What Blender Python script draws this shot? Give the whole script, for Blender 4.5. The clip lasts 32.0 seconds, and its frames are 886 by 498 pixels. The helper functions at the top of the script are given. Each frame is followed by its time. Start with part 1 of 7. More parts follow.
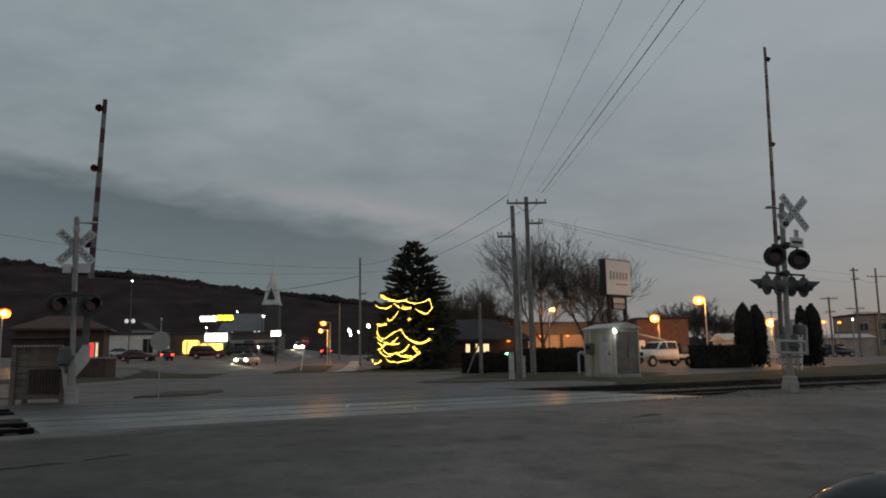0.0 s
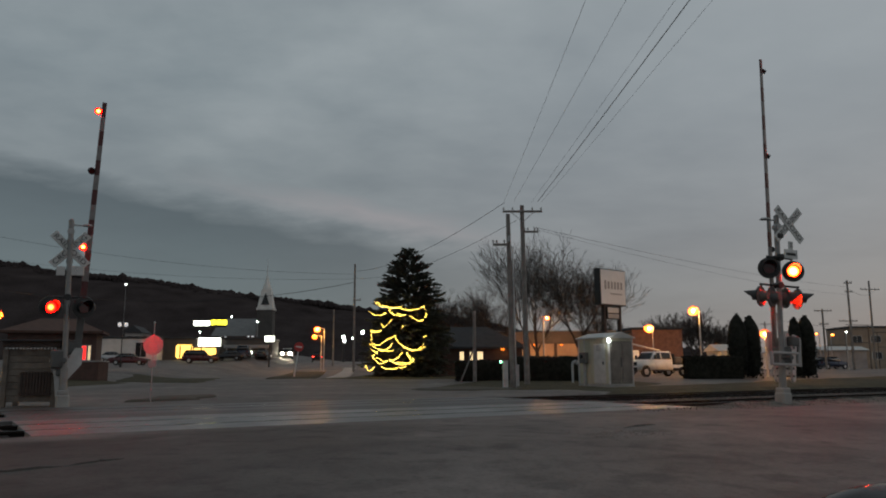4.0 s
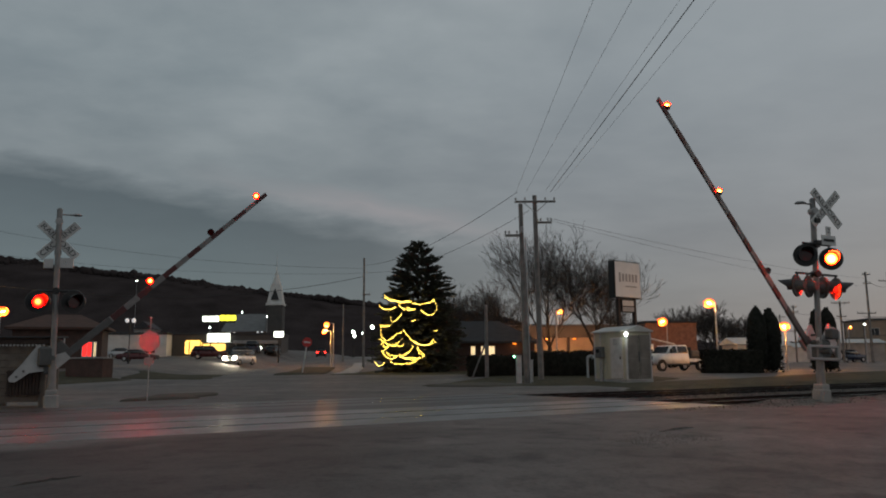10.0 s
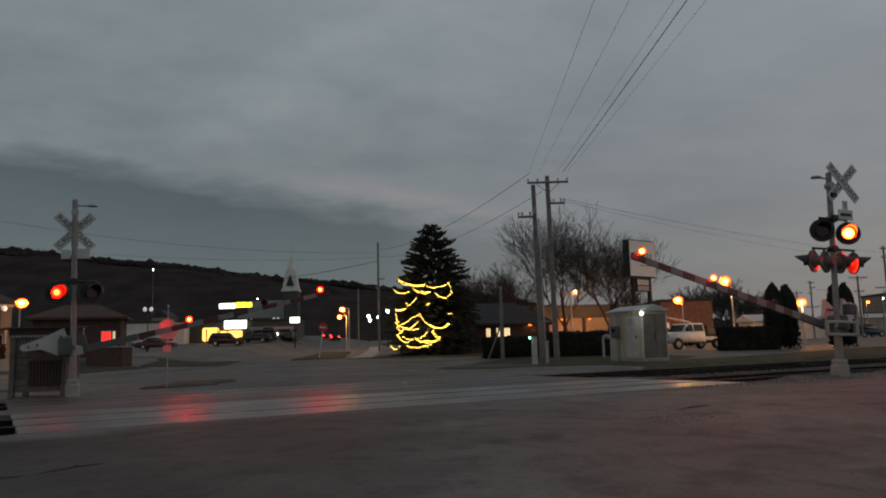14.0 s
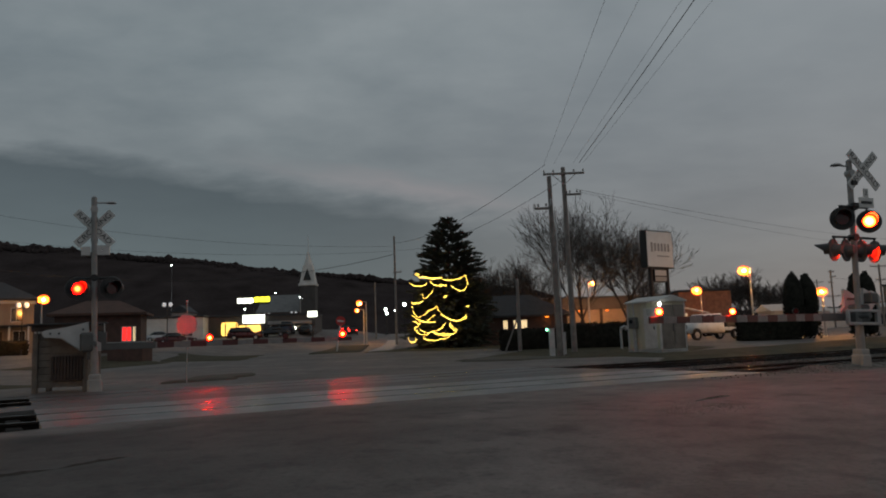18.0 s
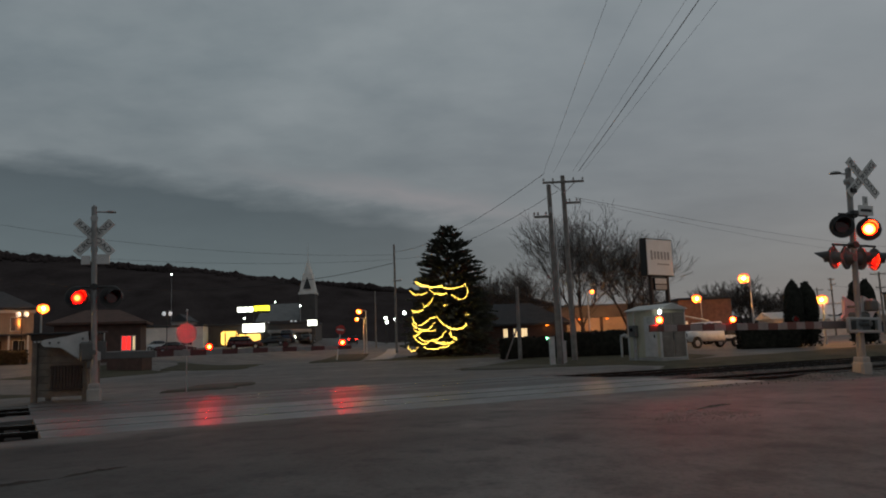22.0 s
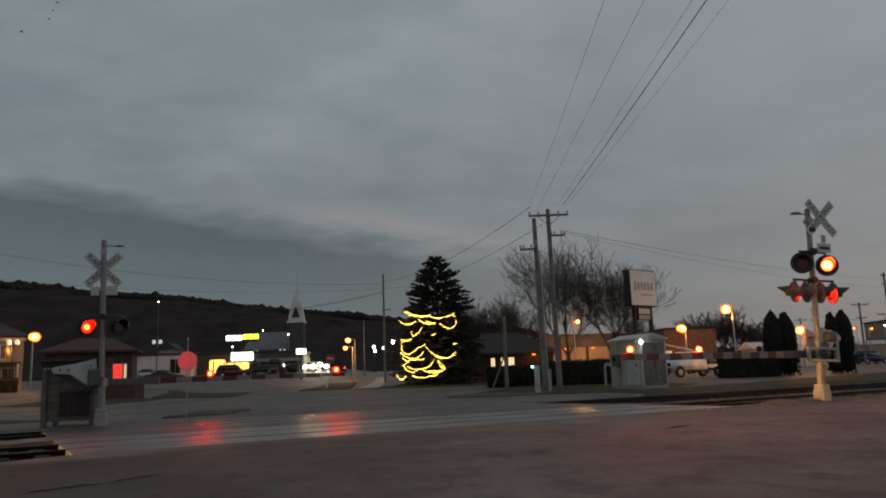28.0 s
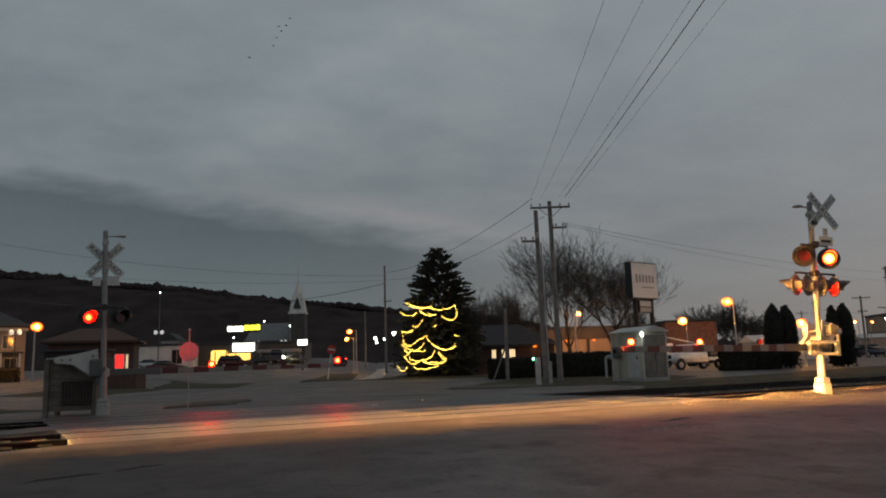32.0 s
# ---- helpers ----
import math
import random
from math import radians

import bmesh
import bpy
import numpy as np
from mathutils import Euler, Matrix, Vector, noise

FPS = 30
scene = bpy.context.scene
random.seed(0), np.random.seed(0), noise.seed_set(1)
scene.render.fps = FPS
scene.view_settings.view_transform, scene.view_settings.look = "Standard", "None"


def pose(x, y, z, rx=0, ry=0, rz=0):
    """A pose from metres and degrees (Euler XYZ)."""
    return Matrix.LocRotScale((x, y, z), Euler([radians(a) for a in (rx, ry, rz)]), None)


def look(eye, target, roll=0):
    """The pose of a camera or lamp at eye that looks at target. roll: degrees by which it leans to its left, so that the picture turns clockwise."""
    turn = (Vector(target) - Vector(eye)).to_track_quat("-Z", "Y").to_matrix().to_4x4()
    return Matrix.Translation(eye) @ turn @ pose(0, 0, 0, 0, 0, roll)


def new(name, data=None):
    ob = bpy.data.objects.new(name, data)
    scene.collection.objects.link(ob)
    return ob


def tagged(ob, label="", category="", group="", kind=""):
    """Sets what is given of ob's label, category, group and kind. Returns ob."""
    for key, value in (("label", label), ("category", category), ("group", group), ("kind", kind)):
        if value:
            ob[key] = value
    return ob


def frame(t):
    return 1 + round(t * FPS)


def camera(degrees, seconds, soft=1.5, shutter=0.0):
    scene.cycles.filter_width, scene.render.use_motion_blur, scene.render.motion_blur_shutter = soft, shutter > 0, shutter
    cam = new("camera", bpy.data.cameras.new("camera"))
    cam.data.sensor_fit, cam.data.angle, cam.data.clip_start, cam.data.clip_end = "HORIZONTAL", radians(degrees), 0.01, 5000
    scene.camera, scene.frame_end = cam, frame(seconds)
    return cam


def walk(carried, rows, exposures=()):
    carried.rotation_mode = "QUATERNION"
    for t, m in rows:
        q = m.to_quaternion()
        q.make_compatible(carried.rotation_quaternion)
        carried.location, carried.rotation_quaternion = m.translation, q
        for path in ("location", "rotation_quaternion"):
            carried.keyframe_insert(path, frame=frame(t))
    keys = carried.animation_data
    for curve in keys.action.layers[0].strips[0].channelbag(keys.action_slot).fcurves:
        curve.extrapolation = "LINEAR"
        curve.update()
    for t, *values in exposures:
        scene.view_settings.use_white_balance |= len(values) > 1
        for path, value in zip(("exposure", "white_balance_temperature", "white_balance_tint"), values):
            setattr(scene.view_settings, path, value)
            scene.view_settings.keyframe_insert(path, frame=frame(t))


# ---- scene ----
cam = camera(60.65, 32.0, soft=1.9)
# seconds, eye, pitch up, roll, turn to the left
PATH = [
    (0, (0.02, -0.72, 0.93), 8.55, -0.91, -2.84),
    (0.5, (0.02, -0.72, 0.93), 9.37, -1.05, -2.94),
    (1, (0.02, -0.72, 0.93), 10.09, -1.22, -3.97),
    (1.3, (0.02, -0.72, 0.93), 9.10, -2.45, -3.02),
    (1.5, (0.02, -0.72, 0.93), 9.80, -0.83, -2.96),
    (2, (0.02, -0.72, 0.93), 9.73, -0.40, -2.87),
    (2.5, (0.02, -0.72, 0.93), 9.34, 0.01, -2.85),
    (3, (0.02, -0.72, 0.93), 9.25, -0.32, -3.20),
    (3.5, (0.02, -0.72, 0.93), 9.13, -0.24, -3.18),
    (5.5, (0.02, -0.72, 0.93), 9.08, -0.24, -3.29),
    (6, (0.02, -0.72, 0.93), 9.28, -0.55, -3.24),
    (6.5, (0.02, -0.72, 0.93), 9.45, -0.44, -3.14),
    (7, (0.02, -0.72, 0.93), 9.67, -0.46, -2.91),
    (7.5, (0.02, -0.72, 0.93), 9.59, -0.29, -2.58),
    (8, (0.02, -0.72, 0.93), 9.47, -0.08, -2.39),
    (8.5, (0.02, -0.72, 0.93), 9.28, -0.05, -2.31),
    (9, (0.02, -0.72, 0.93), 8.98, -0.04, -2.36),
    (9.2, (0.02, -0.72, 0.93), 8.98, -0.04, -2.36),
    (9.5, (0.06, 0.60, 0.98), 8.99, -0.24, -2.41),
    (10, (0.06, 0.60, 0.98), 8.70, -0.46, -2.45),
    (10.5, (0.06, 0.60, 0.98), 8.51, -1.06, -2.44),
    (11, (0.06, 0.60, 0.98), 8.27, -0.73, -2.18),
    (11.5, (0.06, 0.60, 0.98), 8.05, -0.78, -1.96),
    (12, (0.06, 0.60, 0.98), 8.04, -1.08, -1.83),
    (12.5, (0.06, 0.60, 0.98), 7.85, -1.25, -1.81),
    (13, (0.06, 0.60, 0.98), 7.69, -1.38, -1.57),
    (13.2, (0.06, 0.60, 0.98), 7.30, -1.79, -2.31),
    (13.5, (0.06, 0.60, 0.98), 7.56, -1.48, -1.54),
    (14, (0.06, 0.60, 0.98), 7.43, -1.52, -1.40),
    (14.5, (0.06, 0.60, 0.98), 7.30, -1.58, -1.27),
    (16.5, (0.06, 0.60, 0.98), 7.03, -1.86, -0.58),
    (17, (0.06, 0.60, 0.98), 6.98, -1.91, -0.45),
    (17.5, (0.06, 0.60, 0.98), 6.95, -1.98, -0.28),
    (18, (0.06, 0.60, 0.98), 6.92, -1.99, -0.15),
    (18.5, (0.06, 0.60, 0.98), 6.90, -2.03, 0.00),
    (19, (0.06, 0.60, 0.98), 6.90, -2.06, 0.13),
    (19.5, (0.06, 0.60, 0.98), 6.89, -2.07, 0.26),
    (20, (0.06, 0.60, 0.98), 6.87, -2.14, 0.39),
    (20.5, (0.06, 0.60, 0.98), 6.86, -2.18, 0.51),
    (21, (0.06, 0.60, 0.98), 6.89, -2.14, 0.50),
    (21.5, (0.06, 0.60, 0.98), 7.21, -2.17, 0.23),
    (22, (0.06, 0.60, 0.98), 7.56, -2.09, -0.18),
    (22.5, (0.06, 0.60, 0.98), 7.89, -2.03, -0.67),
    (23, (0.06, 0.60, 0.98), 7.95, -1.96, -0.99),
    (23.2, (0.06, 0.60, 0.98), 7.95, -1.96, -0.99),
    (23.5, (0.01, -0.70, 0.935), 7.82, -1.93, -1.25),
    (24, (0.01, -0.70, 0.935), 8.09, -1.97, -1.49),
    (24.5, (0.01, -0.70, 0.935), 8.30, -2.00, -1.66),
    (25, (0.01, -0.70, 0.935), 8.53, -2.01, -1.69),
    (25.5, (0.01, -0.70, 0.935), 8.80, -2.00, -1.55),
    (27.5, (0.02, -0.73, 0.93), 9.70, -2.00, -1.26),
    (28, (0.02, -0.73, 0.93), 9.69, -2.00, -1.15),
    (28.5, (0.02, -0.73, 0.93), 9.61, -1.95, -1.03),
    (29, (0.02, -0.73, 0.93), 9.44, -1.91, -0.89),
    (29.5, (0.02, -0.73, 0.93), 9.32, -1.84, -0.81),
    (30, (0.02, -0.73, 0.93), 9.15, -1.78, -0.74),
    (30.5, (0.02, -0.73, 0.93), 9.10, -1.74, -0.86),
    (31, (0.02, -0.73, 0.93), 9.13, -1.78, -0.97),
    (31.5, (0.02, -0.73, 0.93), 9.15, -1.77, -1.02),
    (32, (0.02, -0.73, 0.93), 9.07, -1.76, -1.02),
]


def aim(eye, pitch, roll, turn):
    p, w = radians(pitch), radians(turn)
    ahead = Vector((-math.sin(w) * math.cos(p), math.cos(w) * math.cos(p), math.sin(p)))
    return look(eye, Vector(eye) + ahead * 10, roll)


walk(cam, [(t, aim(eye, pitch, roll, turn)) for t, eye, pitch, roll, turn in PATH],
     exposures=[(0, 0.32, 6500, 10), (1.2, 0.32, 6500, 10), (1.5, 0.22, 6540, 11), (9, 0.2, 6540, 11), (13, 0.02, 6540, 11), (19, -0.05, 6540, 11), (23, -0.02, 6540, 11),
                (25, 0.1, 6540, 11), (28, 0.05, 6540, 11), (32, 0.0, 6540, 11)])

# ---- world and sun ----
world = bpy.data.worlds.new("world")
scene.world = world
world.use_nodes = True
wt = world.node_tree
wt.nodes.clear()


def wnode(kind, **values):
    n = wt.nodes.new(kind)
    for key, v in values.items():
        n.inputs[key].default_value = v
    return n


def wmath(op, a, b=0.0, clamp=False):
    n = wt.nodes.new("ShaderNodeMath")
    n.operation, n.use_clamp = op, clamp
    for i, v in enumerate((a, b)):
        if isinstance(v, (int, float)):
            n.inputs[i].default_value = v
        else:
            wt.links.new(v, n.inputs[i])
    return n.outputs[0]


def wmix(f, a, b):
    n = wt.nodes.new("ShaderNodeMix")
    n.data_type = "RGBA"
    for i, v in ((0, f), (6, a), (7, b)):
        if isinstance(v, (int, float)):
            n.inputs[i].default_value = v
        elif isinstance(v, tuple):
            n.inputs[i].default_value = (*v, 1)
        else:
            wt.links.new(v, n.inputs[i])
    return n.outputs[2]


SUN_EL, SUN_AZ = radians(3), radians(70)
sky = wt.nodes.new("ShaderNodeTexSky")
sky.sky_type, sky.sun_disc, sky.sun_elevation, sky.sun_rotation = "NISHITA", False, SUN_EL, SUN_AZ
sky.dust_density, sky.ozone_density = 2.0, 2.0
coord = wt.nodes.new("ShaderNodeTexCoord")
sep = wt.nodes.new("ShaderNodeSeparateXYZ")
wt.links.new(coord.outputs["Generated"], sep.inputs[0])
dx, dy, dz = sep.outputs
up = wmath("ADD", wmath("MAXIMUM", dz, 0.0), 0.16)
flat = wt.nodes.new("ShaderNodeCombineXYZ")
wt.links.new(wmath("DIVIDE", dx, up), flat.inputs[0])
wt.links.new(wmath("DIVIDE", wmath("MULTIPLY", dy, 1.2), up), flat.inputs[1])
clouds = wnode("ShaderNodeTexNoise", Scale=0.8, Detail=4.0, Roughness=0.5, Distortion=0.3)
wt.links.new(flat.outputs[0], clouds.inputs["Vector"])
puffs = wnode("ShaderNodeTexNoise", Scale=3.4, Detail=5.0, Roughness=0.55)
wt.links.new(flat.outputs[0], puffs.inputs["Vector"])
thick = wmath("ADD", wmath("MULTIPLY", clouds.outputs["Fac"], 0.7), wmath("MULTIPLY", puffs.outputs["Fac"], 0.3))
thick = wmath("MULTIPLY", wmath("SUBTRACT", thick, 0.37), 4.2, True)
deck = wmix(thick, (0.152, 0.184, 0.200), (0.254, 0.288, 0.300))
low = wmath("MULTIPLY", wmath("SUBTRACT", 0.36, dz), 3.0, True)
deck = wmix(wmath("MULTIPLY", low, 0.75), deck, (0.120, 0.128, 0.134))
# the edge of the cloud deck in the north-west, with clearer, bluer air under it
edge = wmath("ADD", wmath("SUBTRACT", dz, wmath("MULTIPLY", dx, -0.20)), wmath("MULTIPLY", dy, -0.166))
edge = wmath("ADD", edge, wmath("MULTIPLY", wmath("SUBTRACT", puffs.outputs["Fac"], 0.5), 0.05))
under = wmath("MULTIPLY", wmath("SUBTRACT", 0.016, edge), 30.0, True)
far_under = wmath("MULTIPLY", wmath("SUBTRACT", -0.02, edge), 11.0, True)
west = wmath("MULTIPLY", wmath("SUBTRACT", 0.17, dx), 4.5, True)
bank = wmix(far_under, (0.080, 0.098, 0.108), (0.108, 0.134, 0.146))
deck = wmix(wmath("MULTIPLY", under, west), deck, bank)
# its edge catches a little light where it thins out
rim = wmath("SUBTRACT", 1.0, wmath("MULTIPLY", wmath("ABSOLUTE", wmath("SUBTRACT", edge, 0.030)), 42.0), True)
thin = wmath("MULTIPLY", wmath("MULTIPLY", wmath("ADD", dx, 0.30), 4.0, True), wmath("MULTIPLY", wmath("SUBTRACT", 0.20, dx), 5.0, True))
deck = wmix(wmath("MULTIPLY", wmath("MULTIPLY", rim, thin), 0.62), deck, (0.285, 0.264, 0.270))
# the last glow low in the east
glow = wmath("MULTIPLY", wmath("MULTIPLY", wmath("SUBTRACT", 0.55, dz), 1.9, True), wmath("MULTIPLY", wmath("ADD", dx, 0.25), 1.1, True))
deck = wmix(wmath("MULTIPLY", glow, 0.6), deck, (0.240, 0.216, 0.226))
# the deck thins overhead towards the east
thinner = wmath("MULTIPLY", wmath("MULTIPLY", wmath("SUBTRACT", dz, 0.16), 3.6, True), wmath("MULTIPLY", wmath("SUBTRACT", dx, 0.02), 1.9, True))
deck = wmix(wmath("MULTIPLY", thinner, 0.75), deck, (0.292, 0.318, 0.330))
skyfade = wmix(0.02, deck, sky.outputs[0])
back = wnode("ShaderNodeBackground", Strength=1.0)
wt.links.new(skyfade, back.inputs[0])
wout = wt.nodes.new("ShaderNodeOutputWorld")
wt.links.new(back.outputs[0], wout.inputs[0])

sun = new("sun", bpy.data.lights.new("sun", "SUN"))
sun.data.energy, sun.data.angle, sun.data.color = 0.04, radians(25), (1.0, 0.88, 0.82)
sun.matrix_world = look((60, 22, 30), (0, 0, 0))

# ---- materials ----


def mat(name, col, rough=0.8, metal=0.0, var=0.25, scale=3.0, bump=0.3, fine=40.0, rand=0.0, spec=0.5, tint=None, rvar=0.12):
    """A surface with grain at two scales: stains of size 1/scale metres, and fine relief."""
    m = bpy.data.materials.new(name)
    m.use_nodes = True
    nt = m.node_tree
    b = nt.nodes["Principled BSDF"]
    b.inputs["Roughness"].default_value, b.inputs["Metallic"].default_value = rough, metal
    b.inputs["Specular IOR Level"].default_value = spec
    tc = nt.nodes.new("ShaderNodeTexCoord")
    big, small = nt.nodes.new("ShaderNodeTexNoise"), nt.nodes.new("ShaderNodeTexNoise")
    for n, s, dt in ((big, scale, 5.0), (small, fine, 3.0)):
        n.inputs["Scale"].default_value, n.inputs["Detail"].default_value = s, dt
        nt.links.new(tc.outputs["Object"], n.inputs["Vector"])
    add = nt.nodes.new("ShaderNodeMath")
    add.operation = "MULTIPLY_ADD"
    nt.links.new(small.outputs["Fac"], add.inputs[0])
    add.inputs[1].default_value = 0.4
    nt.links.new(big.outputs["Fac"], add.inputs[2])
    ramp = nt.nodes.new("ShaderNodeValToRGB")
    lo = [max(c * (1 - var), 0) for c in col]
    hi = [min(c * (1 + var), 1) for c in (tint or col)]
    ramp.color_ramp.elements[0].position, ramp.color_ramp.elements[1].position = 0.45, 0.95
    ramp.color_ramp.elements[0].color, ramp.color_ramp.elements[1].color = (*lo, 1), (*hi, 1)
    nt.links.new(add.outputs[0], ramp.inputs[0])
    out = ramp.outputs[0]
    if rand:
        info = nt.nodes.new("ShaderNodeObjectInfo")
        hsv = nt.nodes.new("ShaderNodeHueSaturation")
        mr = nt.nodes.new("ShaderNodeMapRange")
        mr.inputs["To Min"].default_value, mr.inputs["To Max"].default_value = 1 - rand, 1 + rand
        nt.links.new(info.outputs["Random"], mr.inputs[0])
        nt.links.new(mr.outputs[0], hsv.inputs["Value"])
        nt.links.new(out, hsv.inputs["Color"])
        out = hsv.outputs[0]
    nt.links.new(out, b.inputs["Base Color"])
    if bump:
        bp = nt.nodes.new("ShaderNodeBump")
        bp.inputs["Strength"].default_value, bp.inputs["Distance"].default_value = bump, 0.02
        nt.links.new(add.outputs[0], bp.inputs["Height"])
        nt.links.new(bp.outputs[0], b.inputs["Normal"])
    rr = nt.nodes.new("ShaderNodeMapRange")
    rr.inputs["To Min"].default_value, rr.inputs["To Max"].default_value = max(rough - rvar, 0.02), min(rough + rvar, 1)
    nt.links.new(big.outputs["Fac"], rr.inputs[0])
    nt.links.new(rr.outputs[0], b.inputs["Roughness"])
    return m


def glow_mat(name, col, power):
    m = bpy.data.materials.new(name)
    m.use_nodes = True
    b = m.node_tree.nodes["Principled BSDF"]
    b.inputs["Base Color"].default_value = (*[min(c, 0.8) for c in col], 1)
    b.inputs["Emission Color"].default_value = (*col, 1)
    b.inputs["Emission Strength"].default_value = power
    return m


def lens_mat(name, power, r=0.15, hot=4.0):
    """A lit signal lens: hottest over the bulb, deep red towards the rim."""
    m = glow_mat(name, (1.0, 0.006, 0.001), power)
    nt = m.node_tree
    tc, ln, rp = nt.nodes.new("ShaderNodeTexCoord"), nt.nodes.new("ShaderNodeVectorMath"), nt.nodes.new("ShaderNodeValToRGB")
    ln.operation = "LENGTH"
    nt.links.new(tc.outputs["Object"], ln.inputs[0])
    nt.links.new(ln.outputs["Value"], rp.inputs[0])
    e = rp.color_ramp.elements
    e[0].position, e[0].color = 0.0, (1.0, hot / power, 0.35 * hot / power, 1)
    e[1].position, e[1].color = r, (0.5, 0.012 / power, 0.010 / power, 1)
    for k, red, g, bl in ((0.38, 1.0, 0.75 * hot, 0.10 * hot), (0.56, 0.95, 0.16 * hot, 0.012 * hot), (0.72, 0.8, 0.045, 0.02)):
        q = e.new(k * r)
        q.color = (red, g / power, bl / power, 1)
    nt.links.new(rp.outputs[0], nt.nodes["Principled BSDF"].inputs["Emission Color"])
    return m


def halo_mat(name, col, power, clear):
    """A glowing, partly clear skin, which stands for the glare round a bulb."""
    m = glow_mat(name, col, power)
    nt = m.node_tree
    tr_, mx = nt.nodes.new("ShaderNodeBsdfTransparent"), nt.nodes.new("ShaderNodeMixShader")
    mx.inputs[0].default_value = clear
    nt.links.new(nt.nodes["Principled BSDF"].outputs[0], mx.inputs[1])
    nt.links.new(tr_.outputs[0], mx.inputs[2])
    nt.links.new(mx.outputs[0], nt.nodes["Material Output"].inputs[0])
    return m


def glass_mat(name, col=(0.02, 0.022, 0.025)):
    m = bpy.data.materials.new(name)
    m.use_nodes = True
    b = m.node_tree.nodes["Principled BSDF"]
    b.inputs["Base Color"].default_value = (*col, 1)
    b.inputs["Roughness"].default_value = 0.06
    return m




def road_mat(name, col):
    """Old asphalt: broad paler and darker areas, stains, patches and cracks."""
    m = mat(name, col, 0.78, var=0.30, scale=0.30, bump=0.5, fine=30, spec=0.3)
    nt = m.node_tree
    b = nt.nodes["Principled BSDF"]
    base = b.inputs["Base Color"].links[0].from_socket
    tc = nt.nodes.new("ShaderNodeTexCoord")

    def layer(src, scale, lo, hi, dark, stretch=(1, 1, 1), detail=4.0):
        mp = nt.nodes.new("ShaderNodeMapping")
        mp.inputs["Scale"].default_value = stretch
        mp.inputs["Rotation"].default_value = (0, 0, -0.5)
        nt.links.new(tc.outputs["Object"], mp.inputs[0])
        n = nt.nodes.new("ShaderNodeTexNoise")
        n.inputs["Scale"].default_value, n.inputs["Detail"].default_value = scale, detail
        nt.links.new(mp.outputs[0], n.inputs["Vector"])
        mr = nt.nodes.new("ShaderNodeMapRange")
        for k, v in (("From Min", lo), ("From Max", hi), ("To Min", 1.0), ("To Max", dark)):
            mr.inputs[k].default_value = v
        nt.links.new(n.outputs["Fac"], mr.inputs[0])
        mx = nt.nodes.new("ShaderNodeMix")
        mx.data_type, mx.blend_type = "RGBA", "MULTIPLY"
        mx.inputs[0].default_value = 1.0
        nt.links.new(src, mx.inputs[6])
        nt.links.new(mr.outputs[0], mx.inputs[7])
        return mx.outputs[2]

    c = layer(base, 0.22, 0.42, 0.62, 0.74, (1.0, 1.3, 1))
    c = layer(c, 1.3, 0.54, 0.68, 0.70, (1, 1, 1))
    c = layer(c, 0.6, 0.40, 0.30, 1.35, (1, 1, 1))
    c = layer(c, 14.0, 0.50, 0.75, 0.72, (1, 1, 1), 3.0)
    c = layer(c, 0.75, 0.38, 0.66, 0.78, (1, 1, 1), 6.0)
    c = layer(c, 2.6, 0.45, 0.70, 0.78, (1, 1, 1), 6.0)
    # the asphalt darkens towards the west on the near side of the crossing
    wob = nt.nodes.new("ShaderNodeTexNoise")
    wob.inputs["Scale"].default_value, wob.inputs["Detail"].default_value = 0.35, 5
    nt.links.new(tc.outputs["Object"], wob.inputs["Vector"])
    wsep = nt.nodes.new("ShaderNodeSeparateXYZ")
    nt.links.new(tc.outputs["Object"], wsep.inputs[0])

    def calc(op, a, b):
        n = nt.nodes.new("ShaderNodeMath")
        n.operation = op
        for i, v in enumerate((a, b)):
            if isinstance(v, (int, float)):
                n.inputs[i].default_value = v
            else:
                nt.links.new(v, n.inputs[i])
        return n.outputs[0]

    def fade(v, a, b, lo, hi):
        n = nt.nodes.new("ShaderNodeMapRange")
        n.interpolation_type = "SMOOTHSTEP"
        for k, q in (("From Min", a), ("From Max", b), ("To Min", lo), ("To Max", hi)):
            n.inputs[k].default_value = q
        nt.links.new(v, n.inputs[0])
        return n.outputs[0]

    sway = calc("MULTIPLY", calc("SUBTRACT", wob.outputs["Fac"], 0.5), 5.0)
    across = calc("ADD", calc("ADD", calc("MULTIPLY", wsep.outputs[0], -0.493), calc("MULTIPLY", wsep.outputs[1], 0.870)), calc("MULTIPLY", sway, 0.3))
    west_tone = fade(calc("ADD", wsep.outputs[0], sway), -4.5, 2.0, 0.34, 0.86)
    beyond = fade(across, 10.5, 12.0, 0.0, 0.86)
    tone = calc("MAXIMUM", west_tone, beyond)
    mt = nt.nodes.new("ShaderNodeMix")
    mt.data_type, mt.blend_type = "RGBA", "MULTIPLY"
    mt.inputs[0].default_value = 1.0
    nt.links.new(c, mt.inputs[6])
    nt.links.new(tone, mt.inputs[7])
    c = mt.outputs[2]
    vo = nt.nodes.new("ShaderNodeTexVoronoi")
    vo.feature = "DISTANCE_TO_EDGE"
    vo.inputs["Scale"].default_value = 0.28
    warp = nt.nodes.new("ShaderNodeTexNoise")
    warp.inputs["Scale"].default_value, warp.inputs["Detail"].default_value = 0.9, 6
    nt.links.new(tc.outputs["Object"], warp.inputs["Vector"])
    vm = nt.nodes.new("ShaderNodeVectorMath")
    vm.operation = "MULTIPLY_ADD"
    nt.links.new(warp.outputs["Color"], vm.inputs[0])
    vm.inputs[1].default_value = (1.6, 1.6, 0)
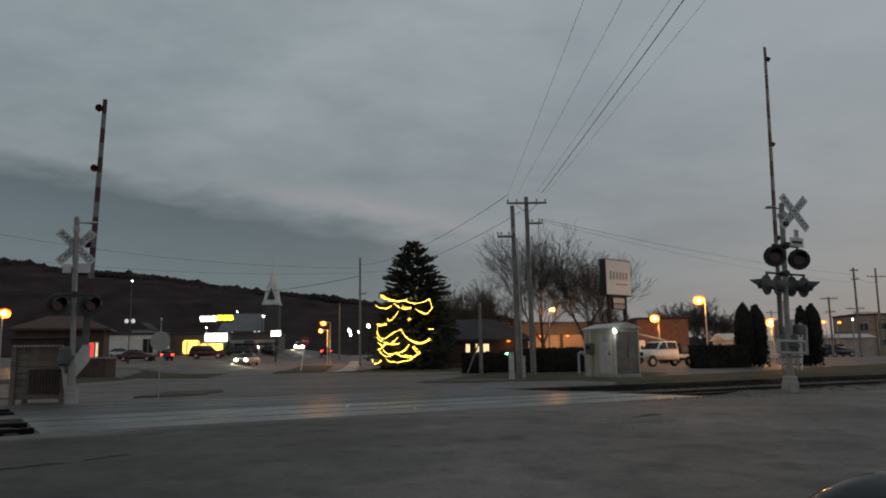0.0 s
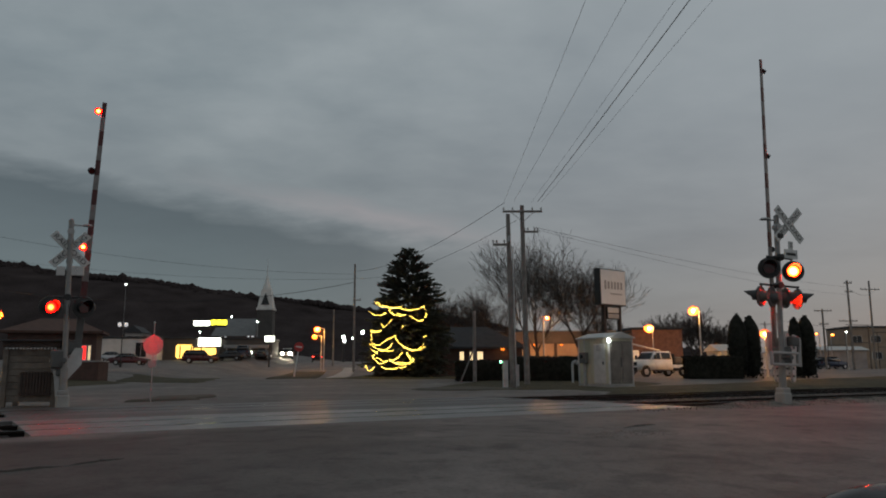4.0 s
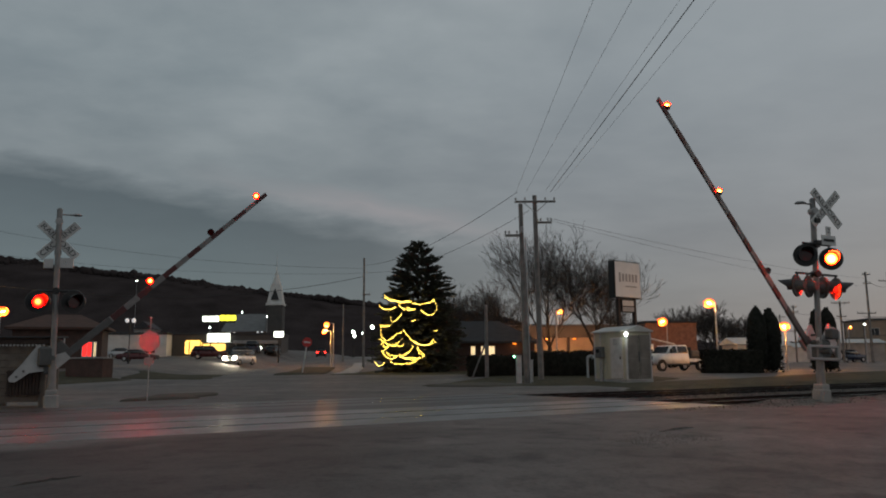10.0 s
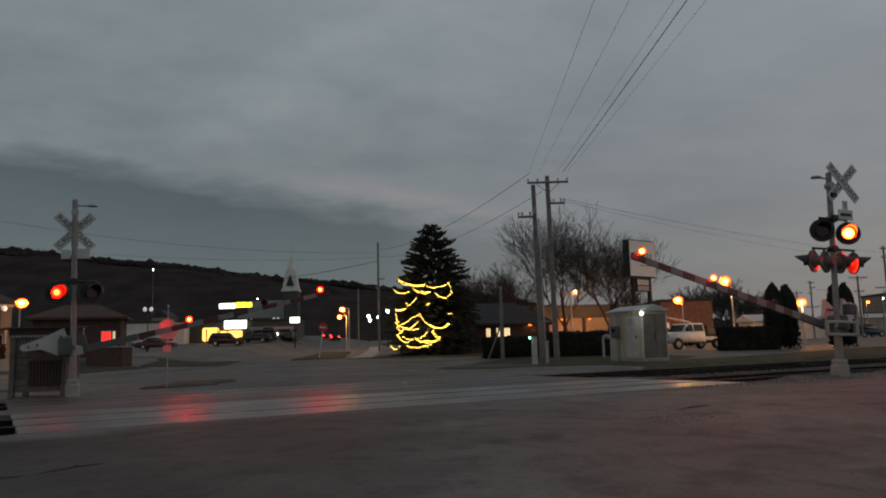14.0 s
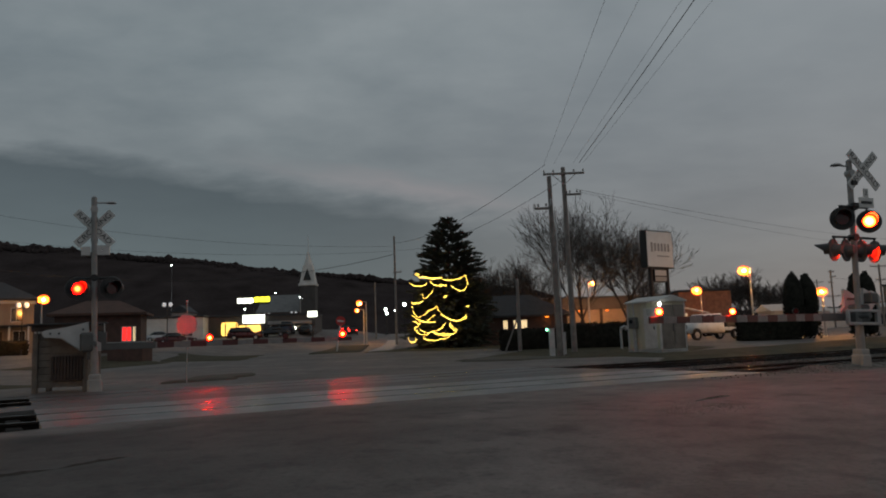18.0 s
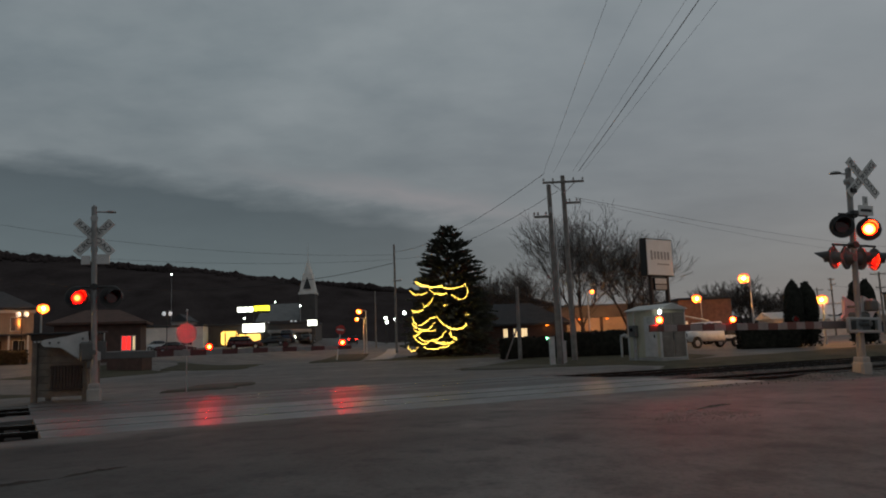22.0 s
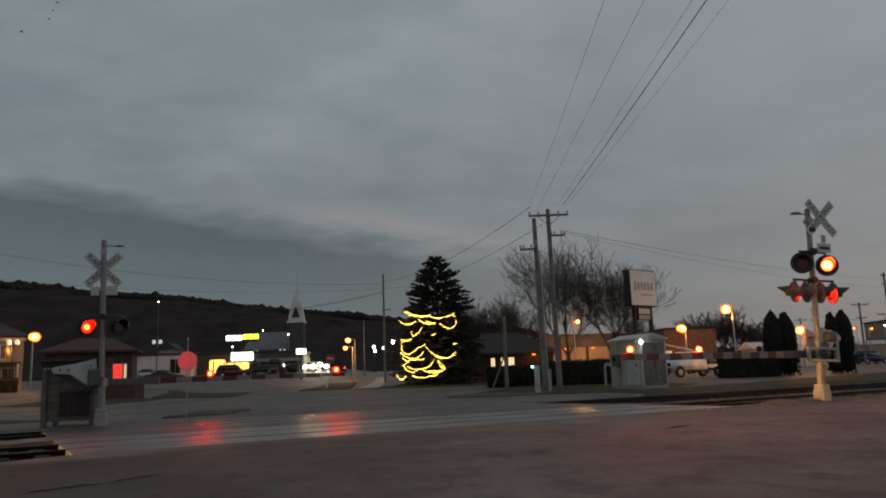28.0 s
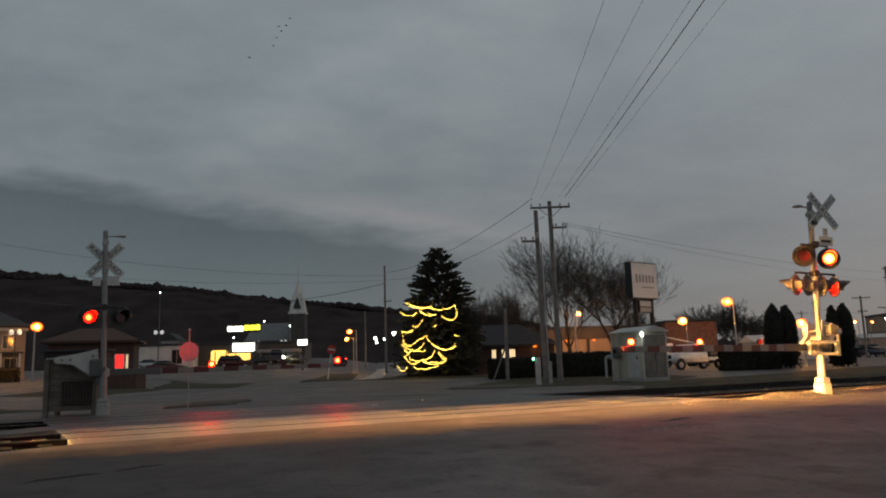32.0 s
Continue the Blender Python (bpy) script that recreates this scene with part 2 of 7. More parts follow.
    nt.links.new(tc.outputs["Object"], vm.inputs[2])
    nt.links.new(vm.outputs[0], vo.inputs["Vector"])
    cr = nt.nodes.new("ShaderNodeMapRange")
    for k, v in (("From Min", 0.004), ("From Max", 0.016), ("To Min", 0.35), ("To Max", 1.0)):
        cr.inputs[k].default_value = v
    nt.links.new(vo.outputs["Distance"], cr.inputs[0])
    mx = nt.nodes.new("ShaderNodeMix")
    mx.data_type, mx.blend_type = "RGBA", "MULTIPLY"
    mx.inputs[0].default_value = 0.12
    nt.links.new(c, mx.inputs[6])
    nt.links.new(cr.outputs[0], mx.inputs[7])
    nt.links.new(mx.outputs[2], b.inputs["Base Color"])
    return m


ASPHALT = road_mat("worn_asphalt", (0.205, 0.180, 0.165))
ASPHALT_NEW = mat("patched_asphalt", (0.085, 0.08, 0.077), 0.66, var=0.35, scale=0.6, bump=0.4, fine=30)
PANEL_DARK = mat("crossing_asphalt_panel", (0.098, 0.092, 0.088), 0.5, var=0.35, scale=1.2, bump=0.1, fine=24, rand=0.1, spec=0.2)
PANEL = mat("crossing_concrete", (0.178, 0.174, 0.168), 0.40, var=0.45, scale=1.6, bump=0.12, fine=24, rand=0.06, spec=0.12, rvar=0.10)
CONCRETE = mat("concrete", (0.31, 0.30, 0.285), 0.85, var=0.25, scale=2.0, bump=0.3)
SIDEWALK = mat("sidewalk_concrete", (0.30, 0.29, 0.27), 0.85, var=0.2, scale=0.8, bump=0.3)
BALLAST = mat("dark_ballast", (0.026, 0.023, 0.021), 0.95, spec=0.2, var=0.5, scale=6, bump=1.0, fine=22)
GRAVEL = mat("pale_gravel", (0.155, 0.14, 0.122), 0.95, spec=0.15, var=0.45, scale=2.5, bump=1.0, fine=45)
STONES = mat("pale_ballast_stones", (0.135, 0.122, 0.108), 0.95, var=0.4, scale=3, bump=0.4, rand=0.3)
TIE = mat("creosote_tie", (0.02, 0.017, 0.015), 0.95, spec=0.2, var=0.4, scale=5, bump=0.5)
RUST = mat("rusty_rail", (0.016, 0.012, 0.010), 0.9, 0.0, var=0.4, scale=8, spec=0.15)
RAILTOP = mat("polished_rail_head", (0.56, 0.55, 0.53), 0.14, 1.0, var=0.1, scale=6, bump=0.0, rvar=0.02)
GRASS = mat("winter_grass", (0.060, 0.052, 0.032), 0.95, spec=0.15, var=0.5, scale=1.2, bump=0.9, fine=60)
DIRT = mat("bare_dirt", (0.056, 0.048, 0.034), 0.95, var=0.4, scale=1.0, bump=0.7)
WOOD_POLE = mat("weathered_pole_wood", (0.205, 0.185, 0.168), 0.9, var=0.35, scale=2.5, bump=0.5)
WOOD_GREY = mat("weathered_boards", (0.15, 0.125, 0.105), 0.9, var=0.35, scale=4, bump=0.4, rand=0.15)
WOOD_DARK = mat("dark_stained_wood", (0.05, 0.035, 0.03), 0.85, var=0.35, scale=4, bump=0.3)
ALU = mat("aluminium_mast", (0.25, 0.245, 0.24), 0.55, 0.35, var=0.18, scale=4, bump=0.1)
GALV = mat("dull_galvanised_sheet", (0.21, 0.195, 0.175), 0.36, 0.85, var=0.25, scale=2.5, bump=0.12)
ALU_FLAT = mat("aluminium_sheet", (0.42, 0.41, 0.40), 0.32, 0.9, var=0.12, scale=4, bump=0.08)
SIGNBACK = mat("sign_back", (0.36, 0.355, 0.35), 0.5, 0.2, var=0.12, scale=4, bump=0.05)
DARKGREY = mat("dark_grey_enamel", (0.09, 0.09, 0.088), 0.55, var=0.2, scale=5, bump=0.1)
PALEGREY = mat("pale_grey_enamel", (0.47, 0.46, 0.45), 0.6, 0.0, var=0.2, scale=3, bump=0.1)
GREYPAINT = mat("grey_enamel", (0.36, 0.36, 0.355), 0.55, 0.0, var=0.2, scale=5, bump=0.1)
BLACKPAINT = mat("black_enamel", (0.014, 0.014, 0.014), 0.5, var=0.3, scale=6, bump=0.1)
WHITE = mat("white_sheeting", (0.56, 0.56, 0.545), 0.45, var=0.12, scale=6, bump=0.05)
# gate stripes, darkened in their colour because the arms catch little light
STRIPE = mat("shaded_white_sheeting", (0.20, 0.19, 0.185), 0.6, var=0.2, scale=6, bump=0.05)
REDSHEET = mat("red_sheeting", (0.075, 0.016, 0.016), 0.55, var=0.15, scale=6, bump=0.05)
# red of the median sign, brightened for the gate lamp's light on it
REDPAINT = mat("lamplit_red_sheeting", (0.42, 0.035, 0.03), 0.5, var=0.1, scale=6, bump=0.0)
SIGNFACE = mat("pale_acrylic_face", (0.80, 0.79, 0.77), 0.35, var=0.06, scale=1.5, bump=0.0)
LETTER = mat("black_lettering", (0.012, 0.012, 0.012), 0.6, var=0.1, bump=0.0)
REDLENS = glass_mat("dark_red_lens", (0.10, 0.004, 0.004))
RED_LIT = lens_mat("lit_red_lens", 220.0, 0.22, 9.0)
RED_BACK = lens_mat("lit_back_lens", 1100.0, 0.155, 1.6)
RED_FAR = lens_mat("lit_far_lens", 30.0, 0.15, 1.6)
RED_AWAY = lens_mat("lit_rear_lens", 300.0, 0.22, 6.0)
RED_ARM = lens_mat("lit_arm_lamp", 330.0, 0.100, 5.0)
SODIUM = glow_mat("sodium_lamp", (1.0, 0.42, 0.11), 5600.0)
SODIUM_CORE = halo_mat("sodium_inner_halo", (1.0, 0.46, 0.07), 12.0, 0.4)
SODIUM_GLOW = halo_mat("sodium_glow", (1.0, 0.26, 0.02), 2.4, 0.4)
SODIUM_HALO = halo_mat("sodium_outer_halo", (1.0, 0.11, 0.008), 1.5, 0.72)
WHITELAMP = glow_mat("white_lamp", (0.9, 1.0, 0.92), 14.0)
# unlit globes, given a faint glow of their own to read pale
GLOBE = glow_mat("pale_glow_globe", (0.9, 0.92, 0.95), 0.35)
HEADLAMP = glow_mat("headlamp", (1.0, 0.90, 0.66), 260.0)
TAILLAMP = glow_mat("tail_lamp", (1.0, 0.03, 0.02), 11.0)
BULBS = glow_mat("yellow_string_bulbs", (1.0, 0.66, 0.10), 12.0)
SIGN_YELLOW = glow_mat("yellow_sign_face", (0.95, 0.9, 0.05), 2.2)
SIGN_WHITE = glow_mat("white_sign_face", (0.95, 1.0, 0.85), 3.2)
SHOP_YELLOW = glow_mat("lit_yellow_shopfront", (1.0, 0.60, 0.13), 1.7)
VENDING = glow_mat("lit_red_vending_front", (1.0, 0.03, 0.025), 1.3)
WARMWIN = glow_mat("lit_window", (1.0, 0.72, 0.38), 1.1)
GREENLAMP = glow_mat("green_pilot", (0.25, 1.0, 0.50), 9.0)
NEEDLES = mat("spruce_needles", (0.118, 0.122, 0.092), 0.85, var=0.5, scale=1.5, bump=0.0)
ARBOR = mat("arborvitae", (0.020, 0.020, 0.016), 0.95, spec=0.1, var=0.5, scale=3, bump=0.6, fine=12)
HEDGE = mat("hedge_leaves", (0.021, 0.020, 0.015), 0.95, spec=0.1, var=0.5, scale=4, bump=0.6, fine=14)
TWIGS = mat("grey_brown_twigs", (0.055, 0.046, 0.041), 0.95, var=0.35, scale=2, bump=0.0)
BARK = mat("grey_bark", (0.045, 0.038, 0.035), 0.95, var=0.35, scale=5, bump=0.3)
HILLTREES = mat("bare_hillside_woods", (0.046, 0.037, 0.036), 0.95, spec=0.0, var=0.35, scale=0.05, bump=0.0, fine=0.8)
CREAM = mat("cream_metal_siding", (0.42, 0.395, 0.30), 0.6, var=0.12, scale=2.0, bump=0.1)
ROOFMETAL = mat("pale_roof_sheet", (0.45, 0.45, 0.43), 0.6, var=0.15, scale=2)
SHOPWALL = mat("dark_shop_wall", (0.075, 0.07, 0.066), 0.85, var=0.25, scale=1.0, bump=0.2)
BRICK_DARK = mat("dark_brick", (0.085, 0.05, 0.04), 0.9, var=0.3, scale=2.0, bump=0.4, fine=12)
BRICK = mat("red_brick", (0.24, 0.12, 0.08), 0.9, var=0.3, scale=2.0, bump=0.4, fine=12)
STUCCO = mat("tan_wall", (0.31, 0.24, 0.18), 0.9, var=0.2, scale=0.8, bump=0.2)
GREYWALL = mat("grey_siding", (0.30, 0.29, 0.28), 0.85, var=0.2, scale=1.0, bump=0.2)
WHITEWALL = mat("white_clapboard", (0.62, 0.61, 0.58), 0.8, var=0.15, scale=1.0, bump=0.2)
ROOF_RED = mat("red_brown_shingles", (0.085, 0.046, 0.035), 0.9, var=0.3, scale=2.0, bump=0.4)
ROOF_GREY = mat("grey_slates", (0.15, 0.15, 0.148), 0.85, var=0.25, scale=1.0, bump=0.3)
ROOF_DARK = mat("dark_shingles", (0.045, 0.045, 0.048), 0.9, var=0.3, scale=2.0, bump=0.4)
GLASS = glass_mat("dark_glass")
RUBBER = mat("tyre_rubber", (0.018, 0.018, 0.018), 0.85, var=0.2, bump=0.1)
CHROME = mat("rim_metal", (0.5, 0.5, 0.5), 0.3, 1.0, var=0.1, bump=0.0)
CABLE = mat("cable_black", (0.02, 0.02, 0.022), 0.7, var=0.1, bump=0.0)
INSUL = mat("porcelain", (0.35, 0.33, 0.31), 0.3, var=0.1, bump=0.0)


def paint(name, col, rough=0.3):
    return mat(name, col, rough, var=0.1, scale=2.0, bump=0.0)


P_WHITE, P_SILVER = paint("white_car_paint", (0.8, 0.8, 0.78)), paint("silver_car_paint", (0.42, 0.43, 0.44))
P_MAROON, P_BLACK = paint("maroon_car_paint", (0.07, 0.012, 0.014)), paint("black_car_paint", (0.012, 0.012, 0.014), 0.22)
P_GLOSS = mat("glossy_black_paint", (0.006, 0.006, 0.007), 0.14, var=0.1, scale=2.0, bump=0.0, spec=0.05, rvar=0.03)
P_BLUE = paint("dark_blue_car_paint", (0.02, 0.03, 0.06))
LOCO = paint("dark_locomotive_paint", (0.05, 0.045, 0.04), 0.5)

# ---- mesh helpers ----


def box(bm, size, at=(0, 0, 0), rz=0.0, ry=0.0, rx=0.0, bevel=0.0):
    m = Matrix.Translation(at) @ Euler((radians(rx), radians(ry), radians(rz))).to_matrix().to_4x4() @ Matrix.Diagonal((*size, 1))
    vs = bmesh.ops.create_cube(bm, size=1, matrix=m)["verts"]
    if bevel:
        es = list({e for v in vs for e in v.link_edges})
        bmesh.ops.bevel(bm, geom=es, offset=bevel, segments=1, affect="EDGES")
    return vs


def cyl(bm, a, b, r0, r1=None, seg=12, caps=True):
    a, b = Vector(a), Vector(b)
    r1 = r0 if r1 is None else r1
    q = (b - a).to_track_quat("Z", "Y").to_matrix().to_4x4()
    m = Matrix.Translation((a + b) / 2) @ q
    return bmesh.ops.create_cone(bm, cap_ends=caps, segments=seg, radius1=r0, radius2=r1, depth=(b - a).length, matrix=m)["verts"]


def ball(bm, at, r, seg=10, squash=1.0):
    return bmesh.ops.create_uvsphere(bm, u_segments=seg, v_segments=max(6, seg // 2 + 1), radius=r, matrix=Matrix.Translation(at) @ Matrix.Diagonal((1, 1, squash, 1)))["verts"]


def mesh_of(name, bm, *mats, smooth=False):
    me = bpy.data.meshes.new(name)
    bmesh.ops.recalc_face_normals(bm, faces=bm.faces)
    bm.to_mesh(me)
    bm.free()
    for m in mats:
        me.materials.append(m)
    if smooth:
        for p in me.polygons:
            p.use_smooth = True
    return me


def part(name, bm, material, parent=None, label="", at=None, smooth=False):
    """Links a bmesh as one mesh object under a thing or a part."""
    mats = material if isinstance(material, tuple) else (material,)
    ob = new(name, mesh_of(name, bm, *mats, smooth=smooth))
    ob.parent = parent
    if at is not None:
        ob.matrix_basis = at
    if label:
        ob["label"] = label
    return ob


def thing(name, at, label, category, group="", kind=""):
    ob = new(name)
    ob.matrix_basis = at
    return tagged(ob, label, category, group, kind)


def boxpart(name, size, at, material, parent, label="", bevel=0.0, rz=0.0, rx=0.0, ry=0.0):
    bm = bmesh.new()
    box(bm, size, at, rz=rz, rx=rx, ry=ry, bevel=bevel)
    return part(name, bm, material, parent, label)


def rawmesh(name, verts, faces, material, parent=None, label="", smooth=False):
    me = bpy.data.meshes.new(name)
    me.from_pydata(verts, [], faces)
    me.materials.append(material)
    if smooth:
        for p in me.polygons:
            p.use_smooth = True
    ob = new(name, me)
    ob.parent = parent
    if label:
        ob["label"] = label
    return ob


def lettering(text, size, parent, at, material=LETTER, name="lettering", width=None):
    cu = bpy.data.curves.new("text", "FONT")
    cu.body, cu.size, cu.align_x, cu.align_y, cu.extrude = text, size, "CENTER", "CENTER", 0.002
    tmp = bpy.data.objects.new("text", cu)
    scene.collection.objects.link(tmp)
    me = bpy.data.meshes.new_from_object(tmp.evaluated_get(bpy.context.evaluated_depsgraph_get()))
    if width:
        xs = [v.co.x for v in me.vertices]
        k = width / (max(xs) - min(xs))
        for v in me.vertices:
            v.co.x *= k
    bpy.data.objects.remove(tmp)
    me.materials.clear()
    me.materials.append(material)
    ob = new(name, me)
    ob.parent, ob.matrix_basis = parent, at
    return ob


def smooth01(a, b, v):
    u = min(max((v - a) / (b - a), 0), 1)
    return u * u * (3 - 2 * u)


def gz(x, y):
    """Height of the ground: the road climbs a little to the tracks, and again behind them."""
    r = math.hypot(x, y)
    n = -0.493 * x + 0.870 * y
    edge = 20.9 + 1.05 * smooth01(4, 9, x)
    bed = -0.32 * smooth01(11.8, 12.5, n) * (1 - smooth01(edge, edge + 0.7, n))
    west = (0.62 * smooth01(46, 63, y) + 0.35 * smooth01(66, 97, y) + 0.9 * smooth01(98, 128, y)) * (1 - smooth01(-24, -17, x))
    return west + bed - 0.26 * (1 - smooth01(1.5, 8.8, n)) + 0.34 * smooth01(38, 62, y) + 0.62 * smooth01(64, 120, y) + (1.5 * smooth01(98, 138, y) + 0.5 * smooth01(138, 175, y)) * smooth01(-30, -20, x) * (1 - smooth01(0, 14, x)) + 0.02 * noise.noise((x * 0.07, y * 0.07, 0)) * smooth01(9, 20, r)


D, N = Vector((0.870, 0.493, 0)), Vector((-0.493, 0.870, 0))
TRACK_AZ = math.degrees(math.atan2(D.y, D.x))
NEAR_TRACK, FAR_TRACK = 14.1, 19.6


def track(s, n, z=0.0):
    """A place s metres along the tracks and n metres across them."""
    return D * s + N * n + Vector((0, 0, z))


# ---- ground, verges, tracks ----


def axis_steps(stops):
    out = []
    for a, b, step in stops:
        k = max(1, round((b - a) / step))
        out += [a + (b - a) * i / k for i in range(k)]
    return out + [stops[-1][1]]


def build_ground():
    xs = axis_steps([(-900, -120, 60), (-120, -40, 4), (-40, -14, 1.0), (-14, 30, 0.4), (30, 60, 1.5), (60, 120, 6), (120, 900, 60)])
    ys = axis_steps([(-300, -20, 40), (-20, 0, 2), (0, 34, 0.4), (34, 50, 0.8), (50, 180, 3), (180, 1500, 80)])
    verts = [(x, y, gz(x, y)) for y in ys for x in xs]
    w = len(xs)
    faces = [(j * w + i, j * w + i + 1, (j + 1) * w + i + 1, (j + 1) * w + i) for j in range(len(ys) - 1) for i in range(w - 1)]
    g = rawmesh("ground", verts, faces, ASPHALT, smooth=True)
    tagged(g, "worn grey asphalt road and open crossing area", "ground", kind="structure")


def patch(name, outline, material, label, rise=0.05, category="verge", ragged=0.25, seed=1):
    """A low ground patch: an outline of corners, subdivided and made uneven, with its edge falling to the ground."""
    rnd = random.Random(seed)
    pts = []
    for i, a in enumerate(outline):
        b = outline[(i + 1) % len(outline)]
        k = max(2, int(math.dist(a, b) / 1.2))
        for j in range(min(k, 40)):
            u = j / min(k, 40)
            pts.append((a[0] + (b[0] - a[0]) * u + rnd.uniform(-ragged, ragged), a[1] + (b[1] - a[1]) * u + rnd.uniform(-ragged, ragged)))
    cx, cy = sum(p[0] for p in pts) / len(pts), sum(p[1] for p in pts) / len(pts)
    bm = bmesh.new()
    rings = []
    for k, up_ in ((1.0, -0.02), (0.97, rise * 0.6), (0.85, rise), (0.6, rise * 1.1), (0.3, rise * 1.1)):
        ring = []
        for x, y in pts:
            px, py = cx + (x - cx) * k, cy + (y - cy) * k
            ring.append(bm.verts.new((px, py, gz(px, py) + up_ + (0.02 * noise.noise((px, py, 3)) if up_ > 0 else 0))))
        rings.append(ring)
    for a, b in zip(rings, rings[1:]):
        for i in range(len(a)):
            j = (i + 1) % len(a)
            bm.faces.new((a[i], a[j], b[j], b[i]))
    bm.faces.new(rings[-1])
    ob = part(name, bm, material, None, smooth=True)
    return tagged(ob, label, category, kind="structure")


def build_verges():
    patch("verge", [(9, 29.2), (34, 43), (60, 58), (44, 62), (22, 47), (7.5, 36)], GRASS, "dull brown winter grass beside the railway", 0.06, seed=2)
    patch("verge", [(0.5, 36.5), (8.5, 35), (16, 45), (14, 58), (7, 57), (4.5, 49)], GRASS, "brown grass round the utility poles", 0.06, seed=3)
    patch("verge", [(-6, 58), (6, 55), (9, 75), (-3, 82)], GRASS, "winter lawn under the decorated spruce", 0.06, seed=4)
    patch("dirt_island", [(-8.4, 23.0), (-6.6, 24.6), (-7.0, 29.4), (-8.6, 28.0)], DIRT, "bare dirt island in the road", 0.07, "island", seed=5)
    patch("dirt_island", [(0.6, 35.4), (3.6, 34.2), (6.4, 36.5), (4.0, 41), (1.6, 40)], DIRT, "brown dirt patch beside the pole", 0.07, "island", seed=6)
    patch("verge", [(-30, 24), (-14, 22.5), (-12, 24.5), (-30, 38)], GRASS, "strip of green grass behind the wooden shelter", 0.05, seed=7)
    patch("verge", [(-27, 47), (-19.5, 44), (-17.5, 50), (-25, 58)], GRASS, "grass round the brick planter", 0.06, seed=8)
    patch("verge", [(-19, 52), (-13, 50), (-14, 60), (-21, 62)], GRASS, "grass strip along the parking area", 0.06, seed=9)
    # raised median that splits the far road, with a kerb
    patch("median", [(-10.2, 58), (-6.6, 60), (-9.5, 98), (-13.5, 98)], GRASS, "grassy road median inside a kerb", 0.14, "median", ragged=0.05, seed=10)
    patch("sidewalk", [(-5.9, 60), (-4.2, 59), (-6.5, 112), (-8.2, 112)], SIDEWALK, "pale concrete sidewalk beside the lawn", 0.10, "sidewalk", ragged=0.02, seed=11)


def rail_mesh(length):
    crown = [(0.031 - 0.062 * i / 12, 0.170 - (0.031 - 0.062 * i / 12) ** 2 / 0.7) for i in range(13)]
    prof = [(-0.07, 0), (0.07, 0), (0.07, 0.02), (0.012, 0.045), (0.012, 0.12), (0.036, 0.13), (0.036, 0.158)] + crown + [(-0.036, 0.158), (-0.036, 0.13), (-0.012, 0.12), (-0.012, 0.045), (-0.07, 0.02)]
    bm = bmesh.new()
    a = [bm.verts.new((0, y, z)) for y, z in prof]
    b = [bm.verts.new((length, y, z)) for y, z in prof]
    for i in range(len(prof)):
        j = (i + 1) % len(prof)
        f = bm.faces.new((a[i], a[j], b[j], b[i]))
        f.material_index = 1 if 7 <= i < 19 else 0
        f.smooth = 7 <= i < 19
    bm.faces.new(a), bm.faces.new(b)
    return mesh_of("rail", bm, RUST, RAILTOP)


CROSS_A, CROSS_B = 0.7, 15.4


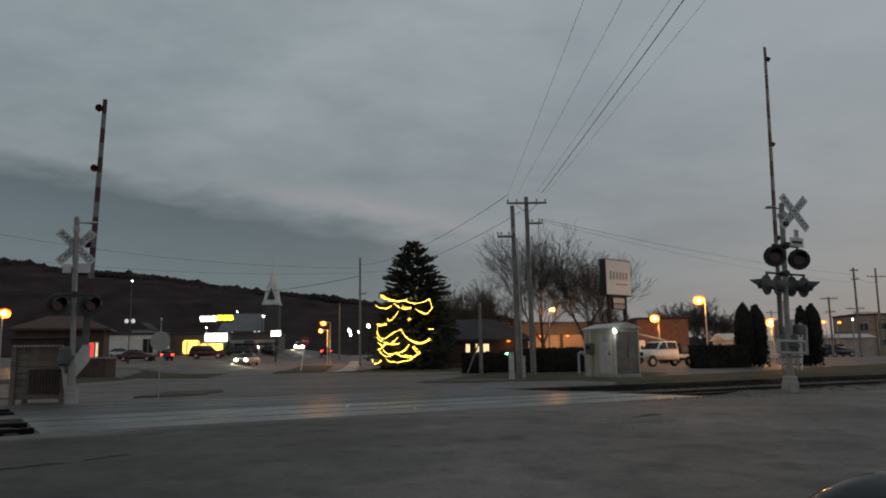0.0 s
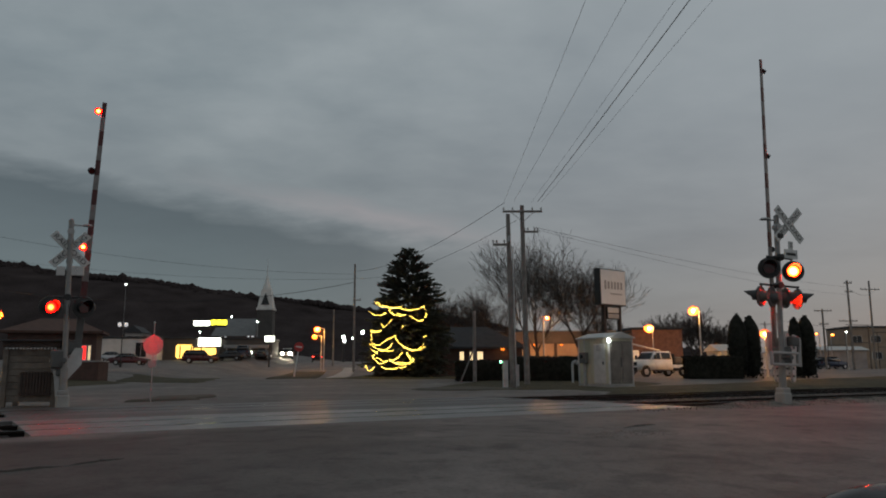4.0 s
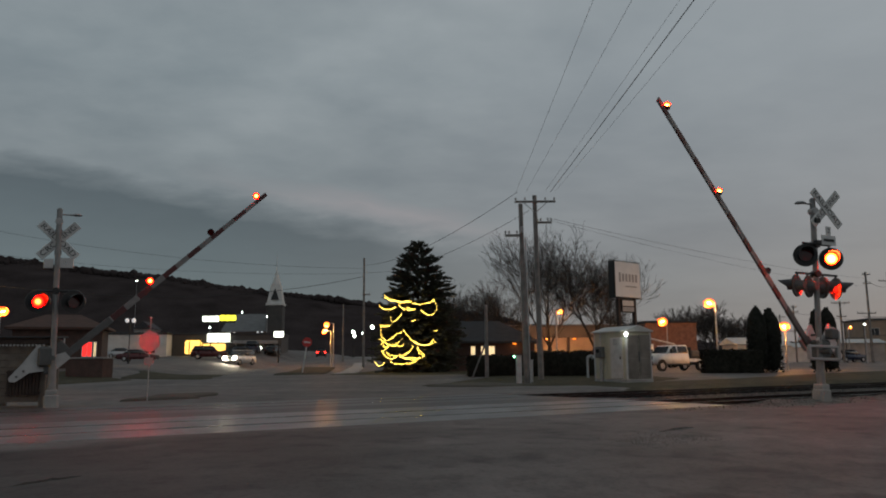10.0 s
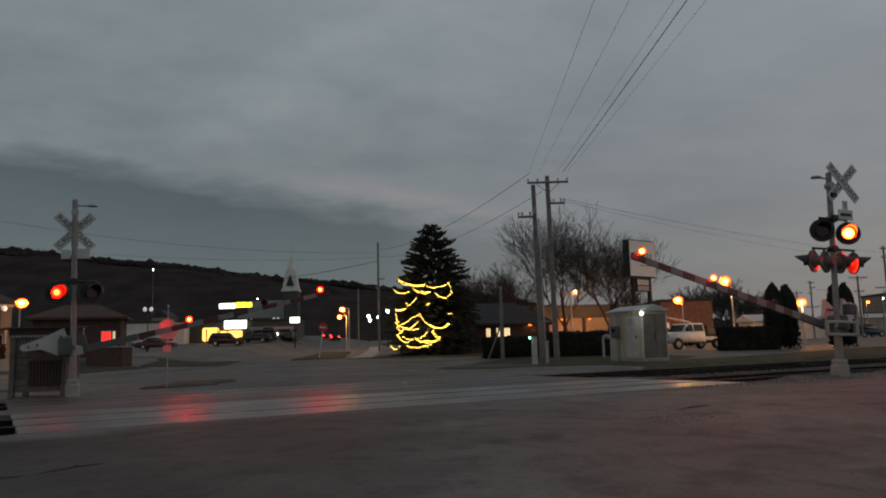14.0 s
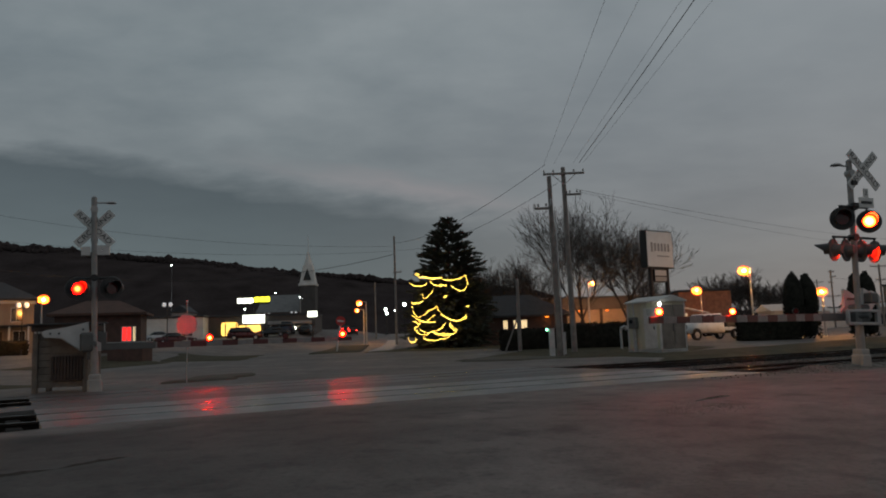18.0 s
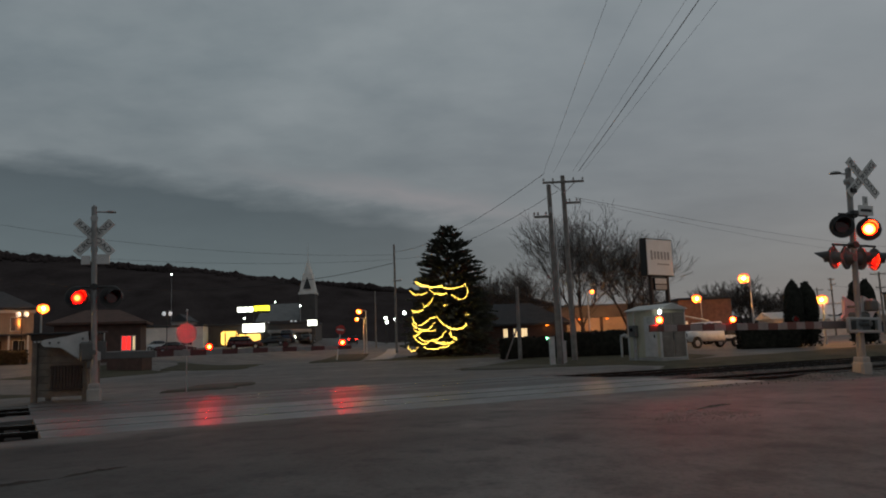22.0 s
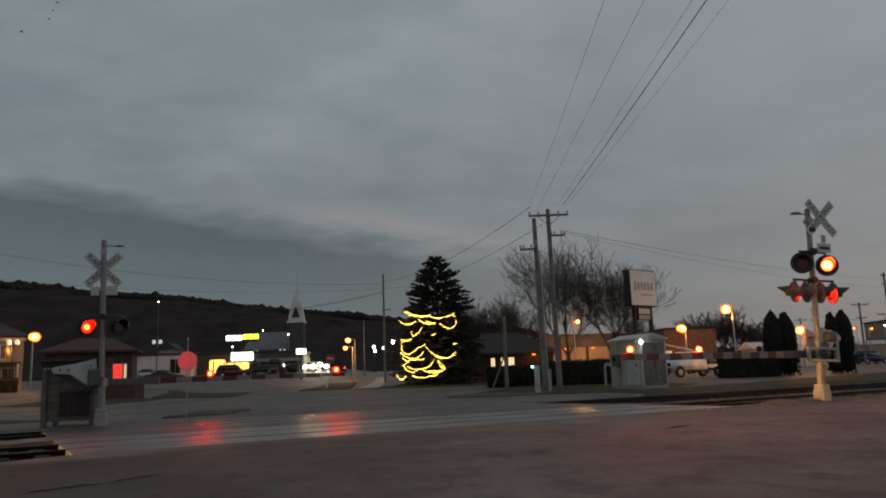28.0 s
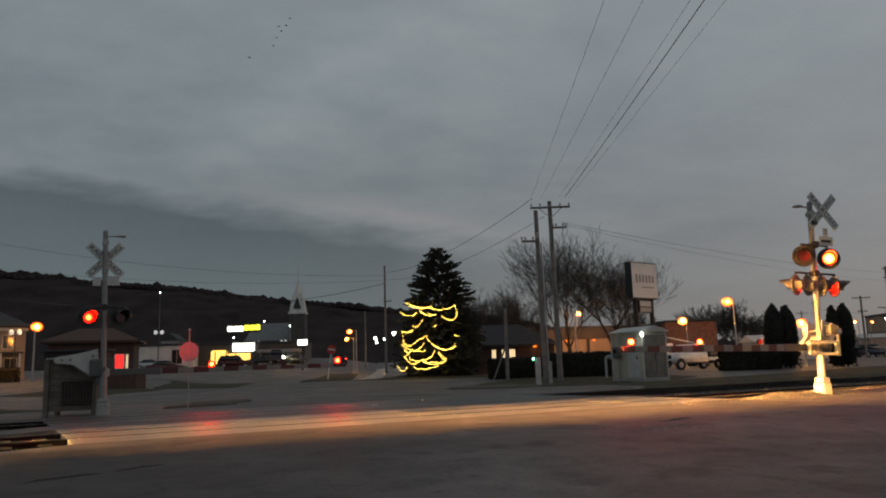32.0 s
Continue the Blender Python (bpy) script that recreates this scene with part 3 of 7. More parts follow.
def build_tracks():
    rot = pose(0, 0, 0, 0, 0, TRACK_AZ)
    tie_me = None
    for n in (NEAR_TRACK, FAR_TRACK):
        tr = thing("railway_track", Matrix.Translation(track(0, n, -0.152)) @ rot, "railway track with rusty rails on dark ballast", "railway track", "railway tracks", kind="structure")
        for lo, hi in ((-320, CROSS_A), (CROSS_B, 320)):
            bm = bmesh.new()
            k = 60
            prof = [(-2.75, -0.02), (-1.5, 0.035), (-0.6, 0.05), (0.6, 0.05), (1.5, 0.035), (2.75, -0.02)]
            rows_ = [[bm.verts.new((lo + (hi - lo) * i / k, y, z + (0.02 * noise.noise((i * 3.1, y, n)) if abs(y) < 1.9 else 0.03 * noise.noise((i * 2.3, y, n))))) for y, z in prof] for i in range(k + 1)]
            for r0, r1 in zip(rows_, rows_[1:]):
                for j in range(5):
                    bm.faces.new((r0[j], r1[j], r1[j + 1], r0[j + 1]))
            part("ballast", bm, BALLAST, tr)
        me = rail_mesh(640)
        for side in (-0.75, 0.75):
            r = new("rail", me)
            r.parent, r.matrix_basis = tr, Matrix.Translation((-320, side, -0.005 if n else 0))
        if tie_me is None:
            bm = bmesh.new()
            box(bm, (0.22, 2.55, 0.16), (0, 0, 0.0), bevel=0.015)
            tie_me = mesh_of("tie", bm, TIE)
        for s in [CROSS_A - 0.3 - 0.55 * i for i in range(24)] + [CROSS_B + 0.3 + 0.55 * i for i in range(60)]:
            t = new("tie", tie_me)
            t.parent, t.matrix_basis = tr, pose(s, random.uniform(-0.05, 0.05), 0.02, 0, 0, random.uniform(-1, 1))
        # the crossing surface: concrete panels between and beside the rails
        for y, wd in ((-1.43, 1.20), (0, 1.28), (1.43, 1.20)):
            bm = bmesh.new()
            box(bm, (2.442, wd, 0.17), (0, 0, 0.078), bevel=0.008)
            pm = mesh_of("crossing_panel", bm, PANEL if n == NEAR_TRACK else PANEL_DARK)
            for i in range(6):
                p = new("crossing_panel", pm)
                p.parent, p.matrix_basis = tr, pose(CROSS_A + 1.25 + i * 2.45, y, random.uniform(-0.002, 0.002), 0, 0, 0)
    # ramps of asphalt up to the panels
    for n0, n1, z0, z1 in ((NEAR_TRACK - 4.2, NEAR_TRACK - 2.05, -0.03, 0.012), (NEAR_TRACK + 2.05, FAR_TRACK - 2.05, 0.012, 0.012), (FAR_TRACK + 2.05, FAR_TRACK + 4.0, 0.012, -0.03)):
        bm = bmesh.new()
        g = [[bm.verts.new(track(CROSS_A - 1.6 + (CROSS_B - CROSS_A + 3.2) * i / 40, n0 + (n1 - n0) * j / 4, -0.04 + (z0 + 0.04 + (z1 - z0) * j / 4 + 0.008 * noise.noise((i, j, n0))) * smooth01(0, 4, i) * smooth01(0, 4, 40 - i))) for j in range(5)] for i in range(41)]
        for r0, r1 in zip(g, g[1:]):
            for j in range(4):
                bm.faces.new((r0[j], r1[j], r1[j + 1], r0[j + 1]))
        low = [[bm.verts.new(v.co - Vector((0, 0, 0.25))) for v in side] for side in ([r[0] for r in g], [r[-1] for r in g], g[0], g[-1])]
        for top, bot in zip(([r[0] for r in g], [r[-1] for r in g], g[0], g[-1]), low):
            for i in range(len(top) - 1):
                bm.faces.new((top[i], top[i + 1], bot[i + 1], bot[i]))
        ob = part("road_ramp", bm, ASPHALT_NEW if n0 > NEAR_TRACK and n1 < FAR_TRACK else ASPHALT, None, smooth=False)
        tagged(ob, "asphalt of the road beside the crossing panels", "road", kind="structure")


def berm(s, n):
    """Height of the low gravel bank along the near track."""
    k = max(0.0, 1 - abs(n - 11.75) / 0.75)
    return k * k * (3 - 2 * k) * smooth01(14.6, 16.6, s) * (0.085 + 0.05 * noise.noise((s * 1.3, n * 1.6, 2)) + 0.02 * noise.noise((s * 5, n * 5, 7)))


def build_berm():
    bm = bmesh.new()
    g = []
    for i in range(141):
        s = 14.6 + i * 0.115
        row = []
        for j in range(15):
            n = 10.95 + j * 0.115
            p = track(s, n)
            row.append(bm.verts.new((p.x, p.y, gz(p.x, p.y) + berm(s, n) + (0.004 if 0 < j < 14 else -0.03))))
        g.append(row)
    for r0, r1 in zip(g, g[1:]):
        for j in range(14):
            bm.faces.new((r0[j], r1[j], r1[j + 1], r0[j + 1]))
    ob = part("gravel_bank", bm, GRAVEL, None, smooth=True)
    tagged(ob, "low bank of pale gravel along the near track", "gravel", kind="structure")


def build_road_damage():
    """Broken lips in the old asphalt, and loose ballast stones beside the tracks."""
    rnd = random.Random(31)
    for a, b, wd, hi in (((-3.95, 6.75), (-3.35, 7.35), 0.22, 0.022), ((-3.35, 7.35), (-2.95, 7.95), 0.16, 0.018), ((3.6, 11.62), (4.42, 12.34), 0.4, 0.028)):
        A, B = Vector((*a, 0)), Vector((*b, 0))
        side = Vector((-(B - A).y, (B - A).x, 0)).normalized()
        bm = bmesh.new()
        k = 14
        rows_ = []
        for i in range(k + 1):
            u = i / k
            q = A.lerp(B, u) + side * 0.05 * noise.noise((i * 0.7, a[0], 0))
            env = min(1, 4 * u, 4 * (1 - u))
            h = hi * env * (0.7 + 0.5 * rnd.random())
            row = []
            for off, z in ((-0.012, -0.03), (0.0, h), (wd * 0.35, h * 0.8), (wd * (0.6 + 0.4 * env), -0.01)):
                p = q + side * off
                row.append(bm.verts.new((p.x, p.y, gz(p.x, p.y) + z)))
            rows_.append(row)
        for r0, r1 in zip(rows_, rows_[1:]):
            for j in range(3):
                bm.faces.new((r0[j], r1[j], r1[j + 1], r0[j + 1]))
        ob = part("asphalt_lip", bm, ASPHALT, None)
        tagged(ob, "broken raised edge in the old asphalt", "asphalt", kind="structure")
    verts, faces = [], []
    base = [Vector(v) for v in ((1, 0, 0), (-1, 0, 0), (0, 1, 0), (0, -1, 0), (0, 0, 1), (0, 0, -1))]
    tri = ((0, 2, 4), (2, 1, 4), (1, 3, 4), (3, 0, 4), (2, 0, 5), (1, 2, 5), (3, 1, 5), (0, 3, 5))

    def stone(x, y, r, z):
        i0 = len(verts)
        turn = pose(x, y, z + r * 0.3, rnd.uniform(0, 90), rnd.uniform(0, 90), rnd.uniform(0, 360))
        verts.extend([turn @ (v * r * rnd.uniform(0.7, 1.25)) for v in base])
        faces.extend([tuple(i0 + i for i in f) for f in tri])

    for i in range(1500):
        p = track(rnd.uniform(CROSS_B + 0.5, CROSS_B + 16), NEAR_TRACK + rnd.uniform(1.5, 4.0))
        stone(p.x, p.y, rnd.uniform(0.015, 0.04), -0.125)
    for i in range(900):
        u, v = rnd.random(), rnd.gauss(0, 0.26)
        x, y = 2.7 + 1.25 * u - 0.5 * v, 10.45 + 0.75 * u + v
        stone(x, y, rnd.uniform(0.003, 0.0075), gz(x, y))
    for i in range(1100):
        s_ = rnd.uniform(CROSS_B - 2.5, CROSS_B + 14)
        n_ = NEAR_TRACK - rnd.uniform(1.55, 2.2 + 0.8 * rnd.random())
        p = track(s_, n_)
        stone(p.x, p.y, rnd.uniform(0.010, 0.028), max(gz(p.x, p.y), -0.11))
    for i in range(1200):
        s_ = rnd.uniform(CROSS_A - 9, CROSS_A - 0.6)
        n_ = rnd.choice((NEAR_TRACK + rnd.uniform(1.5, 4.0), NEAR_TRACK - rnd.uniform(1.6, 2.3), NEAR_TRACK + rnd.uniform(-0.6, 0.6), NEAR_TRACK + rnd.uniform(1.5, 4.0)))
        p = track(s_, n_)
        stone(p.x, p.y, rnd.uniform(0.010, 0.028), max(gz(p.x, p.y), -0.11))
    for i in range(2600):
        s_, n_ = rnd.uniform(15.0, 29), rnd.gauss(11.7, 0.32)
        p = track(s_, n_)
        stone(p.x, p.y, rnd.uniform(0.007, 0.024), gz(p.x, p.y) + berm(s_, n_))
    ob = rawmesh("ballast_stones", verts, faces, STONES)
    tagged(ob, "loose pale ballast stones scattered along the tracks", "stones", kind="stuff")


# ---- crossing signals ----
MOVES, CW_NEAR = [], []


def flasher(parent, at, yaw, phase, name="flasher", r=0.28, lit=None, tube=False):
    """A signal head: dark round background, hood, and a lens that turns its lit side out."""
    m = Matrix.Translation(at) @ pose(0, 0, 0, 0, 0, yaw)
    bm = bmesh.new()
    cyl(bm, (0, -0.02, 0), (0, 0.01, 0), r, seg=28)
    cyl(bm, (0, 0.0, 0), (0, 0.045, 0), 0.158, seg=28, caps=False)
    cyl(bm, (0, 0.0, 0), (0, 0.045, 0), 0.166, seg=28, caps=False)
    rims = [[bm.verts.new((q * math.cos(2 * math.pi * i / 28), 0.0475, q * math.sin(2 * math.pi * i / 28))) for i in range(28)] for q in (0.147, 0.168)]
    for i in range(28):
        j = (i + 1) % 28
        bm.faces.new((rims[0][i], rims[0][j], rims[1][j], rims[1][i]))
    fl = part(name, bm, BLACKPAINT, parent, at=m)
    bm = bmesh.new()
    cyl(bm, (0, -0.20, 0), (0, -0.03, 0), 0.10, 0.17, seg=20)
    cyl(bm, (0, -0.032, 0), (0, -0.022, 0), r * 0.99, seg=28)
    part("housing", bm, DARKGREY, fl, "dark grey back of the signal head")
    bm = bmesh.new()
    k = 18
    inner, outer = [], []
    for i in range(k + 1):
        a = radians(360 * i / k if tube else -40 + 260 * i / k)
        c, s = math.cos(a), math.sin(a)
        ln = 0.32 if tube else 0.16 + 0.24 * max(0.0, s + 0.15)
        outer.append((bm.verts.new((0.175 * c, 0.01, 0.175 * s)), bm.verts.new((0.175 * c, ln, 0.165 * s))))
        inner.append((bm.verts.new((0.168 * c, 0.01, 0.168 * s)), bm.verts.new((0.168 * c, ln, 0.158 * s))))
    for i in range(k):
        bm.faces.new((outer[i][0], outer[i][1], outer[i + 1][1], outer[i + 1][0]))
        bm.faces.new((inner[i][0], inner[i + 1][0], inner[i + 1][1], inner[i][1]))
        bm.faces.new((outer[i][1], inner[i][1], inner[i + 1][1], outer[i + 1][1]))
    part("hood", bm, DARKGREY if tube else BLACKPAINT, fl)
    bm = bmesh.new()
    cyl(bm, (0, -0.010, 0), (0, 0.010, 0), 0.155, seg=24)
    for f in bm.faces:
        f.material_index = 1 if f.calc_center_median().y > 0.007 else 0
    lens = part("lens", bm, (REDLENS, lit or RED_LIT), fl, "round red signal lens", at=pose(0, 0.034, 0, 0, 0, 180))
    MOVES.append((lens, Matrix.Translation((0, 0.034, 0)), phase))
    return fl


def arm_light(parent, at, r):
    """A small drum lamp on the arm: a dark cup, open to the road, in which a lens turns its lit side out."""
    bm = bmesh.new()
    cyl(bm, (0, -0.06, 0), (0, -0.03, 0), r * 1.15, seg=16)
    cyl(bm, (0, -0.05, 0), (0, 0.05, 0), r * 1.15, seg=16, caps=False)
    cyl(bm, (0, -0.05, 0), (0, 0.05, 0), r * 1.04, seg=16, caps=False)
    rims = [[bm.verts.new((q * math.cos(math.pi * i / 8), 0.022, q * math.sin(math.pi * i / 8))) for i in range(16)] for q in (r * 0.93, r * 1.15)]
    for i in range(16):
        j = (i + 1) % 16
        bm.faces.new((rims[0][i], rims[0][j], rims[1][j], rims[1][i]))
    cyl(bm, (0, -0.03, -0.09), (0, -0.03, -r * 0.9), 0.02, seg=8)
    part("arm_light", bm, BLACKPAINT, parent, "small dark lamp cup on the gate arm", at=at)
    bm = bmesh.new()
    cyl(bm, (0, -0.006, 0), (0, 0.006, 0), r, seg=16)
    for f in bm.faces:
        f.material_index = 1 if f.calc_center_median().y > 0.004 else 0
    home = at @ Matrix.Translation((0, 0.012, 0))
    return part("arm_light_lens", bm, (REDLENS, RED_ARM), parent, "small red lens of the arm lamp", at=home), home


def gate_arm(parent, length, pivot, yaw, lights, group_at, drop=0.0, ahead=0.0):
    """The striped arm, along +x from its pivot, with its counterweights behind."""
    bm = bmesh.new()
    box(bm, (1.3, 0.07, 0.18), (0.85 + ahead, 0, -drop), bevel=0.01)
    box(bm, (0.34 + ahead, 0.08, 0.18 + drop), (0.12 + ahead / 2, 0, -drop / 2), bevel=0.02)
    arm = part("gate_arm", bm, DARKGREY, parent, "red and white striped gate arm", at=pivot @ pose(0, 0, 0, 0, 0, yaw))
    bm = bmesh.new()
    outline = [(0.13, -0.11), (-0.30, -0.11), (-0.78, 0.24), (-1.16, 0.28), (-1.22, 0.36), (-1.18, 0.44), (-0.67, 0.52), (-0.18, 0.64), (-0.14, 0.22), (0.13, 0.09)]
    up_, back_ = (0.0, 0.0) if group_at else (-0.18, 0.35)
    for y in (-0.22, 0.22):
        lo_ = [bm.verts.new((px_ + back_, y - 0.035, pz + up_ - (drop if group_at else 0.0))) for px_, pz in outline]
        hi_ = [bm.verts.new((px_ + back_, y + 0.035, pz + up_ - (drop if group_at else 0.0))) for px_, pz in outline]
        bm.faces.new(lo_), bm.faces.new(hi_[::-1])
        for i in range(len(outline)):
            j = (i + 1) % len(outline)
            bm.faces.new((lo_[i], hi_[i], hi_[j], lo_[j]))
    cw = part("counterweight", bm, PALEGREY, arm if group_at else parent, "pale grey counterweight plates of the gate")
    if not group_at:
        CW_NEAR.append((cw, Matrix.Translation((-0.33, -0.36, 1.45)) @ pose(0, 0, 0, 0, 0, yaw)))
    for bx_, bz in ((-1.05, 0.36), (-0.85, 0.36), (-0.3, 0.45)):
        bm = bmesh.new()
        cyl(bm, (bx_ + back_, -0.29, bz + up_ - drop), (bx_ + back_, 0.29, bz + up_ - drop), 0.03, seg=8)
        part("bolt", bm, DARKGREY, cw)
    n = int((length - 1.1) / 0.41)
    step = (length - 1.1) / n
    for i in range(n):
        u = i / n
        hgt = 0.165 - 0.05 * u
        boxpart("stripe", (step - 0.004, 0.035 + 0.02 * (1 - u), hgt), (1.1 + ahead + (i + 0.5) * step, 0, -drop), REDSHEET if (n - i) % 2 else STRIPE, arm, bevel=0.004)
    for u, phase, r in lights:
        home = pose(length * u + ahead, 0, 0.145 - drop, 0, 0, group_at + (-24 if group_at else -55))
        lens, seat = arm_light(arm, home, r)
        MOVES.append((lens, seat, phase))
    return arm


def signal(base_xy, yaw, lean, label, near):
    x, y = base_xy
    zg = gz(x, y) + 0.0
    sg = thing("crossing_signal", Matrix.Translation((x, y, zg)) @ lean @ pose(0, 0, 0, 0, 0, yaw), label, "crossing signal", "railway crossing signals")
    bm = bmesh.new()
    box(bm, (0.34, 0.34, 0.40), (0, 0, 0.14), bevel=0.05)
    box(bm, (0.28, 0.28, 0.14), (0, 0, 0.38), bevel=0.03)
    part("foundation", bm, CONCRETE, sg, "rough pale concrete foundation")
    bm = bmesh.new()
    top = 5.0
    cyl(bm, (0, 0, 0.42), (0, 0, top), 0.068, seg=16)
    cyl(bm, (0, 0, 0.42), (0, 0, 1.02), 0.10, 0.09, seg=16)
    cyl(bm, (0, 0, top), (0, 0, top + 0.05), 0.075, 0.03, seg=16)
    part("mast", bm, ALU, sg, "round aluminium mast", smooth=False)
    bm = bmesh.new()
    cyl(bm, (0, 0.0, top - 0.12), (0.52, 0.0, top - 0.12), 0.022, seg=8)
    cyl(bm, (0.40, 0, top - 0.13), (0.40, 0, top - 0.09), 0.14, 0.10, seg=16)
    cyl(bm, (0, -0.08, top - 0.3), (0, 0.1, top - 0.3), 0.09, seg=10)
    part("bell", bm, GREYPAINT, sg, "grey bell on a short arm")
    for z in (4.45, 3.9):
        boxpart("bracket", (0.16, 0.12, 0.11), (0, 0.1, z), BLACKPAINT, sg, bevel=0.01)
    # gate mechanism
    bm = bmesh.new()
    box(bm, (0.40, 0.36, 0.50), (-0.14, -0.12 if near else 0.12, 1.26), bevel=0.05)
    box(bm, (0.26, 0.22, 0.26), (-0.36, 0.05, 1.66) if near else (-0.06, 0.12, 0.95), bevel=0.03)
    cyl(bm, (0, -0.34, 1.22), (0, 0.34, 1.22), 0.06, seg=14)
    part("gate_motor", bm, DARKGREY, sg, "dark grey gate motor box")
    bm = bmesh.new()
    for z in (1.04, 1.34):
        box(bm, (0.92, 0.10, 0.07), (0.06, 0.17 if near else -0.17, z), bevel=0.015)
    for x in (-0.38, 0.50):
        box(bm, (0.07, 0.10, 0.30), (x, 0.17 if near else -0.17, 1.19), bevel=0.015)
    cyl(bm, (-0.52, 0.1, 1.0), (-0.52, 0.1, 1.72), 0.04, seg=10)
    cyl(bm, (-0.52, 0.1, 1.72), (-0.30, 0.1, 1.80), 0.04, seg=10)
    if near:
        part("gate_bracket", bm, SIGNBACK, sg, "pale grey frame round the gate motor")
    else:
        bm.free()
    return sg


def build_signals():
    # the mast on this side of the tracks
    near = signal((9.95, 18.8), 198, pose(0, 0, 0, 0, 2.0, 0), "tall crossing signal with crossbuck, six flashing lamps and a gate", True)
    new_crossbuck(near, -0.30, 0.12, 4.78)
    bm = bmesh.new()
    box(bm, (0.16, 0.02, 0.22), (-0.36, 0.10, 4.22), bevel=0.005)
    box(bm, (0.46, 0.02, 0.25), (-0.36, 0.10, 3.98), bevel=0.005)
    plate = part("track_count_sign", bm, WHITE, near, "small white sign with the number of tracks")
    lettering("2", 0.17, plate, pose(-0.36, 0.113, 4.22, 90, 0, 180))
    boxpart("print_bar", (0.34, 0.006, 0.07), (-0.36, 0.112, 3.98), LETTER, plate)
    bm = bmesh.new()
    cyl(bm, (-0.44, 0.06, 3.86), (0.44, 0.06, 3.86), 0.03, seg=10)
    cyl(bm, (0, -0.1, 3.86), (0, 0.12, 3.86), 0.09, seg=12)
    for sx in (-0.41, 0.41):
        cyl(bm, (sx, 0.06, 3.86), (sx, 0.0, 3.60), 0.025, seg=8)
    part("crossarm", bm, BLACKPAINT, near)
    flasher(near, (-0.41, 0.10, 3.52), -38, 1)
    flasher(near, (0.41, 0.10, 3.55), -38, 2)
    bm = bmesh.new()
    cyl(bm, (-0.70, -0.02, 3.12), (0.62, -0.02, 3.12), 0.028, seg=10)
    cyl(bm, (0, -0.1, 3.12), (0, 0.1, 3.12), 0.09, seg=12)
    for sx in (-0.66, -0.24, 0.26, 0.58):
        cyl(bm, (sx, -0.02, 3.12), (sx, -0.02, 2.85), 0.025, seg=8)
    part("crossarm", bm, BLACKPAINT, near)
    for sx, yaw, ph in ((0.62, -158, 2), (0.24, -158, 1), (-0.24, 72, 1), (-0.66, 72, 2)):
        flasher(near, (sx, -0.02, 2.80), yaw, ph, r=0.27, lit=RED_AWAY)
    arm_n = gate_arm(near, 8.1, Matrix.Translation((-0.18, -0.36, 1.28)), 21.5, ((0.962, 0, 0.062), (0.658, 1, 0.058), (0.334, 2, 0.058)), 0, 0.06, 0.18)
    # the mast on the far side
    far = signal((-8.85, 20.1), 23, pose(0, 0, 0, 0, -1.3, 0), "crossing signal with crossbuck, hooded lamps and gate, beyond the tracks", False)
    new_crossbuck(far, 0.0, 0.12, 4.22)
    bm = bmesh.new()
    box(bm, (0.34, 0.03, 0.26), (0.20, -0.02, 3.62), bevel=0.01)
    box(bm, (0.22, 0.03, 0.24), (-0.20, -0.02, 3.60), bevel=0.01)
    part("track_count_sign", bm, ALU_FLAT, far, "small plain sign backs")
    bm = bmesh.new()
    cyl(bm, (-0.44, 0.0, 2.90), (0.44, 0.0, 2.90), 0.028, seg=10)
    cyl(bm, (0, -0.1, 2.90), (0, 0.1, 2.90), 0.09, seg=12)
    part("crossarm", bm, BLACKPAINT, far)
    for sx, ph in ((-0.40, 1), (0.40, 2)):
        flasher(far, (sx, -0.12, 2.62), 198, ph, lit=RED_FAR)
        flasher(far, (sx * 1.02, 0.20, 2.68), -26, ph, lit=RED_BACK, tube=True)
    arm_f = gate_arm(far, 7.2, Matrix.Translation((0, 0.36, 1.44)), 7, ((0.96, 0, 0.09), (0.407, 1, 0.085), (0.711, 2, 0.085)), 180, 0.30)
    return near, far, arm_n, arm_f


def new_crossbuck(parent, x, y, z):
    for tilt, front, rear, off in ((-45, "RAILROAD", "CROSSING", 0.014), (45, "CROSSING", "RAILROAD", -0.014)):
        bm = bmesh.new()
        box(bm, (1.22, 0.022, 0.225), (0, 0, 0), bevel=0.006)
        bl = part("crossbuck_blade", bm, WHITE, parent, "white lettered blade of the crossbuck", at=Matrix.Translation((x, y + off, z)) @ pose(0, 0, 0, 0, tilt, 0))
        # read from +y the text runs along -x
        lettering(front, 0.19, bl, pose(0, 0.0125, 0, 90, 0, 180), width=1.08)
        lettering(rear, 0.19, bl, pose(0, -0.0125, 0, 90, 0, 0), width=1.08)


# ---- signal hut and things round it ----


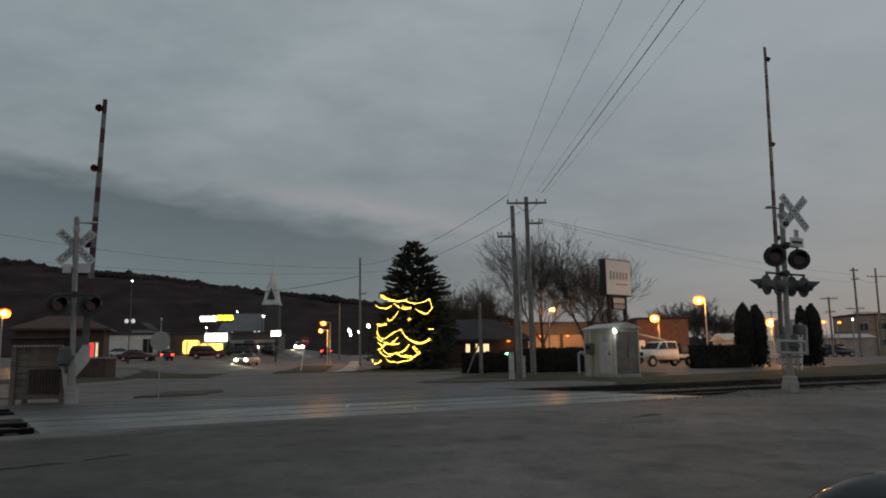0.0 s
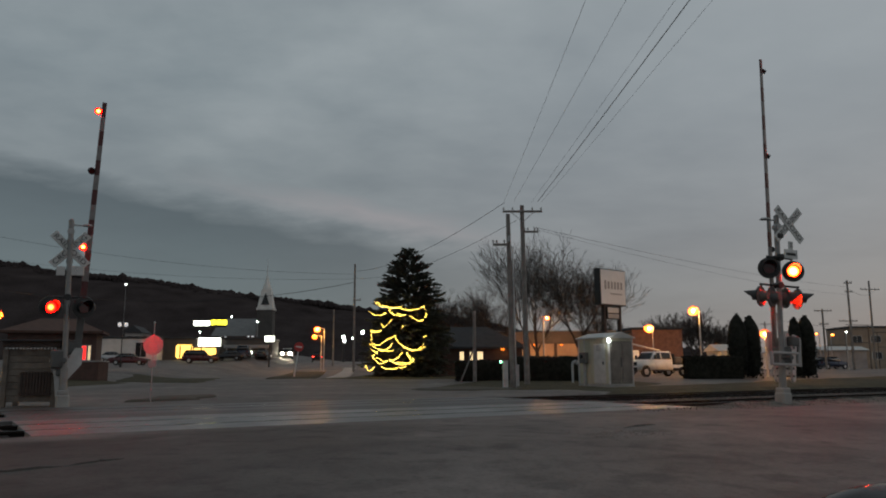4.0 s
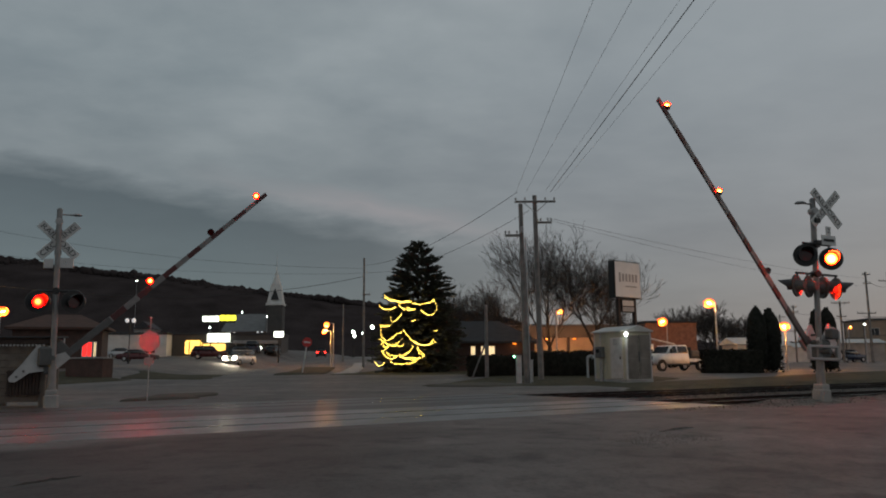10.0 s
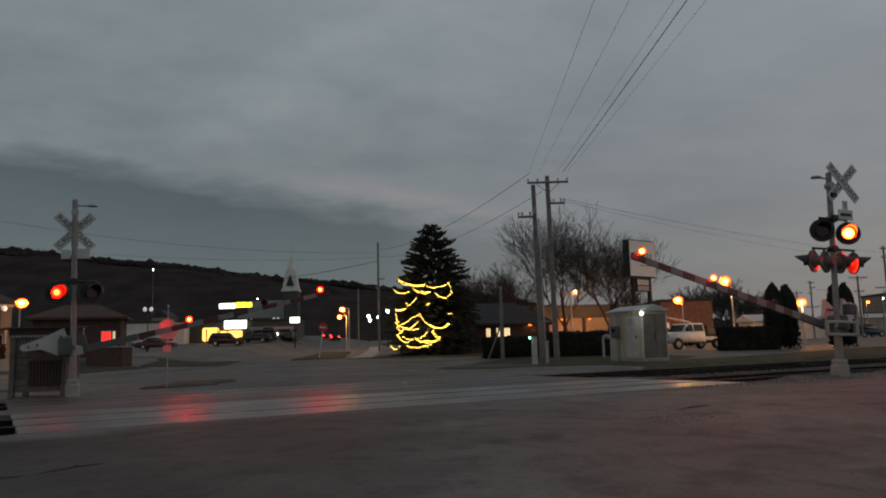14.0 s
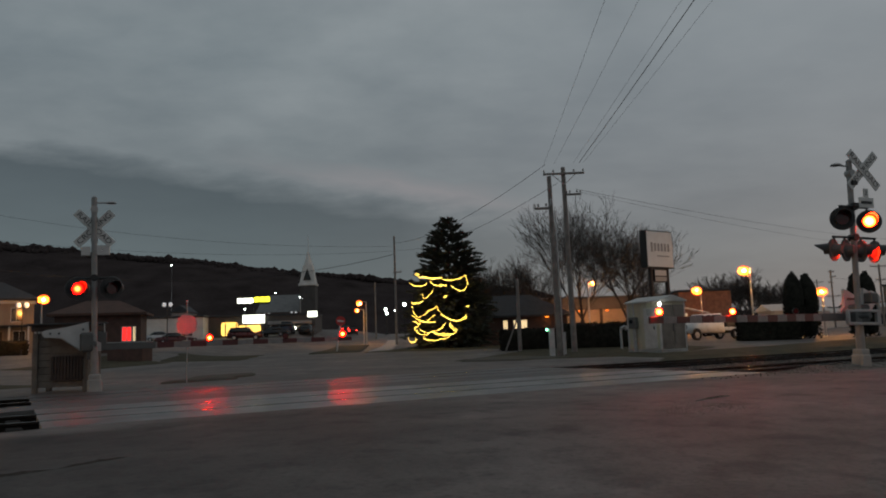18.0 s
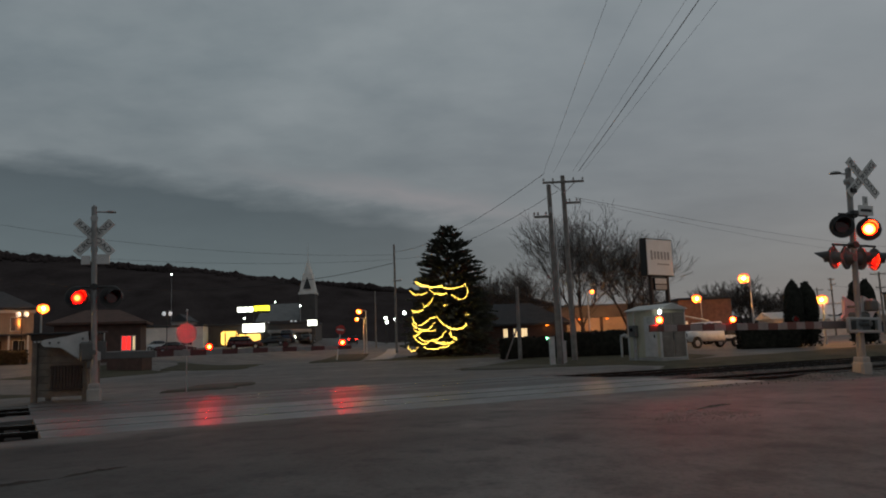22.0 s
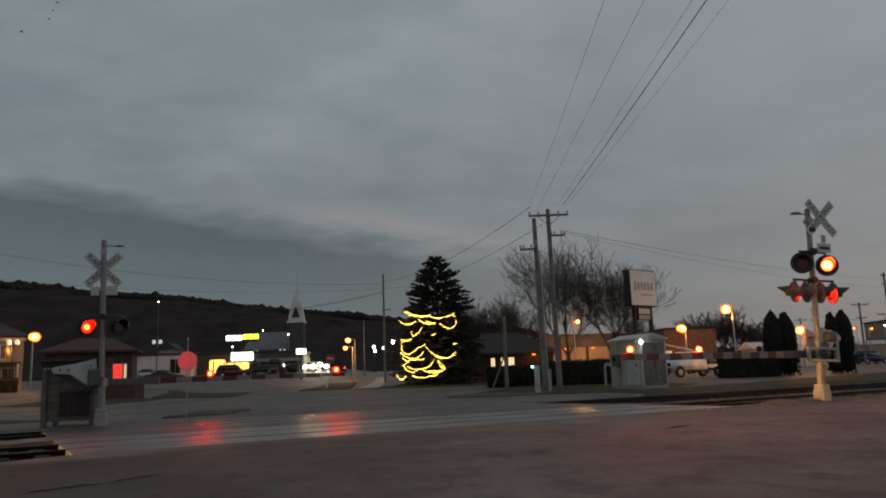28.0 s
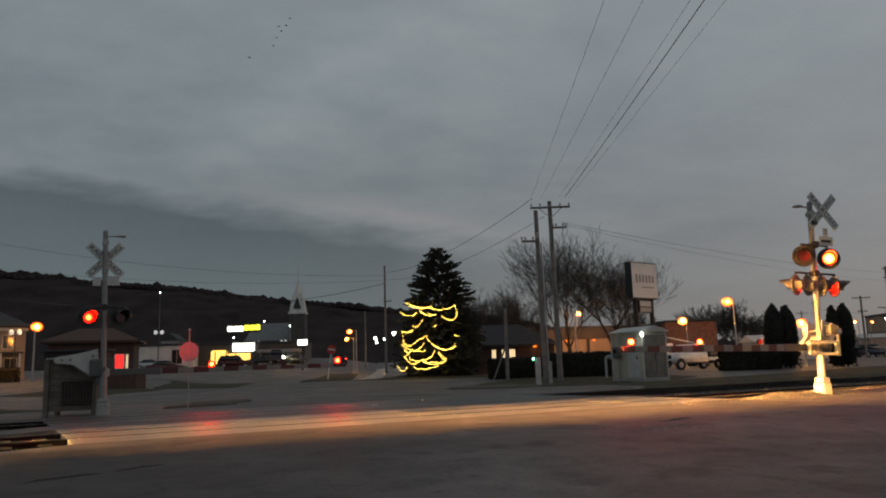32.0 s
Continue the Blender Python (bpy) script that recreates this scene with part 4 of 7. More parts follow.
def build_hut():
    x, y, yaw = 10.88, 39.4, 24
    h = thing("signal_hut", pose(x, y, gz(x, y), 0, 0, yaw), "cream metal railway signal hut with a galvanised door end", "hut")
    W, L, H = 1.52, 2.5, 2.42
    boxpart("foundation", (W + 0.12, L + 0.12, 0.3), (0, 0, 0.05), CONCRETE, h, bevel=0.02)
    boxpart("wall", (W, L, H), (0, 0, 0.2 + H / 2), CREAM, h, "cream sheet-metal body", bevel=0.02)
    # the long side: sheets with folded seams, a flush door, corner trims
    for i in range(5):
        boxpart("sheet", (0.02, 0.45, H - 0.16), (-W / 2 - 0.011, L / 2 - 0.28 - i * 0.485, 0.22 + H / 2), CREAM, h, bevel=0.008)
    for sy in (-1, 1):
        boxpart("corner_trim", (0.09, 0.09, H - 0.02), (-W / 2, sy * L / 2, 0.2 + H / 2), PALEGREY, h, bevel=0.012)
    door = boxpart("door", (0.04, 0.92, 2.02), (-W / 2 - 0.034, -0.52, 1.24), PALEGREY, h, "pale steel door in the long side", bevel=0.012)
    boxpart("door_handle", (0.07, 0.04, 0.16), (-W / 2 - 0.085, -0.86, 1.25), BLACKPAINT, door, bevel=0.01)
    # the short end: galvanised double doors
    for sx in (-0.37, 0.37):
        leaf = boxpart("end_door", (0.71, 0.035, 2.16), (sx, -L / 2 - 0.022, 1.30), GALV, h, "dull galvanised end door", bevel=0.012)
        boxpart("door_panel", (0.54, 0.02, 0.92), (sx, -L / 2 - 0.046, 1.78), GALV, leaf, bevel=0.012)
        boxpart("door_panel", (0.54, 0.02, 0.80), (sx, -L / 2 - 0.046, 0.82), GALV, leaf, bevel=0.012)
    boxpart("lock_bar", (0.06, 0.05, 0.5), (0.0, -L / 2 - 0.05, 1.3), DARKGREY, h, bevel=0.012)
    boxpart("corner_trim", (0.09, 0.09, H - 0.02), (W / 2, -L / 2, 0.2 + H / 2), PALEGREY, h, bevel=0.012)
    bm = bmesh.new()
    ex, ey = W / 2 + 0.13, L / 2 + 0.13
    pts = [(-ex, -ey, 2.60), (ex, -ey, 2.60), (ex, ey, 2.60), (-ex, ey, 2.60), (0, -ey, 2.86), (0, ey, 2.86)]
    vs = [bm.verts.new(p) for p in pts]
    lo = [bm.verts.new((p[0], p[1], p[2] - 0.06)) for p in pts[:4]]
    for f in ((0, 4, 5, 3), (1, 2, 5, 4), (0, 1, 4), (2, 3, 5)):
        bm.faces.new([vs[i] for i in f])
    for i in range(4):
        j = (i + 1) % 4
        bm.faces.new((vs[i], vs[j], lo[j], lo[i]))
    bm.faces.new(lo[::-1])
    part("roof", bm, ROOFMETAL, h, "pale metal roof")
    boxpart("vent", (0.03, 0.42, 0.34), (-W / 2 - 0.05, -0.52, 2.05), GREYPAINT, door, bevel=0.01)
    meter = boxpart("meter_box", (0.24, 0.52, 0.58), (-W / 2 - 0.15, 0.66, 1.55), DARKGREY, h, "dark grey electric meter box", bevel=0.03)
    bm = bmesh.new()
    cyl(bm, (-W / 2 - 0.26, 0.66, 1.62), (-W / 2 - 0.34, 0.66, 1.62), 0.10, 0.09, seg=14)
    part("meter_glass", bm, GLASS, meter)
    for py, top in ((0.58, 1.28), (0.74, 1.28), (0.66, 2.55)):
        bm = bmesh.new()
        cyl(bm, (-W / 2 - 0.10, py, 0.0), (-W / 2 - 0.10, py, top), 0.032, seg=8)
        part("conduit", bm, GREYPAINT, h)
    bm = bmesh.new()
    ball(bm, (-W / 2 - 0.10, -L / 2 - 0.14, 2.40), 0.085)
    part("wall_lamp", bm, WHITELAMP, h, "lit white lamp on the corner under the eaves")
    lt = new("hut_lamp_light", bpy.data.lights.new("hut_lamp_light", "POINT"))
    lt.data.energy, lt.data.color, lt.data.shadow_soft_size = 5.0, (0.95, 1.0, 0.85), 0.08
    lt.location = h.matrix_basis @ Vector((-W / 2 - 0.28, -L / 2 - 0.30, 2.33))
    # small green pilot post and a grey pedestal
    pd = thing("cable_pedestal", pose(6.15, 40.2, gz(6.15, 40.2), 0, 0, 5), "squat grey cable pedestal behind the pole", "pedestal")
    boxpart("body", (0.42, 0.3, 1.15), (0, 0, 0.57), GREYPAINT, pd, bevel=0.03)
    boxpart("lid", (0.46, 0.34, 0.06), (0, 0, 1.17), GREYPAINT, pd, bevel=0.01)
    c = thing("cable_cabinet", pose(5.28, 37.6, gz(5.28, 37.6), 0, 0, 5), "narrow grey cable cabinet with a green pilot light", "cabinet")
    boxpart("body", (0.24, 0.26, 1.38), (0, 0, 0.67), PALEGREY, c, bevel=0.03)
    boxpart("lid", (0.28, 0.30, 0.05), (0, 0, 1.38), GREYPAINT, c, bevel=0.01)
    boxpart("lamp_bracket", (0.16, 0.04, 0.04), (-0.17, -0.05, 1.30), GREYPAINT, c)
    bm = bmesh.new()
    ball(bm, (-0.24, -0.08, 1.34), 0.055)
    part("pilot_lamp", bm, GREENLAMP, c, "green pilot lamp")
    v = thing("vent_pipe", pose(10.6, 46.0, gz(10.6, 46), 0, 0, 0), "grey bent vent pipe standing in the grass", "pipe")
    bm = bmesh.new()
    cyl(bm, (0, 0, 0), (0, 0, 1.25), 0.07, seg=10)
    cyl(bm, (0, 0, 1.25), (0.25, 0, 1.38), 0.09, seg=10)
    cyl(bm, (0.25, 0, 1.38), (0.36, 0, 1.2), 0.11, seg=10)
    part("pipe", bm, GREYPAINT, v)


# ---- poles, wires ----


def utility_pole(x, y, height, label, arms=(), lean=(0, 0), r=0.15, yaw=0):
    zg = gz(x, y)
    p = thing("utility_pole", pose(x, y, zg - 0.3, lean[1], lean[0], yaw), label, "utility pole", "utility poles")
    bm = bmesh.new()
    cyl(bm, (0, 0, 0), (0, 0, height + 0.3), r, r * 0.72, seg=14)
    part("pole", bm, WOOD_POLE, p, "weathered wooden pole")
    for z, half, off in arms:
        bm = bmesh.new()
        box(bm, (half * 2, 0.10, 0.12), (off, -r, z + 0.3), bevel=0.01)
        arm = part("crossarm", bm, WOOD_POLE, p)
        for k in (-0.95, -0.5, 0.5, 0.95):
            bm = bmesh.new()
            cyl(bm, (off + half * k, -r, z + 0.36), (off + half * k, -r, z + 0.44), 0.02, seg=6)
            cyl(bm, (off + half * k, -r, z + 0.42), (off + half * k, -r, z + 0.54), 0.06, 0.045, seg=8)
            part("insulator", bm, INSUL, arm)
        if half > 0.8:
            bm = bmesh.new()
            cyl(bm, (off - half * 0.6, -r, z + 0.28), (0, -r, z - 0.35), 0.02, seg=6)
            cyl(bm, (off + half * 0.6, -r, z + 0.28), (0, -r, z - 0.35), 0.02, seg=6)
            part("brace", bm, GREYPAINT, p)
    return p


def wire(a, b, sag, r=0.012, label="black overhead power line", k=24):
    pts = []
    a, b = Vector(a), Vector(b)
    for i in range(k + 1):
        u = i / k
        q = a.lerp(b, u)
        q.z -= sag * 4 * u * (1 - u)
        pts.append(q)
    verts, faces = [], []
    side = (b - a).cross(Vector((0, 0, 1))).normalized()
    for q in pts:
        for c, s in ((1, 0), (0, 1), (-1, 0), (0, -1)):
            verts.append(q + side * (c * r) + Vector((0, 0, s * r)))
    for i in range(k):
        for j in range(4):
            faces.append((i * 4 + j, i * 4 + (j + 1) % 4, i * 4 + 4 + (j + 1) % 4, i * 4 + 4 + j))
    ob = rawmesh("overhead_wire", verts, faces, CABLE)
    return tagged(ob, label, "wire", "overhead wires", "structure")


def build_poles():
    utility_pole(7.45, 44, 10.75, "tall wooden utility pole with a crossarm and wires", ((10.35, 1.2, 0), (9.1, 0.42, 0.5)), lean=(-0.6, 0), r=0.17)
    p = utility_pole(5.75, 38.2, 9.05, "wooden utility pole without crossarm beside the track road", ((7.4, 0.40, -0.45),), lean=(-0.7, 0), r=0.15)
    bm = bmesh.new()
    cyl(bm, (0.17, -0.1, 0), (0.17, -0.1, 7.6), 0.035, seg=8)
    box(bm, (0.14, 0.12, 0.3), (0.0, -0.2, 8.0), bevel=0.01)
    part("conduit", bm, GREYPAINT, p)
    q = utility_pole(4.8, 48.5, 4.6, "short wooden stub pole with a slanting brace", (), r=0.13)
    bm = bmesh.new()
    cyl(bm, (-1.0, 0.1, 0.1), (0, 0, 2.6), 0.05, seg=8)
    part("brace", bm, WOOD_POLE, q)
    utility_pole(-5.8, 95, 13.6, "slender utility pole far along the road", ((9.0, 0.5, 0.3),), r=0.16)
    utility_pole(-10.2, 116, 8.6, "weathered utility pole beside the far road", (), r=0.13)
    utility_pole(62.5, 122, 9.2, "distant pole with many short arms", ((8.9, 0.5, 0), (8.1, 0.5, 0.2), (7.2, 0.4, -0.2), (5.0, 1.2, 0)), r=0.16)
    utility_pole(60.5, 105, 8.6, "distant wooden pole with crossarm", ((8.3, 1.3, 0), (6.4, 0.7, 0)), lean=(0, 0), r=0.17)
    utility_pole(61.5, 100, 12.2, "tall distant pole with three crossarms over the yard", ((11.8, 0.55, 0), (10.6, 0.5, 0), (6.6, 1.3, -0.4)), r=0.17)
    utility_pole(70.9, 110, 13.2, "tall distant pole with one long crossarm", ((11.9, 1.5, 0),), lean=(0.5, 0), r=0.17)
    wire((61.5, 100, 11.9), (70.9, 110, 12.0), 0.4, 0.02)
    utility_pole(74, 150, 9.5, "distant pole in the yard", ((9.0, 1.2, 0),), r=0.16)
    T = (7.4, 44, 11.05)
    OVER = [(xe, -16, 12.1) for xe in (3.7, 5.6, 7.4, 7.9, 9.1)]
    # the spans that pass overhead towards the viewer
    for dx_, e in ((-1.15, OVER[0]), (-0.55, OVER[1]), (0.55, OVER[2]), (1.15, OVER[4]), (0.9, OVER[3])):
        thick = 0.018 if dx_ == 0.9 else 0.0062
        wire((T[0] + dx_, 44, T[2]), e, 0.25, thick)
    wire((7.0, 44, 9.9), (-5.8, 95, 12.5), 1.1, 0.014)
    wire((6.3, 44, 11.0), (-5.8, 95, 13.4), 1.0, 0.018)
    wire((8.0, 44, 9.5), (61.5, 100, 12.1), 0.5, 0.010)
    wire((8.3, 44, 9.3), (61.5, 100, 11.0), 0.6, 0.008)
    wire((-5.8, 95, 12.0), (-62, 58, 14.6), 5.0, 0.030)
    wire((-5.8, 95, 13.0), (-70, 75, 21.5), 2.6, 0.014)
    wire((-5.8, 95, 12.4), (-70, 75, 17.0), 2.2, 0.012)
    wire((62.5, 122, 8.9), (130, 150, 9.2), 1.5, 0.02)


# ---- trees and hedges ----


def limb_tree(x, y, height, label, seed, spread=1.0, trunk=0.16, levels=7, fine=0.010, lean=0.02, width=None):
    """A bare tree: trunk, limbs and many fine twigs, in a rounded crown of the given height and width."""
    rnd = random.Random(seed)
    zg = gz(x, y)
    tr = thing("bare_tree", pose(x, y, zg, 0, 0, 0), label, "tree", "bare trees")
    sets = {"trunk": ([], []), "limb": ([], []), "twig": ([], [])}

    def tube(key, a, b, r0, r1):
        verts, faces = sets[key]
        seg = 7 if key == "trunk" else (4 if key == "limb" else 3)
        ax = (b - a).normalized()
        u = ax.orthogonal().normalized()
        v = ax.cross(u)
        i0 = len(verts)
        for p, r in ((a, r0), (b, r1)):
            for k in range(seg):
                t = 2 * math.pi * k / seg
                verts.append(p + (u * math.cos(t) + v * math.sin(t)) * r)
        for k in range(seg):
            faces.append((i0 + k, i0 + (k + 1) % seg, i0 + seg + (k + 1) % seg, i0 + seg + k))

    def grow(p, d_, ln, r, lv):
        key = "trunk" if lv == 0 else ("limb" if lv < 3 else "twig")
        q, dd, rr = p, d_, r
        steps = 3 if lv < 5 else 2
        for i in range(steps):
            dd = (dd + Vector((rnd.gauss(0, 0.10), rnd.gauss(0, 0.10), rnd.gauss(0.03 if lv < 3 else 0.0, 0.07)))).normalized()
            n = q + dd * ln / steps
            tube(key, q, n, rr, rr * 0.86)
            q, rr = n, max(rr * 0.86, fine)
            if 1 <= lv < levels and rnd.random() < 0.62:
                side = (dd + Vector((rnd.gauss(0, 0.5), rnd.gauss(0, 0.5), rnd.gauss(0.2, 0.25)))).normalized()
                grow(q, side, ln * rnd.uniform(0.55, 0.75), max(rr * 0.5, fine), lv + (1 if lv < 3 else 2))
        if lv < levels:
            for k in range(4 if lv == 0 else (3 if lv < 3 else 2)):
                a = rnd.uniform(0, 6.28) if lv else k * 1.57 + rnd.uniform(-0.4, 0.4)
                w = (0.50 if lv else 0.62) * spread
                nd = (dd + Vector((math.cos(a) * w, math.sin(a) * w, rnd.uniform(0.0, 0.2)))).normalized()
                grow(q, nd, ln * rnd.uniform(0.72, 0.90) * (1.6 if lv == 0 else 1), max(rr * (0.72 if lv < 2 else 0.64), fine), lv + 1)

    grow(Vector((0, 0, -0.1)), Vector((lean, 0, 1)).normalized(), height * 0.15, trunk, 0)
    zs = sorted(v.z for v in sets["twig"][0])
    k = height / zs[int(len(zs) * 0.985)]
    w = k
    if width:
        xs_ = sorted(abs(v.x) for v in sets["twig"][0])
        w = width / 2 / xs_[int(len(xs_) * 0.93)]
    for key, (verts, faces) in sets.items():
        if verts:
            rawmesh(key, [(v.x * w, v.y * w, v.z * k if v.z > 0 else v.z) for v in verts], faces, TWIGS if key == "twig" else BARK, tr)
    return tr


def spruce(x, y, height, radius):
    rnd = random.Random(5)
    zg = gz(x, y)
    tr = thing("spruce_tree", pose(x, y, zg, 0, 0, 0), "tall dark spruce wound with yellow light strings", "tree")
    bm = bmesh.new()
    cyl(bm, (0, 0, 0), (0, 0, height * 0.96), 0.24, 0.02, seg=10)
    part("trunk", bm, BARK, tr)
    verts, faces = [], []

    def spray(p, d_, ln, wd):
        side = d_.cross(Vector((0, 0, 1))).normalized()
        for roll in (0.25, -0.7, 1.1):
            s = (side * math.cos(roll) + Vector((0, 0, 1)) * math.sin(roll)) * wd
            i = len(verts)
            verts.extend([p, p + d_ * ln * 0.45 + s, p + d_ * ln + Vector((0, 0, 0.05)), p + d_ * ln * 0.45 - s])
            faces.append((i, i + 1, i + 2, i + 3))

    z = 0.35
    while z < height - 0.12:
        u = z / height
        rad = radius * (1 - u ** 2.5) ** 0.88 * (0.80 + 0.20 * min(1, u * 7)) * (1 + 0.08 * math.sin(z * 5.1)) + 0.06
        k = max(5, int(rad * 7))
        for i in range(k):
            a = 2 * math.pi * (i + rnd.random()) / k
            r1 = rad * rnd.uniform(0.74, 1.12)
            droop = rnd.uniform(-0.40, 0.04) + 0.75 * max(0, u - 0.45)
            d_ = Vector((math.cos(a), math.sin(a), droop)).normalized()
            m = max(2, int(r1 / 0.26))
            for j in range(m):
                f = (j + 0.6) / m
                if f < 0.30 and rad > 1.0:
                    continue
                p = d_ * (r1 * f) + Vector((0, 0, z + 0.18 * f * f))
                for sd in (-1, 0, 1):
                    dd = (d_ + Vector((-d_.y, d_.x, 0)) * 0.7 * sd + Vector((rnd.gauss(0, 0.15), rnd.gauss(0, 0.15), rnd.gauss(-0.05, 0.2)))).normalized()
                    spray(p, dd, rnd.uniform(0.30, 0.52), rnd.uniform(0.06, 0.11))
        z += 0.22 if u < 0.8 else 0.15
    rawmesh("crown", verts, faces, NEEDLES, tr)
    return tr, zg


# garlands: places across (m, right of the trunk) and up (m) between which the strings hang
GARLANDS = (
    ((-2.75, 6.3), (-0.75, 5.65), (0.55, 5.5), (1.25, 5.8), (1.5, 5.1), (1.05, 4.55), (0.15, 4.9)),
    ((-3.2, 5.45), (-2.55, 5.1), (-1.85, 5.25)),
    ((-1.6, 5.45), (-1.1, 5.05), (-0.45, 5.0)),
    ((-2.2, 4.4), (-2.05, 4.05), (-1.3, 4.75)),
    ((-2.35, 3.75), (-3.05, 3.75), (-3.0, 3.0), (-2.6, 2.6), (-1.7, 3.1), (-1.1, 3.35), (-0.5, 2.55), (0.5, 2.2), (1.25, 2.65)),
    ((-3.1, 2.75), (-2.3, 2.3), (-1.2, 2.2)),
    ((-2.35, 2.25), (-2.95, 1.75), (-2.3, 1.15), (-1.7, 1.35), (-2.5, 1.65)),
    ((-0.45, 2.1), (-0.9, 1.55), (-1.45, 1.45), (-0.75, 1.1), (0.35, 1.3), (-0.15, 1.95)),
    ((-3.5, 1.0), (-3.25, 0.6), (-2.75, 0.85)),
    ((-2.2, 0.9), (-1.6, 0.75), (-0.75, 0.85), (-0.2, 0.95)),
    ((-0.35, 2.5), (0.35, 2.2), (1.3, 2.5)),
    ((-0.1, 2.05), (0.2, 1.65), (0.45, 1.45)),
    ((-1.55, 1.4), (-0.6, 1.25), (0.1, 1.27)),
    ((1.2, 3.3), (1.45, 3.35)),
    ((-0.5, 4.1), (-0.3, 4.15)),
    ((-3.1, 3.85), (-2.2, 3.85)),
    ((-2.75, 6.15), (-1.9, 5.75), (-0.6, 5.75)),
    ((-3.0, 2.35), (-2.5, 2.05), (-2.3, 2.3), (-2.05, 2.15), (-1.3, 2.75)),
    ((-0.95, 5.2), (-0.25, 5.05)),
)


def build_garlands(tr, height, radius):
    rnd = random.Random(8)
    for g in GARLANDS:
        verts, faces = [], []
        pts = []
        for (x0, z0), (x1, z1) in zip(g, g[1:]):
            ln = math.hypot(x1 - x0, z1 - z0)
            k = max(3, int(ln / 0.11))
            for i in range(k):
                u = i / k
                pts.append((x0 + (x1 - x0) * u, z0 + (z1 - z0) * u - 0.22 * ln * 4 * u * (1 - u) * 0.5))
        pts.append(g[-1])
        for px, pz in pts:
            uu = pz / height
            rad = max(radius * (1 - uu ** 2.5) ** 0.88, abs(px) + 0.15) * 1.06
            c = Vector((px + rnd.uniform(-0.03, 0.03), -math.sqrt(max(rad * rad - px * px, 0.05)) - 0.15, pz + rnd.uniform(-0.03, 0.03)))
            r = rnd.uniform(0.010, 0.027)
            i = len(verts)
            verts.extend([c + Vector(v) * r for v in ((1.4, 0, 0), (-1.4, 0, 0), (0, 1, 0), (0, -1, 0), (0, 0, 1), (0, 0, -1))])
            for a, b, d_ in ((0, 2, 4), (2, 1, 4), (1, 3, 4), (3, 0, 4), (2, 0, 5), (1, 2, 5), (3, 1, 5), (0, 3, 5)):
                faces.append((i + a, i + b, i + d_))
        cs = [sum((v for v in verts[i:i + 6]), Vector()) / 6 for i in range(0, len(verts), 6)]
        for a, b in zip(cs, cs[1:]):
            i = len(verts)
            for q in (a, b):
                verts.extend([q + Vector((0, 0, 0.008)), q + Vector((0, -0.008, -0.005)), q + Vector((0, 0.008, -0.005))])
            for k in range(3):
                faces.append((i + k, i + (k + 1) % 3, i + 3 + (k + 1) % 3, i + 3 + k))
        rawmesh("light_string", verts, faces, BULBS, tr, "string of glowing yellow bulbs")


def leafy(name, parent, size, material, seed, count, leaf=0.12, taper=0.0):
    """A dense clipped body with many small leaf clumps on its skin."""
    rnd = random.Random(seed)
    verts, faces = [], []
    sx, sy, sz = size
    for i in range(count):
        u, v = rnd.uniform(0, 2 * math.pi), rnd.random() ** 0.85
        k = 1 - taper * v ** 3.6
        if taper:
            p = Vector((math.cos(u) * sx / 2 * k, math.sin(u) * sy / 2 * k, v * sz))
        else:
            f = rnd.choice("ftlr")
            a, b = rnd.uniform(-0.5, 0.5), rnd.random()
            p = {"f": Vector((a * sx, -sy / 2, b * sz)), "t": Vector((a * sx, rnd.uniform(-0.5, 0.5) * sy, sz)), "l": Vector((-sx / 2, a * sy, b * sz)), "r": Vector((sx / 2, a * sy, b * sz))}[f]
        p += Vector((rnd.gauss(0, 0.06), rnd.gauss(0, 0.06), rnd.gauss(0, 0.05)))
        p.z = max(p.z, 0.02)
        d1 = Vector((rnd.gauss(0, 1), rnd.gauss(0, 1), rnd.gauss(0.5, 1))).normalized() * leaf
        d2 = d1.cross(Vector((rnd.gauss(0, 1), rnd.gauss(0, 1), rnd.gauss(0, 1)))).normalized() * leaf * 0.6
        i0 = len(verts)
        verts.extend([p - d1, p + d2, p + d1, p - d2])
        faces.append((i0, i0 + 1, i0 + 2, i0 + 3))
    return rawmesh(name, verts, faces, material, parent)


def hedge(x, y, length, depth, height, yaw, label, seed):
    h = thing("hedge", pose(x, y, gz(x, y), 0, 0, yaw), label, "hedge", "clipped hedges")
    bm = bmesh.new()
    box(bm, (length, depth, height), (0, 0, height / 2))
    bmesh.ops.subdivide_edges(bm, edges=bm.edges[:], cuts=7, use_grid_fill=True)
    for v in bm.verts:
        q = noise.noise_vector(v.co * 0.9 + Vector((seed, 0, 0))) * 0.26
        v.co += Vector((q.x, q.y, q.z if v.co.z > 0.1 else 0))
    part("body", bm, HEDGE, h, smooth=True)
    leafy("leaves", h, (length, depth, height), HEDGE, seed, int(length * height * 170), 0.09)


